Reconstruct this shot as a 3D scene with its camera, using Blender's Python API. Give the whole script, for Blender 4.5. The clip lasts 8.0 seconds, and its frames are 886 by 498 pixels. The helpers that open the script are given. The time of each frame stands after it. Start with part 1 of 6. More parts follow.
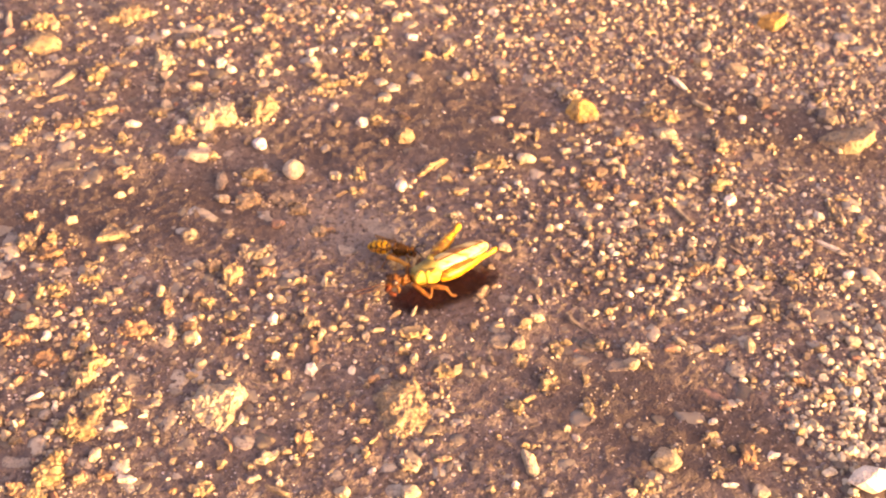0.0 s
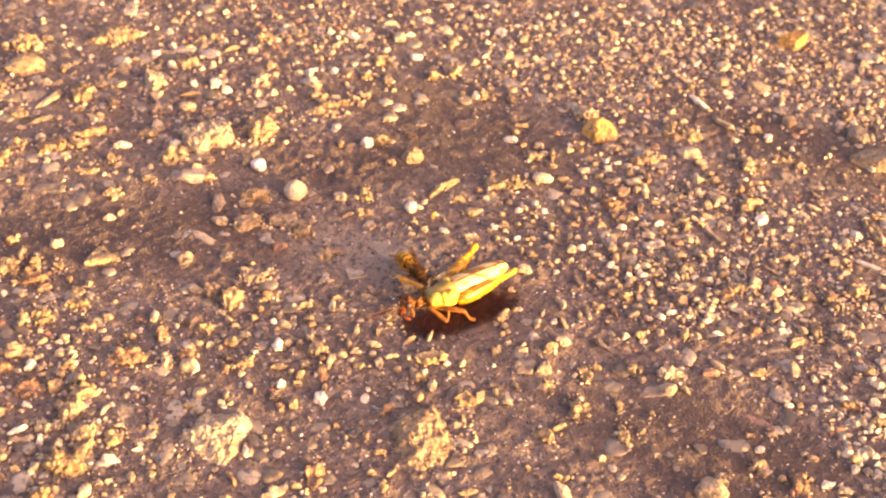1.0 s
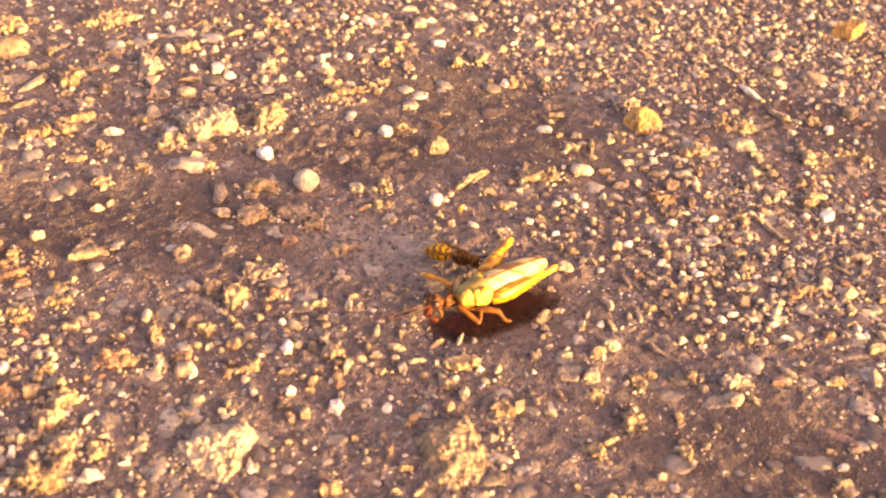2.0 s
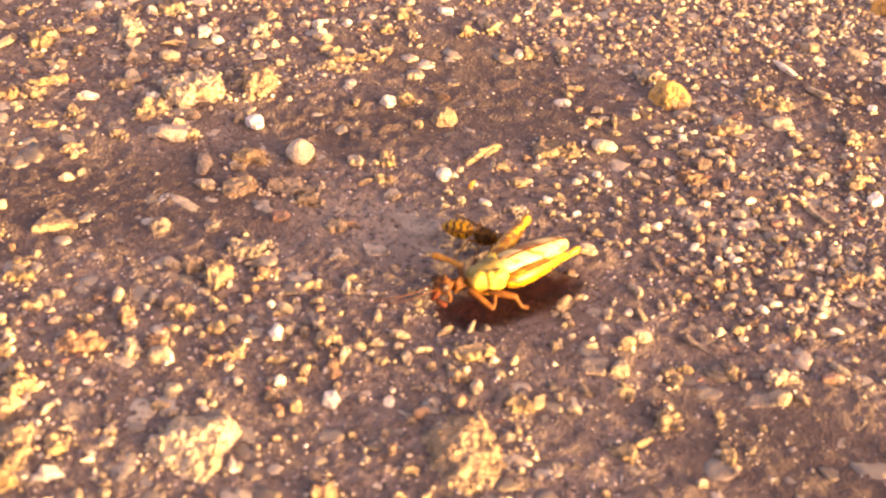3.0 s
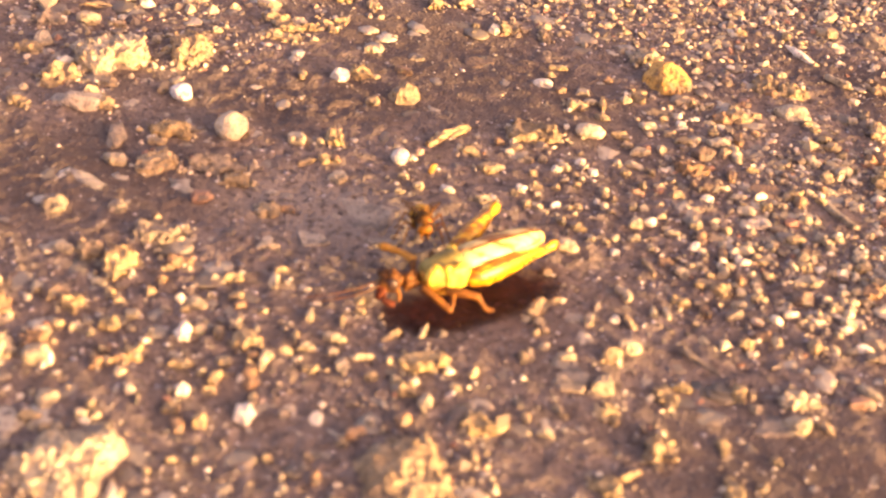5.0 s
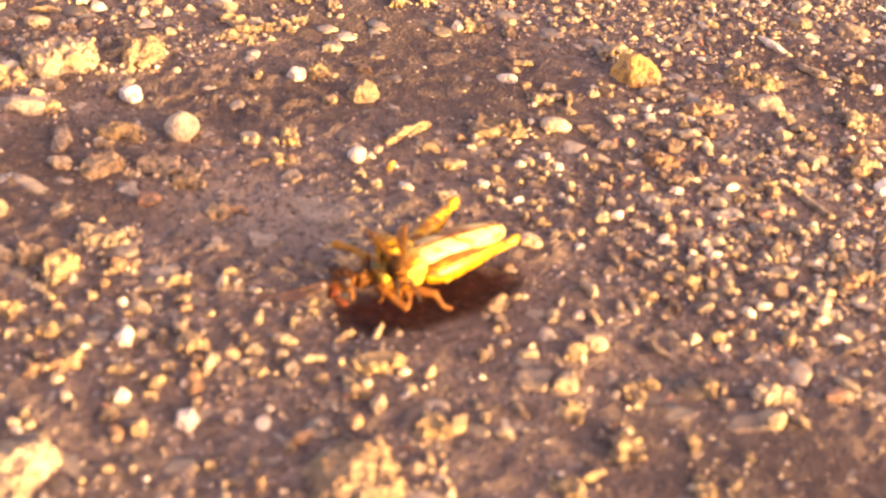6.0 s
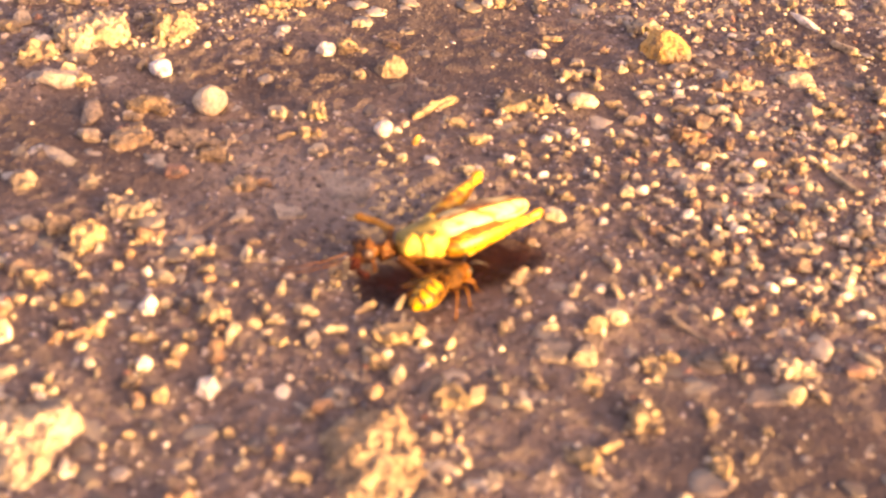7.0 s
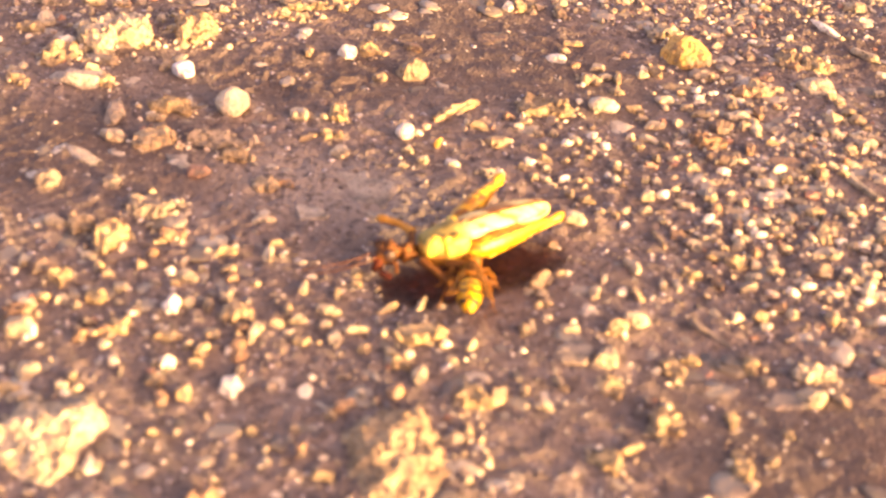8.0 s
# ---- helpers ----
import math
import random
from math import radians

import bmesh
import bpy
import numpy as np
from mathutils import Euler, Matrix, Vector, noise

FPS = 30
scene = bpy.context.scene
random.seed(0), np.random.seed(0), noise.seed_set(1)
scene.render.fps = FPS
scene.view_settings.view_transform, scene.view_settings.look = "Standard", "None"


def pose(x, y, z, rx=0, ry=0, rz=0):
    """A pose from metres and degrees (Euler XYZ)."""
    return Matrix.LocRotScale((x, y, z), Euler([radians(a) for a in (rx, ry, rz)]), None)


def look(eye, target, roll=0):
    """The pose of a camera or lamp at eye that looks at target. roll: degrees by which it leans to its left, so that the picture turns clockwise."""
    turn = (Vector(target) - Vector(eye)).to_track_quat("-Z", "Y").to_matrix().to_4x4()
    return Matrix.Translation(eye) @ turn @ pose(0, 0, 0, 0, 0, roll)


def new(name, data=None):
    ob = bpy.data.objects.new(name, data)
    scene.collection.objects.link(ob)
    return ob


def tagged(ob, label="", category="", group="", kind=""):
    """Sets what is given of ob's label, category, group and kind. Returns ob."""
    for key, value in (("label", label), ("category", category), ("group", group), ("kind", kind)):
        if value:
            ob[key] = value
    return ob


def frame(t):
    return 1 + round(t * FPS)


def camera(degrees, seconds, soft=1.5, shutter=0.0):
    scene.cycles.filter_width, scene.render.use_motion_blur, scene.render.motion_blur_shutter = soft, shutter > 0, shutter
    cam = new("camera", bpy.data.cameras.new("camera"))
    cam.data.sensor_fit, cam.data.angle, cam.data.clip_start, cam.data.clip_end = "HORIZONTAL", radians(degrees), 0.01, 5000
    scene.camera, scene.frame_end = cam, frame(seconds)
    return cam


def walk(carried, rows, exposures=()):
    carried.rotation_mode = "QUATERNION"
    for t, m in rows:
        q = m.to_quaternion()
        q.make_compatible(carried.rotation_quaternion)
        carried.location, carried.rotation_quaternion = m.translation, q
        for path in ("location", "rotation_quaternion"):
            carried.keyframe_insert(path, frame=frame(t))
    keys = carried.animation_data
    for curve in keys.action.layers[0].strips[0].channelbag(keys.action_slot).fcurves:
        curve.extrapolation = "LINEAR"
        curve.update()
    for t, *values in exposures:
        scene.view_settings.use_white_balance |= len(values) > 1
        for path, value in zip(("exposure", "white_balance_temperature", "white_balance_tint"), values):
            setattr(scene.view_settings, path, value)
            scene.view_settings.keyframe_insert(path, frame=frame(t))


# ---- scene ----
MM = 0.001


# ---- the camera and its walk ----
def held(x, y, z, yaw, pitch, roll):
    """A hand-held camera: place in metres, then its turn, tilt and lean in degrees."""
    return pose(x, y, z, 0, 0, yaw) @ pose(0, 0, 0, 90 + pitch) @ pose(0, 0, 0, 0, 0, roll)


cam = camera(34.27, 8.0, soft=2.15)
cam.data.dof.use_dof = True
cam.data.dof.focus_distance = 0.265
cam.data.dof.aperture_fstop = 41.0
walk(cam, [
    (0.0, held(-0.0008, -0.2152, 0.2057, 0.03, -42.54, 4.16)),
    (0.5, held(-0.0047, -0.2108, 0.1940, -0.33, -41.77, 3.99)),
    (0.7, held(-0.0063, -0.2101, 0.1907, -1.14, -41.11, 4.31)),
    (1.0, held(-0.0084, -0.2067, 0.1828, -1.09, -39.43, 4.39)),
    (1.2, held(-0.0098, -0.2042, 0.1790, -1.02, -39.13, 5.15)),
    (1.5, held(-0.0095, -0.1938, 0.1697, -1.19, -38.43, 4.83)),
    (1.7, held(-0.0107, -0.1912, 0.1630, -0.99, -37.84, 4.19)),
    (2.8, held(-0.0160, -0.1745, 0.1373, -1.32, -37.03, 6.29)),
    (3.0, held(-0.0155, -0.1708, 0.1337, -1.57, -36.78, 5.75)),
    (3.5, held(-0.0152, -0.1638, 0.1261, -2.37, -36.13, 6.93)),
    (4.0, held(-0.0158, -0.1581, 0.1192, -2.39, -35.42, 7.43)),
    (4.5, held(-0.0107, -0.1504, 0.1148, -1.32, -35.05, 7.38)),
    (4.7, held(-0.0098, -0.1475, 0.1114, -1.75, -35.16, 7.41)),
    (5.8, held(-0.0055, -0.1420, 0.1010, -1.91, -34.13, 6.98)),
    (6.0, held(-0.0036, -0.1407, 0.1001, -1.82, -34.01, 5.90)),
    (6.2, held(-0.0025, -0.1416, 0.0980, -2.36, -34.96, 6.24)),
    (6.5, held(-0.0012, -0.1420, 0.0981, -1.77, -35.61, 6.13)),
    (6.8, held(0.0002, -0.1424, 0.0994, -0.20, -35.32, 5.35)),
    (7.0, held(-0.0006, -0.1419, 0.0997, 0.35, -34.84, 5.06)),
    (7.5, held(-0.0005, -0.1423, 0.0987, 1.06, -35.25, 5.26)),
    (8.0, held(-0.0019, -0.1428, 0.0994, 0.88, -34.59, 5.26)),
], exposures=[(0.0, 1.83, 8800, 51), (7.5, 1.80, 8800, 51), (7.8, 2.05, 8800, 51), (8.0, 2.05, 8800, 51)])

# ---- light ----
SUN_AZIMUTH, SUN_HEIGHT = -28.0, 4.5
world = bpy.data.worlds.new("world")
scene.world = world
world.use_nodes = True
sky = world.node_tree.nodes.new("ShaderNodeTexSky")
sky.sky_type, sky.sun_disc = "NISHITA", False
sky.sun_elevation, sky.sun_rotation = radians(SUN_HEIGHT), radians(90 - SUN_AZIMUTH)
sky.air_density, sky.dust_density, sky.ozone_density = 0.46, 6.0, 0.15
world.node_tree.nodes["Background"].inputs["Strength"].default_value = 0.36
world.node_tree.links.new(sky.outputs[0], world.node_tree.nodes["Background"].inputs["Color"])
lamp = bpy.data.lights.new("sun", "SUN")
lamp.energy, lamp.angle, lamp.color = 4.45, radians(0.6), (1.0, 0.84, 0.335)
sun = new("sun", lamp)
ca, sa, ce, se = (math.cos(radians(SUN_AZIMUTH)), math.sin(radians(SUN_AZIMUTH)),
                  math.cos(radians(SUN_HEIGHT)), math.sin(radians(SUN_HEIGHT)))
sun.matrix_world = look((ca * ce * 2, sa * ce * 2, se * 2), (0, 0, 0))


# ---- noise over arrays ----
LATTICE = np.random.RandomState(7).rand(64, 64, 64).astype(np.float32)


def soft_noise(p):
    """Smooth noise of about -1 to 1 at points p (n x 3), one lump a unit."""
    base = np.floor(p).astype(int)
    t = p - base
    t = t * t * (3 - 2 * t)
    out = 0
    for i in (0, 1):
        for j in (0, 1):
            for k in (0, 1):
                w = (np.where(i, t[:, 0], 1 - t[:, 0]) * np.where(j, t[:, 1], 1 - t[:, 1]) * np.where(k, t[:, 2], 1 - t[:, 2]))
                out = out + w * LATTICE[(base[:, 0] + i) % 64, (base[:, 1] + j) % 64, (base[:, 2] + k) % 64]
    return 2 * out - 1


def flat(x, y, size, layer):
    """Noise over the plane with lumps of that size."""
    x, y = np.broadcast_arrays(np.asarray(x, float), np.asarray(y, float))
    p = np.stack([x.ravel() / size + 17.3 * layer, y.ravel() / size - 9.1 * layer, np.full(x.size, 0.37 + 3.1 * layer)], 1)
    return soft_noise(p).reshape(x.shape)


def bump_of(x, y, cx, cy, rx, ry, turn=0.0):
    """A bell over the plane, 1 at its middle."""
    c, s = math.cos(radians(turn)), math.sin(radians(turn))
    a, b = (x - cx) * c + (y - cy) * s, -(x - cx) * s + (y - cy) * c
    return np.exp(-((a / rx) ** 2 + (b / ry) ** 2))


def ground_height(x, y):
    """The worn asphalt's height in millimetres."""
    x, y = np.asarray(x, float), np.asarray(y, float)
    h = 0.18 * flat(x, y, 26, 1) + 0.30 * flat(x, y, 9, 2) + 0.20 * flat(x, y, 3.2, 3)
    rough = np.clip(0.85 + 0.9 * flat(x, y, 22, 8), 0.25, 1.6)
    h = h + rough * (0.19 * flat(x, y, 1.7, 4) + 0.20 * flat(x, y, 0.9, 5))
    h = h - 0.4 * bump_of(x, y, -18, 38, 26, 12, -10)
    h = h - 0.4 * bump_of(x, y, 6, 62, 34, 9, -14) - 0.5 * bump_of(x, y, 76, 45, 30, 7, -14)
    h = h + 0.6 * bump_of(x, y, 84, -38, 42, 22) + 0.7 * bump_of(x, y, 15, -10, 9, 7)
    return h - 1.3 * bump_of(x, y, -1, -4, 12, 5, 28)


# ---- materials ----
def material(name):
    m = bpy.data.materials.new(name)
    m.use_nodes = True
    nodes, links = m.node_tree.nodes, m.node_tree.links
    return m, nodes, links, nodes["Principled BSDF"]


def mix(nodes, links, factor, a, b):
    n = nodes.new("ShaderNodeMix")
    n.data_type = "RGBA"
    for socket, value in ((n.inputs["Factor"], factor), (n.inputs[6], a), (n.inputs[7], b)):
        if isinstance(value, bpy.types.NodeSocket):
            links.new(value, socket)
        else:
            socket.default_value = value if isinstance(value, float) else (*value, 1)
    return n.outputs[2]


def grain(nodes, links, scale, detail=3.0, low=0.35, high=0.65):
    """Noise in object space, spread to 0 to 1; scale in lumps a metre."""
    where = nodes.new("ShaderNodeTexCoord")
    n = nodes.new("ShaderNodeTexNoise")
    n.inputs["Scale"].default_value, n.inputs["Detail"].default_value = scale, detail
    links.new(where.outputs["Object"], n.inputs["Vector"])
    r = nodes.new("ShaderNodeMapRange")
    r.inputs["From Min"].default_value, r.inputs["From Max"].default_value = low, high
    links.new(n.outputs["Fac"], r.inputs["Value"])
    return r.outputs["Result"]


def relief(nodes, links, shader, height, strength, distance):
    b = nodes.new("ShaderNodeBump")
    b.inputs["Strength"].default_value, b.inputs["Distance"].default_value = strength, distance
    links.new(height, b.inputs["Height"])
    links.new(b.outputs["Normal"], shader.inputs["Normal"])


def stone_material(name, light, dark, rough=0.6, shine=0.3, coat=(620.0, 0.53, 0.63)):
    """Mineral with stains of two sizes; each stone a little lighter or darker."""
    m, nodes, links, shader = material(name)
    colour = mix(nodes, links, grain(nodes, links, 420.0), light, dark)
    colour = mix(nodes, links, grain(nodes, links, 2600.0, 2.0, 0.5, 0.75), colour, tuple(0.45 * v for v in dark))
    colour = mix(nodes, links, grain(nodes, links, coat[0], 5.0, coat[1], coat[2]), colour, tuple(0.22 * v + 0.06 for v in dark))
    info = nodes.new("ShaderNodeObjectInfo")
    vary = nodes.new("ShaderNodeHueSaturation")
    r = nodes.new("ShaderNodeMapRange")
    r.inputs["To Min"].default_value, r.inputs["To Max"].default_value = 0.78, 1.18
    links.new(info.outputs["Random"], r.inputs["Value"])
    links.new(r.outputs["Result"], vary.inputs["Value"])
    links.new(colour, vary.inputs["Color"])
    links.new(vary.outputs["Color"], shader.inputs["Base Color"])
    shader.inputs["Roughness"].default_value, shader.inputs["Specular IOR Level"].default_value = rough, shine
    relief(nodes, links, shader, grain(nodes, links, 1800.0, 4.0), 0.5, 0.00025)
    return m


white = stone_material("white_quartz", (0.74, 0.66, 0.54), (0.58, 0.50, 0.39), 0.4, 0.5, (620.0, 0.60, 0.70))
quartz = stone_material("clean_quartz", (0.82, 0.80, 0.76), (0.70, 0.67, 0.63), 0.4, 0.5)
cream = stone_material("cream_stone", (0.45, 0.37, 0.26), (0.31, 0.245, 0.16), 0.55, 0.3, (620.0, 0.57, 0.68))
grey = stone_material("grey_stone", (0.28, 0.225, 0.167), (0.20, 0.157, 0.118), 0.7)
yellow = stone_material("ochre_stone", (0.42, 0.31, 0.17), (0.27, 0.185, 0.09), 0.6)
orange = stone_material("orange_stone", (0.351, 0.218, 0.121), (0.228, 0.136, 0.076), 0.6)
red = stone_material("red_stone", (0.30, 0.185, 0.135), (0.19, 0.11, 0.08), 0.65)
gold = stone_material("golden_stone", (0.58, 0.35, 0.11), (0.30, 0.17, 0.06), 0.65, 0.3, (420.0, 0.50, 0.64))
tan = stone_material("tan_stone", (0.37, 0.275, 0.165), (0.235, 0.165, 0.095), 0.6)
brown = stone_material("brown_stone", (0.20, 0.14, 0.10), (0.12, 0.085, 0.065), 0.7)

smooth = stone_material("pale_pebble", (0.54, 0.45, 0.325), (0.45, 0.37, 0.26), 0.5, 0.3, (500.0, 0.68, 0.80))
dusty = stone_material("dusty_stone", (0.40, 0.34, 0.275), (0.30, 0.255, 0.205), 0.75, 0.2, (700.0, 0.58, 0.70))

worn = stone_material("worn_stone", (0.42, 0.348, 0.275), (0.32, 0.262, 0.205), 0.8, 0.2, (330.0, 0.53, 0.70))

# the same minerals where bitumen still clings to them
BOUND = {}
for mineral in (cream, yellow, orange, tan, grey):
    shown = next(n for n in mineral.node_tree.nodes if n.type == "MIX")
    BOUND[mineral.name] = stone_material("bound_" + mineral.name, tuple(shown.inputs[6].default_value)[:3], tuple(shown.inputs[7].default_value)[:3], 0.65, 0.25, (900.0, 0.52, 0.68))


BARE = ((-2, 58, 40, 19, -30), (-25, 42, 26, 12, 10), (72, 62, 40, 12, -28), (42, -34, 32, 18, -15), (-68, 14, 46, 17, 8))
DUST = (-19, 13, 22, 11, -12)


def binder_material():
    """Old asphalt: dark bitumen, brown dust in the hollows of the grain, pale sand grains."""
    m, nodes, links, shader = material("asphalt")
    colour = mix(nodes, links, grain(nodes, links, 70.0), (0.136, 0.104, 0.089), (0.182, 0.140, 0.121))
    colour = mix(nodes, links, grain(nodes, links, 420.0, 5.0, 0.50, 0.66), colour, (0.220, 0.174, 0.150))
    # patches where the bitumen lies bare and dark, and one where pale dust has caked
    for patch in BARE + (DUST,):
        x, y, wide, deep, turn = patch
        where, place, ball = nodes.new("ShaderNodeTexCoord"), nodes.new("ShaderNodeMapping"), nodes.new("ShaderNodeTexGradient")
        place.vector_type, ball.gradient_type = "TEXTURE", "SPHERICAL"
        place.inputs["Location"].default_value, place.inputs["Rotation"].default_value = (x * MM, y * MM, 0), (0, 0, radians(turn))
        place.inputs["Scale"].default_value = (wide * MM, deep * MM, 1)
        links.new(where.outputs["Object"], place.inputs["Vector"])
        links.new(place.outputs["Vector"], ball.inputs["Vector"])
        add = nodes.new("ShaderNodeMath")
        links.new(ball.outputs["Fac"], add.inputs[0])
        links.new(grain(nodes, links, 160.0, 5.0, 0.2, 1.4), add.inputs[1])
        edge = nodes.new("ShaderNodeMapRange")
        edge.inputs["From Min"].default_value, edge.inputs["From Max"].default_value, edge.inputs["To Max"].default_value = 0.25, 0.80, 0.85
        links.new(add.outputs[0], edge.inputs["Value"])
        colour = mix(nodes, links, edge.outputs["Result"], colour, (0.265, 0.215, 0.178) if patch is DUST else (0.084, 0.061, 0.052))
    colour = mix(nodes, links, grain(nodes, links, 800.0, 5.0, 0.50, 0.68), colour, (0.074, 0.055, 0.047))
    colour = mix(nodes, links, grain(nodes, links, 1500.0, 3.0, 0.62, 0.74), colour, (0.31, 0.25, 0.195))
    links.new(colour, shader.inputs["Base Color"])
    shader.inputs["Roughness"].default_value, shader.inputs["Specular IOR Level"].default_value = 0.75, 0.25
    relief(nodes, links, shader, grain(nodes, links, 1900.0, 6.0, 0.25, 0.75), 0.8, 0.00045)
    return m


asphalt = binder_material()


def gravel_material(single=False):
    """Small grit of mixed minerals, each piece with its own tone."""
    m, nodes, links, shader = material("gravel_mix")
    geo = nodes.new("ShaderNodeNewGeometry")
    ramp = nodes.new("ShaderNodeValToRGB")
    tones = ((0.0, (0.10, 0.082, 0.07)), (0.22, (0.17, 0.135, 0.105)), (0.40, (0.30, 0.23, 0.14)), (0.60, (0.44, 0.34, 0.20)),
             (0.76, (0.52, 0.42, 0.28)), (0.90, (0.66, 0.58, 0.45)), (0.97, (0.32, 0.16, 0.10)))
    while len(ramp.color_ramp.elements) < len(tones):
        ramp.color_ramp.elements.new(0.5)
    for e, (at, c) in zip(ramp.color_ramp.elements, tones):
        e.position, e.color = at, (*c, 1)
    which = nodes.new("ShaderNodeObjectInfo").outputs["Random"] if single else geo.outputs["Random Per Island"]
    links.new(which, ramp.inputs["Fac"])
    colour = mix(nodes, links, grain(nodes, links, 1600.0, 2.0, 0.5, 0.8), ramp.outputs["Color"], (0.16, 0.11, 0.08))
    links.new(colour, shader.inputs["Base Color"])
    shader.inputs["Roughness"].default_value, shader.inputs["Specular IOR Level"].default_value = 0.5, 0.4
    relief(nodes, links, shader, grain(nodes, links, 3000.0, 2.0), 0.4, 0.0002)
    return m


gravel_mix = gravel_material()
gravel_piece = gravel_material(True)
gravel_piece.name = "gravel_piece"
aggregate_mix = gravel_material()
aggregate_mix.name = "aggregate_mix"
for e, tone in zip(next(n for n in aggregate_mix.node_tree.nodes if n.type == "VALTORGB").color_ramp.elements, (0.10, 0.15, 0.22, 0.28, 0.34, 0.42, 0.15)):
    e.color = (1.18 * tone, tone, 0.76 * tone, 1)
aggregate_piece = gravel_material(True)
aggregate_piece.name = "aggregate_piece"
for e, tone in zip(next(n for n in aggregate_piece.node_tree.nodes if n.type == "VALTORGB").color_ramp.elements, (0.09, 0.13, 0.18, 0.22, 0.28, 0.34, 0.12)):
    e.color = (1.18 * tone, tone, 0.76 * tone, 1)
pale_mix = gravel_material()
pale_mix.name = "pale_mix"
for e, tone in zip(next(n for n in pale_mix.node_tree.nodes if n.type == "VALTORGB").color_ramp.elements, (0.16, 0.34, 0.42, 0.48, 0.54, 0.62, 0.26)):
    e.color = (1.15 * tone, tone, 0.72 * tone, 1)
grit_mix = gravel_material()
grit_mix.name = "grit_mix"
for e, tone in zip(next(n for n in grit_mix.node_tree.nodes if n.type == "VALTORGB").color_ramp.elements, (0.06, 0.09, 0.13, 0.19, 0.28, 0.45, 0.16)):
    e.color = (1.12 * tone, tone, 0.97 * tone, 1)


def skin_material(name, light, dark, scale=500.0, rough=0.4, shine=0.4, glow=0.0):
    """Insect skin: two tones in soft spots; glow: how far light passes into it."""
    m, nodes, links, shader = material(name)
    colour = mix(nodes, links, grain(nodes, links, scale), light, dark)
    colour = mix(nodes, links, grain(nodes, links, scale * 6, 2.0, 0.55, 0.75), colour, tuple(0.6 * v for v in dark))
    links.new(colour, shader.inputs["Base Color"])
    shader.inputs["Roughness"].default_value, shader.inputs["Specular IOR Level"].default_value = rough, shine
    if glow:
        shader.inputs["Subsurface Weight"].default_value, shader.inputs["Subsurface Scale"].default_value = glow, 0.0008
        shader.inputs["Subsurface Radius"].default_value = (1.0, 0.6, 0.15)
    relief(nodes, links, shader, grain(nodes, links, scale * 5, 3.0), 0.25, 0.0001)
    return m


def streak_material(name, pale, streak, axis, width, rough=0.4, spread=(0.45, 0.60)):
    """Long streaks along an insect's wing or leg; axis: the way across them."""
    m, nodes, links, shader = material(name)
    where = nodes.new("ShaderNodeTexCoord")
    turn = nodes.new("ShaderNodeMapping")
    turn.inputs["Rotation"].default_value = (0, 0, radians(axis))
    turn.inputs["Scale"].default_value = (0.12, 1.0, 1.0)
    n = nodes.new("ShaderNodeTexNoise")
    n.inputs["Scale"].default_value, n.inputs["Detail"].default_value = 1.0 / (width * MM), 3.0
    links.new(where.outputs["Object"], turn.inputs["Vector"])
    links.new(turn.outputs["Vector"], n.inputs["Vector"])
    r = nodes.new("ShaderNodeMapRange")
    r.inputs["From Min"].default_value, r.inputs["From Max"].default_value = spread
    links.new(n.outputs["Fac"], r.inputs["Value"])
    links.new(mix(nodes, links, r.outputs["Result"], pale, streak), shader.inputs["Base Color"])
    shader.inputs["Roughness"].default_value, shader.inputs["Specular IOR Level"].default_value = rough, 0.45
    relief(nodes, links, shader, n.outputs["Fac"], 0.3, 0.0002)
    return m


hopper_yellow = skin_material("grasshopper_yellow", (0.84, 0.62, 0.11), (0.60, 0.34, 0.035), 600, 0.45, 0.35, 0.08)
hopper_green = skin_material("grasshopper_green", (0.30, 0.25, 0.08), (0.18, 0.145, 0.045), 450, 0.5, 0.25, 0.05)
hopper_brown = skin_material("grasshopper_brown", (0.17, 0.066, 0.014), (0.06, 0.024, 0.008), 700, 0.55, 0.2, 0.1)
hopper_shin = skin_material("grasshopper_shin", (0.58, 0.29, 0.06), (0.38, 0.17, 0.03), 700, 0.55, 0.2, 0.1)
hopper_amber = skin_material("grasshopper_amber", (0.22, 0.084, 0.016), (0.095, 0.036, 0.009), 700, 0.55, 0.2, 0.1)
hopper_red = skin_material("grasshopper_red", (0.17, 0.034, 0.009), (0.06, 0.014, 0.007), 800, 0.6, 0.2, 0.1)
hopper_eye = skin_material("grasshopper_eye", (0.05, 0.025, 0.02), (0.02, 0.012, 0.01), 900, 0.4, 0.4)
hopper_wing = streak_material("grasshopper_wing", (0.86, 0.70, 0.27), (0.36, 0.18, 0.04), -35, 0.8, 0.4, (0.48, 0.62))
# far wing: browner streaks, and its shade put into a darker tone
hopper_far_wing = streak_material("grasshopper_far_wing", (0.66, 0.50, 0.20), (0.20, 0.085, 0.018), -35, 0.9, 0.45, (0.44, 0.58))
hopper_leg = streak_material("grasshopper_leg", (0.66, 0.36, 0.02), (0.25, 0.09, 0.007), -35, 0.8, 0.4, (0.42, 0.57))
feeler = skin_material("grasshopper_feeler", (0.13, 0.052, 0.022), (0.07, 0.028, 0.013), 700, 0.5, 0.3)
wasp_black = skin_material("wasp_black", (0.030, 0.022, 0.016), (0.012, 0.010, 0.008), 900, 0.45, 0.3)
wasp_fur = skin_material("wasp_fur", (0.11, 0.05, 0.012), (0.035, 0.016, 0.006), 1100, 0.8, 0.1)
wasp_leg = skin_material("wasp_amber", (0.26, 0.10, 0.008), (0.13, 0.048, 0.005), 900, 0.55, 0.2, 0.1)


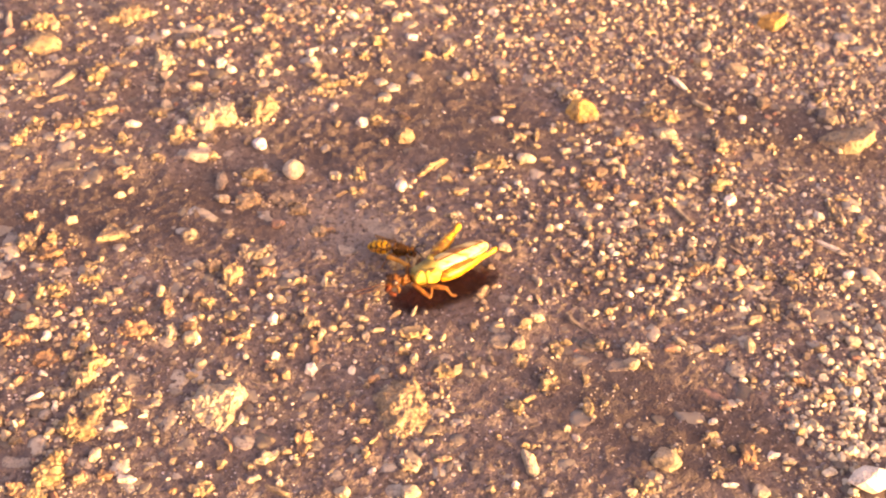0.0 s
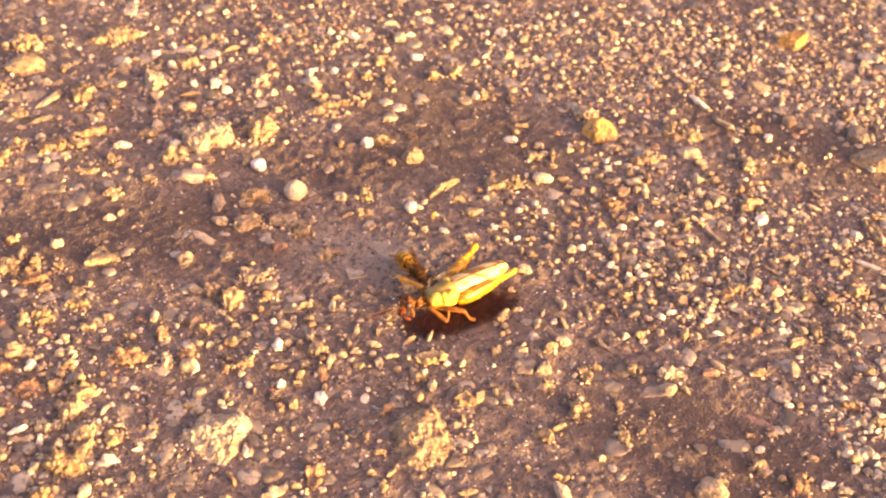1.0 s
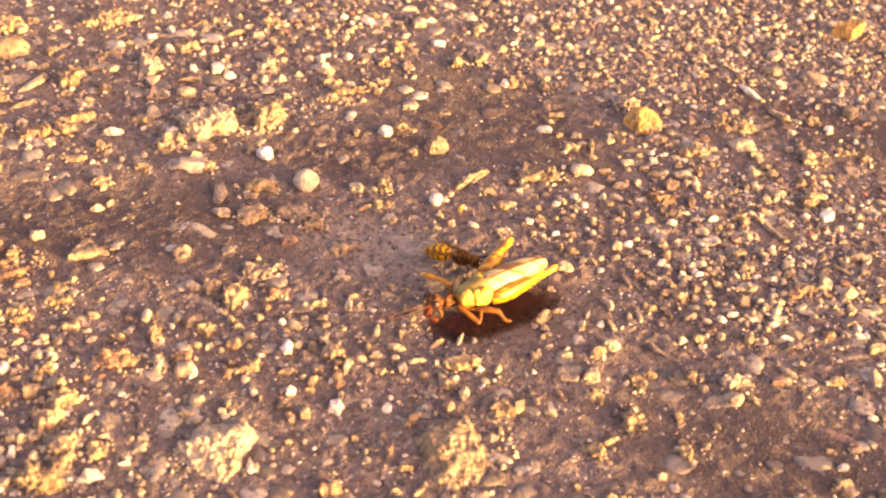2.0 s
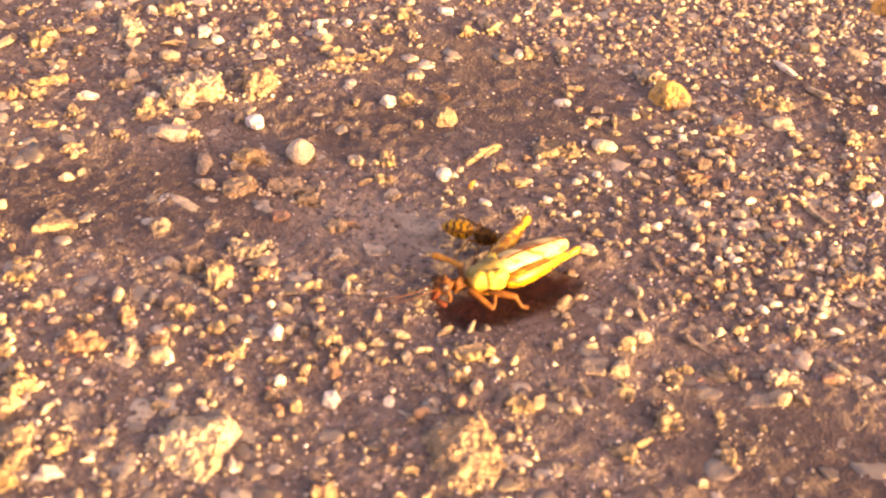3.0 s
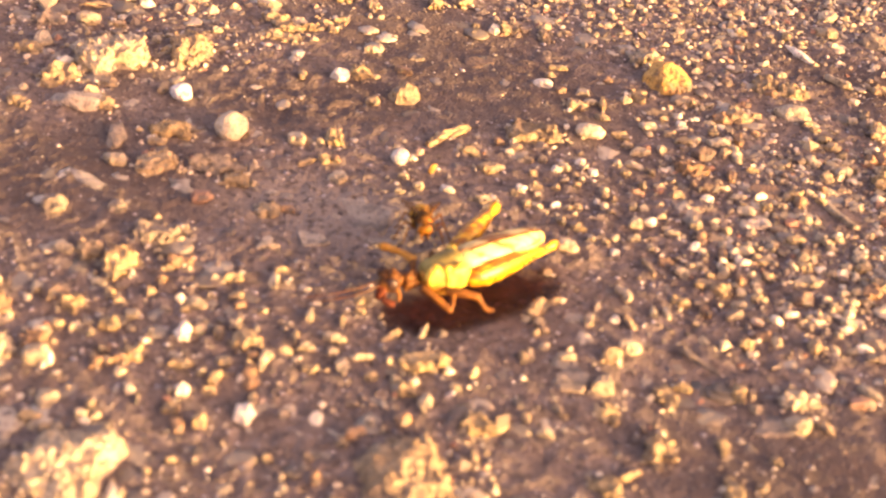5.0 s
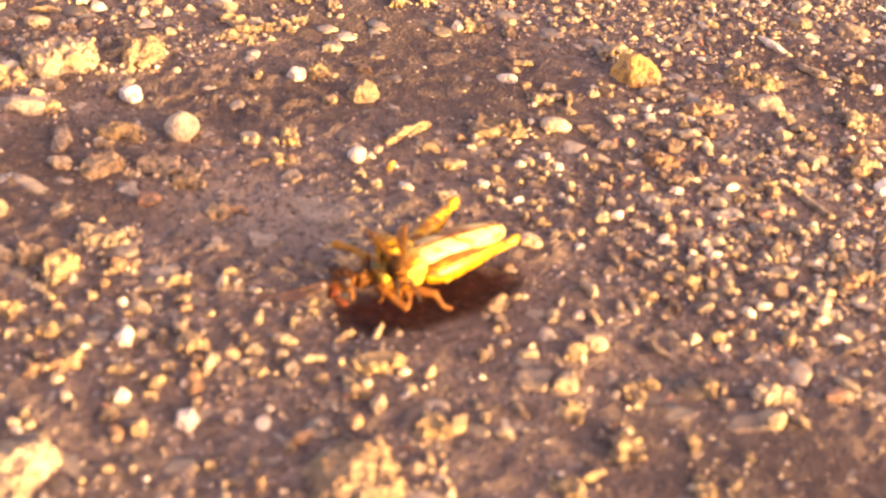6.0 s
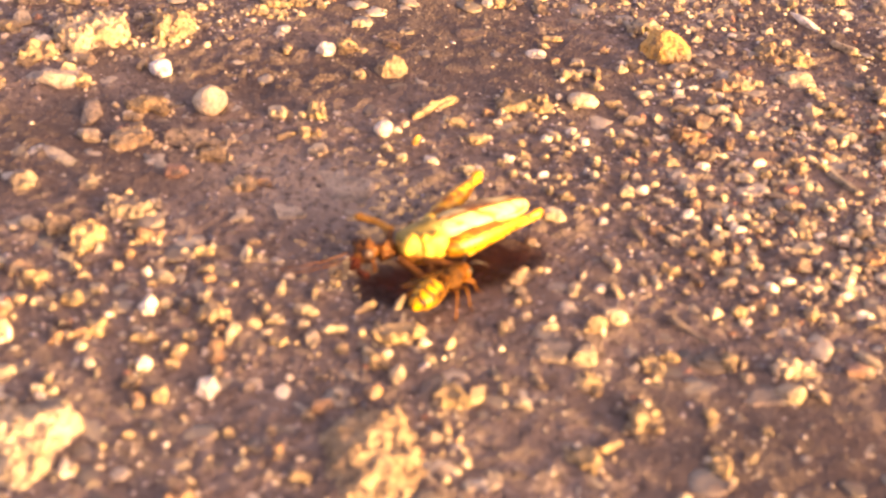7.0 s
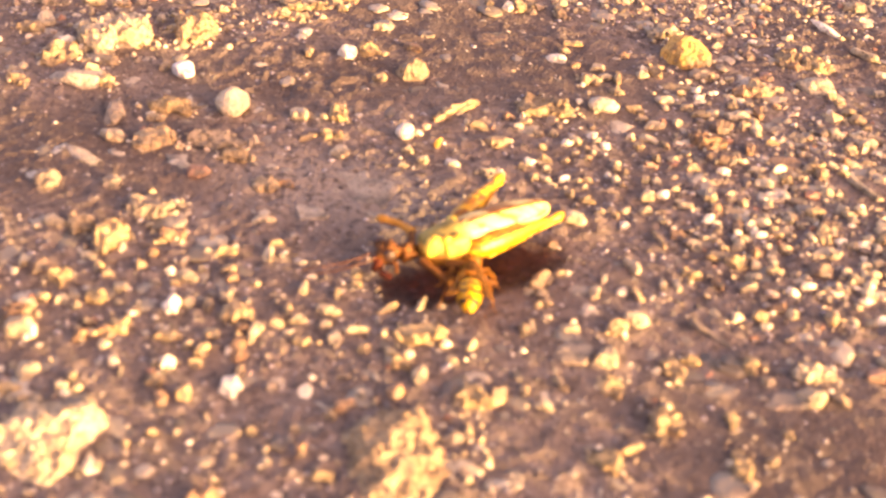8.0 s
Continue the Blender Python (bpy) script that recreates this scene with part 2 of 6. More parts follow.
def banded_material():
    """A wasp's abdomen: yellow, with a black scalloped band at the front of each ring."""
    m, nodes, links, shader = material("wasp_bands")
    where = nodes.new("ShaderNodeTexCoord")
    split = nodes.new("ShaderNodeSeparateXYZ")
    links.new(where.outputs["Object"], split.inputs[0])

    def sums(kind, a, b=None):
        n = nodes.new("ShaderNodeMath")
        n.operation = kind
        for socket, value in zip(n.inputs, (a, b)):
            if isinstance(value, bpy.types.NodeSocket):
                links.new(value, socket)
            elif value is not None:
                socket.default_value = value
        return n.outputs[0]

    wave = sums("ABSOLUTE", sums("SINE", sums("MULTIPLY", split.outputs["Y"], 2600.0)))
    along = sums("ADD", split.outputs["X"], sums("MULTIPLY", wave, 0.00042))
    part_of = sums("FRACT", sums("DIVIDE", along, 0.00125))
    dark = nodes.new("ShaderNodeMapRange")
    dark.inputs["From Min"].default_value, dark.inputs["From Max"].default_value = 0.60, 0.70
    links.new(part_of, dark.inputs["Value"])
    links.new(mix(nodes, links, dark.outputs["Result"], (0.54, 0.27, 0.010), (0.036, 0.018, 0.007)), shader.inputs["Base Color"])
    shader.inputs["Roughness"].default_value, shader.inputs["Specular IOR Level"].default_value = 0.4, 0.25
    return m


wasp_bands = banded_material()


def film_material():
    """Thin amber wing film with darker veins."""
    m, nodes, links, shader = material("wasp_wing_film")
    links.new(mix(nodes, links, grain(nodes, links, 900.0, 2.0, 0.5, 0.6), (0.20, 0.085, 0.012), (0.10, 0.042, 0.007)), shader.inputs["Base Color"])
    shader.inputs["Roughness"].default_value, shader.inputs["Alpha"].default_value = 0.5, 0.46
    shader.inputs["Specular IOR Level"].default_value = 0.2
    return m


wasp_film = film_material()


def body_shade_material():
    """Dark reddish shade under the grasshopper, put into colour, fading at its ragged rim."""
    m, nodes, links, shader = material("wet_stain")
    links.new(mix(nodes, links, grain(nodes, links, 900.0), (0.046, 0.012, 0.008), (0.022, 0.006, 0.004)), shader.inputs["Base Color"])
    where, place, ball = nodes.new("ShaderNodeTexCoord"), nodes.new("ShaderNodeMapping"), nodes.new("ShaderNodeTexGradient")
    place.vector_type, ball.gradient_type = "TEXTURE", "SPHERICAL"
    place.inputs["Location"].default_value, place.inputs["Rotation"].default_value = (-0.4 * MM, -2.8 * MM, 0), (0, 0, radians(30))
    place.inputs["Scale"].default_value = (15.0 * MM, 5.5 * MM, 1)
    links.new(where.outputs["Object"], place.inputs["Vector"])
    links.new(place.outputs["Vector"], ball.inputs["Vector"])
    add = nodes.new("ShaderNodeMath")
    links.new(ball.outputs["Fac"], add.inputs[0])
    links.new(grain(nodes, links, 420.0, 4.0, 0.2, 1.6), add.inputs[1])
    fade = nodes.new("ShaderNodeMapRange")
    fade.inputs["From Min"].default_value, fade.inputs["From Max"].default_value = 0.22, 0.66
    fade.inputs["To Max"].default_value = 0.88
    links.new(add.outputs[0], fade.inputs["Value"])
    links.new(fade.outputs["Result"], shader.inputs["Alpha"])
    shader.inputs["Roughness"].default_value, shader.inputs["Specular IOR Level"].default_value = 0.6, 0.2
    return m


# ---- building ----
def mesh_of(name, verts, faces, mat, smooth=True):
    me = bpy.data.meshes.new(name)
    verts, faces = np.asarray(verts, float), list(faces)
    me.from_pydata((verts * MM).tolist(), [], faces)
    me.materials.append(mat)
    if smooth:
        me.polygons.foreach_set("use_smooth", np.ones(len(me.polygons), bool))
    me.update()
    return me


def part(name, shape, mat, parent, label="", smooth=True):
    """Links a shape (vertices in millimetres, faces) as one mesh under a thing or a part."""
    ob = new(name, mesh_of(name, *shape, mat, smooth))
    ob.parent = parent
    return tagged(ob, label)


def ball_shape(level):
    bm = bmesh.new()
    bmesh.ops.create_icosphere(bm, subdivisions=level, radius=1.0)
    verts = np.array([v.co[:] for v in bm.verts])
    faces = [[v.index for v in f.verts] for f in bm.faces]
    bm.free()
    return verts, faces


BALLS = {n: ball_shape(n) for n in (1, 2, 3, 4, 5)}
BALLS[0] = (np.array([(1, 0, 0), (-1, 0, 0), (0, 1, 0), (0, -1, 0), (0, 0, 1), (0, 0, -1)], float),
            [(0, 2, 4), (2, 1, 4), (1, 3, 4), (3, 0, 4), (2, 0, 5), (1, 2, 5), (3, 1, 5), (0, 3, 5)])


def egg(centre, radii, turn=(0, 0, 0), level=3, lumps=0.0):
    """An ellipsoid at a place, turned, with slight lumps."""
    v, f = BALLS[level]
    if lumps:
        v = v * (1 + lumps * soft_noise(v * 2.3 + np.asarray(centre)))[:, None]
    m = np.array(Euler([radians(a) for a in turn]).to_matrix())
    return (v * np.asarray(radii)) @ m.T + np.asarray(centre), f


def tube(points, radii, sides=10, squash=1.0):
    """A limb through points with a radius at each, closed at both ends; squash: its height to its width."""
    p, faces, verts = [Vector(q) for q in points], [], []
    for i, q in enumerate(p):
        ahead = (p[min(i + 1, len(p) - 1)] - p[max(i - 1, 0)]).normalized()
        side = ahead.cross(Vector((0, 0, 1)))
        side = side.normalized() if side.length > 1e-4 else Vector((1, 0, 0))
        up = side.cross(ahead).normalized()
        for k in range(sides):
            a = 2 * math.pi * k / sides
            verts.append(q + (side * math.cos(a) + up * math.sin(a) * squash) * radii[i])
    for i in range(len(p) - 1):
        for k in range(sides):
            n = (k + 1) % sides
            faces.append([i * sides + k, i * sides + n, (i + 1) * sides + n, (i + 1) * sides + k])
    faces.append(list(range(sides))[::-1])
    faces.append([(len(p) - 1) * sides + k for k in range(sides)])
    return [v[:] for v in verts], faces


def curve(points, radii, steps=6):
    """Smooths a rough line of points and radii for tube()."""
    p, out, rad = [Vector(q) for q in points], [], []
    for i in range(len(p) - 1):
        a, b, c, d = p[max(i - 1, 0)], p[i], p[i + 1], p[min(i + 2, len(p) - 1)]
        for k in range(steps):
            t = k / steps
            out.append(0.5 * (2 * b + (c - a) * t + (2 * a - 5 * b + 4 * c - d) * t * t + (3 * b - a - 3 * c + d) * t ** 3))
            rad.append(radii[i] + (radii[i + 1] - radii[i]) * t)
    return out + [p[-1]], rad + [radii[-1]]


# ---- the ground ----
def spread_axis(low, high, step):
    """Even steps where the camera looks, then wider and wider out to the horizon."""
    mid = np.arange(low, high + step, step)
    far = step * np.cumsum(1.25 ** np.arange(1, 70))
    far = far[far < 4.0e5]
    return np.concatenate([low - far[::-1], mid, mid[-1] + far])


def make_ground():
    xs, ys = spread_axis(-130, 130, 0.45), spread_axis(-70, 146, 0.45)
    gx, gy = np.meshgrid(xs, ys)
    fade = np.exp(-(np.maximum(np.maximum(np.abs(gx) - 250, np.abs(gy) - 250), 0) / 400))
    z = ground_height(gx, gy) * fade
    verts = np.stack([gx.ravel(), gy.ravel(), z.ravel()], 1)
    ny, nx = gx.shape
    i = (np.arange(ny - 1)[:, None] * nx + np.arange(nx - 1)[None]).ravel()
    faces = np.stack([i, i + 1, i + nx + 1, i + nx], 1).tolist()
    ob = new("ground", mesh_of("ground", verts, faces, asphalt))
    return tagged(ob, "old dark asphalt with worn surface and embedded stones", "ground", kind="structure")


ground = make_ground()


# ---- stones ----
draw = random.Random(11)


def outline(theta, rng, sides, least, most):
    """How far a broken stone reaches in each direction: straight edges between corners, about 1."""
    reach = np.full(theta.shape, 9.0)
    start = rng.rand() * 6.28
    for k in range(sides):
        at = start + (k + rng.uniform(-0.32, 0.32)) * 2 * math.pi / sides
        reach = np.minimum(reach, rng.uniform(least, most) / np.maximum(np.cos(theta - at), 0.12))
    return np.minimum(reach, 1.32)


def stone_shape(kind, length, width, height, seed):
    """A stone of that size in millimetres, its middle at the origin."""
    rng = np.random.RandomState(seed)
    if kind == "block":
        return broken_rock(length, width, height, rng)
    area = length * width
    level = {"pebble": 4, "round": 3, "chip": 3, "slab": 4, "rough": 5 if area > 45 else 4 if area > 10 else 3}[kind]
    v, f = BALLS[level]
    shift = rng.rand(3) * 40
    half = np.array([length / 2, width / 2, height / 2])
    if kind == "pebble":
        v = v * (1 + 0.14 * soft_noise(v * 1.3 + shift))[:, None] * half * 1.05
        for _ in range(4):
            n = rng.normal(size=3)
            n /= np.linalg.norm(n)
            reach = v @ n
            v = v - 0.8 * np.maximum(reach - rng.uniform(0.80, 0.95) * reach.max(), 0)[:, None] * n
        return v + 0.04 * soft_noise(v / 0.5 + shift)[:, None], f
    # boxy upright profile and a broken outline
    sides, least, most, square = {"round": (6, 0.76, 1.0, 0.80), "chip": (5, 0.68, 0.98, 0.68), "slab": (6, 0.74, 1.0, 0.50), "rough": (6, 0.66, 1.0, 0.62)}[kind]
    r, theta = np.hypot(v[:, 0], v[:, 1]), np.arctan2(v[:, 1], v[:, 0])
    ring = np.stack([np.cos(theta), np.sin(theta), np.zeros(len(v))], 1)
    wide = r ** square * outline(theta, rng, sides, least, most) * (1 + {"rough": 0.22, "slab": 0.10}.get(kind, 0.06) * soft_noise(ring * 2.4 + shift))
    v = np.stack([wide * ring[:, 0] * half[0], wide * ring[:, 1] * half[1], np.sign(v[:, 2]) * np.abs(v[:, 2]) ** square * half[2]], 1)
    # flat breaks, each a plane that takes off a little of the stone
    for _ in range({"round": 5, "chip": 6, "slab": 3, "rough": 3}[kind]):
        n = rng.normal(size=3) * np.array([1, 1, 0.9])
        n[2] = abs(n[2])
        n /= np.linalg.norm(n)
        reach = v @ n
        v = v - np.maximum(reach - rng.uniform(0.66, 0.92) * reach.max(), 0)[:, None] * n
    out = v / half ** 2
    out /= np.linalg.norm(out, axis=1, keepdims=True) + 1e-9
    if kind == "rough":
        # crumbly ridges and pits, deeper on the flanks than on the worn top
        pits = 0.34 * soft_noise(v / 1.6 + shift) + 0.40 * soft_noise(v / 0.8 + shift) + 0.26 * soft_noise(v / 0.42 + shift)
        v = v + out * pits[:, None] * min(1.2, 0.45 + height * 0.4) * min(1.0, 0.25 * min(length, width) + 0.1)
        return bound_grains(v, f, length, width, rng)
    small = min(length, width)
    lumps = soft_noise(v / (0.42 * small) + shift) + 0.6 * soft_noise(v / (0.2 * small) - shift)
    fine = soft_noise(v / 0.5 + shift)
    return v + out * (lumps * {"slab": 0.03, "chip": 0.085, "round": 0.05}[kind] * small + 0.06 * fine)[:, None], f


def broken_rock(length, width, height, rng):
    """An angular rock: the hull of a few corners, its faces slightly uneven."""
    bm = bmesh.new()
    for _ in range(24):
        p = rng.normal(size=3)
        p = p / np.linalg.norm(p) * rng.uniform(0.85, 1.1)
        bm.verts.new(p * np.array([length, width, height]) * 0.56)
    bmesh.ops.convex_hull(bm, input=bm.verts)
    bmesh.ops.delete(bm, geom=[q for q in bm.verts if not q.link_faces], context="VERTS")
    bmesh.ops.subdivide_edges(bm, edges=bm.edges, cuts=3, use_grid_fill=True)
    bm.verts.index_update()
    v, f = np.array([q.co[:] for q in bm.verts]), [[q.index for q in face.verts] for face in bm.faces]
    bm.free()
    shift = rng.rand(3) * 40
    return v + 0.16 * (soft_noise(v / 1.2 + shift) + 0.7 * soft_noise(v / 0.5 + shift))[:, None] * v / np.linalg.norm(v, axis=1, keepdims=True), f


def bound_grains(v, f, length, width, rng):
    """Adds the many small grains that stand out of a lump of bound gravel."""
    top = np.nonzero(v[:, 2] > 0.0)[0]
    count = int(min(140, 0.45 * length * width))
    bv, bf = BALLS[1]
    verts, faces = [v], list(f)
    for i in rng.choice(top, count):
        size = rng.uniform(0.11, 0.26) * (0.8 + 1.3 * rng.rand() ** 3)
        g = bv * (1 + 0.5 * (rng.rand(len(bv), 1) * 2 - 1)) * size * np.array([1.2, 0.9, 0.8])
        a = rng.rand() * 6.28
        g = np.stack([g[:, 0] * math.cos(a) - g[:, 1] * math.sin(a), g[:, 0] * math.sin(a) + g[:, 1] * math.cos(a), g[:, 2]], 1)
        start = sum(len(q) for q in verts)
        verts.append(g + v[i] + rng.normal(size=3) * 0.12)
        faces += [[k + start for k in face] for face in bf]
    return np.concatenate(verts), faces


def hewn(corners, seed, pits=1.0):
    """A rock with those corners: their hull, its faces pitted."""
    rng = np.random.RandomState(seed)
    bm = bmesh.new()
    for c in corners:
        bm.verts.new(c)
    bmesh.ops.convex_hull(bm, input=bm.verts)
    bmesh.ops.delete(bm, geom=[q for q in bm.verts if not q.link_faces], context="VERTS")
    bmesh.ops.bevel(bm, geom=bm.edges[:], offset=0.22, segments=1, affect="EDGES")
    bmesh.ops.triangulate(bm, faces=bm.faces[:])
    for _ in range(4):
        bmesh.ops.subdivide_edges(bm, edges=[e for e in bm.edges if e.calc_length() > 0.45], cuts=1)
        bmesh.ops.triangulate(bm, faces=bm.faces[:])
    bm.verts.index_update()
    bm.normal_update()
    v, n = np.array([q.co[:] for q in bm.verts]), np.array([q.normal[:] for q in bm.verts])
    f = [[q.index for q in face.verts] for face in bm.faces]
    bm.free()
    shift = rng.rand(3) * 40
    return v + pits * n * (0.22 * soft_noise(v / 1.5 + shift) + 0.14 * soft_noise(v / 0.6 + shift) + 0.08 * soft_noise(v / 0.3 + shift))[:, None], f


def rock(x, y, corners, mat, label, seed, bound=False):
    """A larger rock with a shape of its own, standing on the ground."""
    name = "rough_stone" if bound else "rock"
    shape = hewn(corners, seed, 1.9 if bound else 1.0)
    if bound:
        shape = bound_grains(*shape, 9, 9, np.random.RandomState(seed))
    ob = new(name, mesh_of(name, *shape, mat, False))
    ob.location = (x * MM, y * MM, (float(ground_height(x, y)) - 0.35) * MM)
    laid.append((x, y, 4.0))
    if bound:
        crumbled.append((x, y, 12.0, 12.0, 0))
        ob.parent = ground
        return tagged(ob, label)
    return tagged(ob, label, "stone", "loose stones on the asphalt")


NAMES = {"pebble": "pebble", "round": "stone_chip", "chip": "stone_chip", "block": "rock", "slab": "flat_stone", "rough": "rough_stone"}
LABELS = {"pebble": "smooth rounded {} pebble lying loose on asphalt", "round": "blunt {} stone chip half sunk in asphalt", "chip": "angular {} stone chip lying on asphalt",
          "block": "rough angular {} rock standing on asphalt", "slab": "flat {} stone set level in the asphalt",
          "rough": "crumbly {} lump of gravel bound in asphalt"}
TONES = {"white_quartz": "white", "cream_stone": "cream", "grey_stone": "grey", "ochre_stone": "ochre yellow", "orange_stone": "orange",
         "red_stone": "dull red", "tan_stone": "tan", "golden_stone": "golden yellow", "brown_stone": "brown", "dusty_stone": "pale dusty grey", "worn_stone": "worn dusty grey", "pale_pebble": "pale cream", "clean_quartz": "bright white"}
laid = []
crumbled = []


def stone(kind, x, y, length, width, height, turn, mat, lift=0.0):
    """Lays one stone on the ground. Loose ones are things; those set in the asphalt are parts of the ground."""
    seed = len(laid) + 31
    height = max(height, 0.9)
    if kind == "chip" and mat in (yellow, orange, tan) and min(length, width) > 1.5 and max(length, width) > 2.2:
        kind = "rough"
    if kind == "rough":
        length, width, height = 1.15 * length, 1.15 * width, max(1.1 * height, 1.1)
        crumbled.append((x, y, length, width, turn))
    if kind in ("chip", "round") and mat is not grey:
        grow = 1.22 if max(length, width) < 3.5 else 1.08
        length, width, height = length * grow, width * grow, height * grow
    if kind == "chip":
        height = min(height, 0.45 * min(length, width) + 0.5)
    sink = {"pebble": 0.26, "round": 0.12, "chip": 0.18, "block": 0.36, "slab": -0.30, "rough": 0.05}[kind]
    shape = stone_shape(kind, length, width, height, seed)
    z = float(ground_height(x, y)) + height * sink + lift
    if kind == "slab":
        a, r = np.arange(8) * math.pi / 4, 0.3 * min(length, width)
        z = float(ground_height(x + r * np.cos(a), y + r * np.sin(a)).mean()) + 0.30 - 0.5 * height + lift
    if kind == "rough":
        mat = BOUND[mat.name]
    bedded = kind == "chip" and max(length, width) < 2.6
    name = "bedded_chip" if bedded else NAMES[kind]
    ob = new(name, mesh_of(name, *shape, mat, kind == "pebble"))
    tilt = 12 if kind in ("chip", "round") else 5
    lean = pose(0, 0, 0, 0, draw.uniform(-5, 1) if kind == "slab" else draw.uniform(-6, 8) if kind == "rough" else draw.uniform(-5, 6))
    ob.matrix_basis = pose(x * MM, y * MM, z * MM) @ lean @ pose(0, 0, 0, draw.uniform(-tilt, tilt), draw.uniform(-tilt, tilt), turn)
    laid.append((x, y, max(length, width) / 2))
    if kind in ("slab", "rough") or bedded:
        ob.parent = ground
        return tagged(ob, LABELS[kind].format(TONES[mat.name.replace("bound_", "")]))
    return tagged(ob, LABELS[kind].format(TONES[mat.name]), "stone" if kind != "pebble" else "pebble", "loose stones on the asphalt")


stone("pebble", -44.1, 38.9, 3.1, 3.0, 2.6, -5, quartz)
rock(-11.6, 46.3, [(-2.6, 0.2, 0), (-1.6, -1.9, 0), (1.4, -2.0, 0), (2.8, -0.6, 0), (2.2, 1.6, 0), (-1.2, 1.9, 0), (-2.2, 0.3, 1.5), (-1.3, -1.3, 1.9), (0.9, -1.5, 1.7), (2.3, -0.5, 1.6), (1.5, 1.2, 2.2), (-0.4, 1.2, 2.6), (0.3, 0.1, 2.7)], tan, "blunt tan wedge-shaped stone lying on asphalt", 77)
stone("pebble", 16.4, 40.8, 4.4, 2.5, 2.2, -5, smooth)
stone("pebble", -35.3, 30.3, 4.3, 5.2, 3.7, -5, smooth)
stone("round", 42.6, -44.6, 6.4, 4.6, 3.6, -33, cream)
stone("pebble", -11.1, 27.9, 2.4, 2.4, 2.1, -7, white)
stone("round", -9.4, 28.7, 1.1, 1.1, 0.9, -7, white)
stone("rough", -4.4, 36.2, 9.6, 1.5, 1.3, 46, yellow)
stone("rough", 26.8, 67.0, 4.0, 3.0, 2.4, 0, cream)
stone("chip", -5.7, -16.1, 6.2, 2.8, 1.4, 3, yellow)
stone("chip", 27.1, -10.9, 8.7, 1.1, 0.6, -36, grey)
stone("chip", 24.2, -1.4, 2.8, 0.8, 0.4, -75, cream)
stone("block", 80.4, -46.6, 9.1, 5.0, 4.8, 30, white)
stone("round", -101.8, 71.4, 10.0, 6.5, 3.2, -5, yellow)
stone("slab", 11.8, -16.8, 4.9, 5.9, 1.1, -5, grey)
stone("slab", -21.5, 6.3, 4.5, 3.9, 1.2, -7, dusty, 0.15)
stone("slab", -16.0, 12.4, 15.0, 8.4, 1.2, -15, worn, -0.07)
stone("rough", -1.4, 32.0, 2.9, 1.7, 0.7, -7, tan)
stone("rough", -80.7, -47.7, 5.5, 3.7, 1.3, 71, tan)
stone("rough", -86.0, -46.4, 7.7, 5.6, 1.3, 24, yellow)
stone("chip", -74.9, -34.1, 1.8, 1.1, 0.8, 0, white)
stone("rough", -78.7, -36.0, 4.6, 1.4, 0.9, 59, tan)
stone("rough", -67.0, -35.2, 4.8, 4.7, 2.6, 0, tan)
stone("rough", -70.1, -38.8, 5.4, 2.8, 1.6, 0, cream)
stone("chip", -74.9, -40.5, 4.8, 1.0, 0.8, 38, white)
stone("chip", -70.6, -42.1, 1.1, 2.8, 0.8, 0, white)
stone("rough", -63.5, -40.5, 5.3, 5.0, 2.8, 0, tan)
stone("chip", -73.9, -42.5, 3.2, 1.3, 0.9, 0, tan)
stone("chip", -61.3, -34.2, 3.6, 1.0, 0.8, 67, cream)
stone("rough", -58.1, -40.4, 2.8, 3.5, 1.7, 0, yellow)
stone("slab", -58.1, -34.1, 5.4, 5.0, 2.2, 0, grey)
stone("chip", -24.1, -46.0, 3.1, 6.0, 2.2, 0, orange)
stone("chip", -24.5, -51.1, 2.0, 1.4, 1.0, 0, grey)
stone("chip", -5.1, -23.7, 1.7, 2.7, 1.3, 0, cream)
stone("rough", 0.8, -26.4, 3.7, 2.8, 1.6, 0, yellow)
stone("chip", 0.7, -31.7, 1.1, 2.5, 0.8, 0, tan)
stone("chip", -13.4, -40.0, 2.1, 1.0, 0.8, 0, tan)
stone("chip", -14.5, -44.9, 1.6, 1.0, 0.7, 0, tan)
stone("chip", -11.0, -44.5, 2.9, 0.7, 0.6, 57, tan)
stone("chip", -12.2, -48.0, 1.8, 2.6, 1.3, 0, yellow)
stone("chip", -10.9, -51.9, 1.2, 1.4, 0.9, 0, white)
stone("rough", -4.3, -49.9, 2.8, 2.1, 1.2, 0, tan)
stone("chip", 2.0, -47.7, 3.2, 1.1, 0.9, 31, tan)
stone("chip", -15.4, -57.0, 3.0, 2.1, 1.6, 0, cream)
stone("chip", -3.6, -56.0, 4.4, 2.9, 2.2, 0, cream)
stone("chip", 1.1, -38.6, 0.8, 0.8, 0.6, 0, cream)
stone("chip", 3.2, -39.1, 2.6, 0.7, 0.5, -66, cream)
stone("chip", 0.2, -53.5, 1.0, 0.8, 0.6, 0, yellow)
stone("slab", 10.5, -17.2, 3.3, 2.6, 1.1, 0, grey)
stone("chip", 15.5, -17.2, 2.7, 4.6, 1.9, 0, cream)
stone("rough", 15.8, -22.0, 2.8, 2.8, 1.6, 0, yellow)
stone("chip", 10.1, -22.4, 4.0, 1.0, 0.8, -59, tan)
stone("chip", 8.6, -26.3, 2.3, 0.8, 0.6, -26, cream)
stone("chip", 6.3, -23.9, 1.1, 2.0, 0.8, 0, tan)
stone("rough", 20.9, -27.1, 3.2, 5.0, 2.0, 0, tan)
stone("rough", 15.0, -34.1, 3.6, 2.9, 1.7, 0, yellow)
stone("chip", 17.7, -31.6, 3.5, 1.3, 1.1, 38, yellow)
stone("round", 18.0, -47.7, 6.8, 2.4, 1.9, -66, cream)
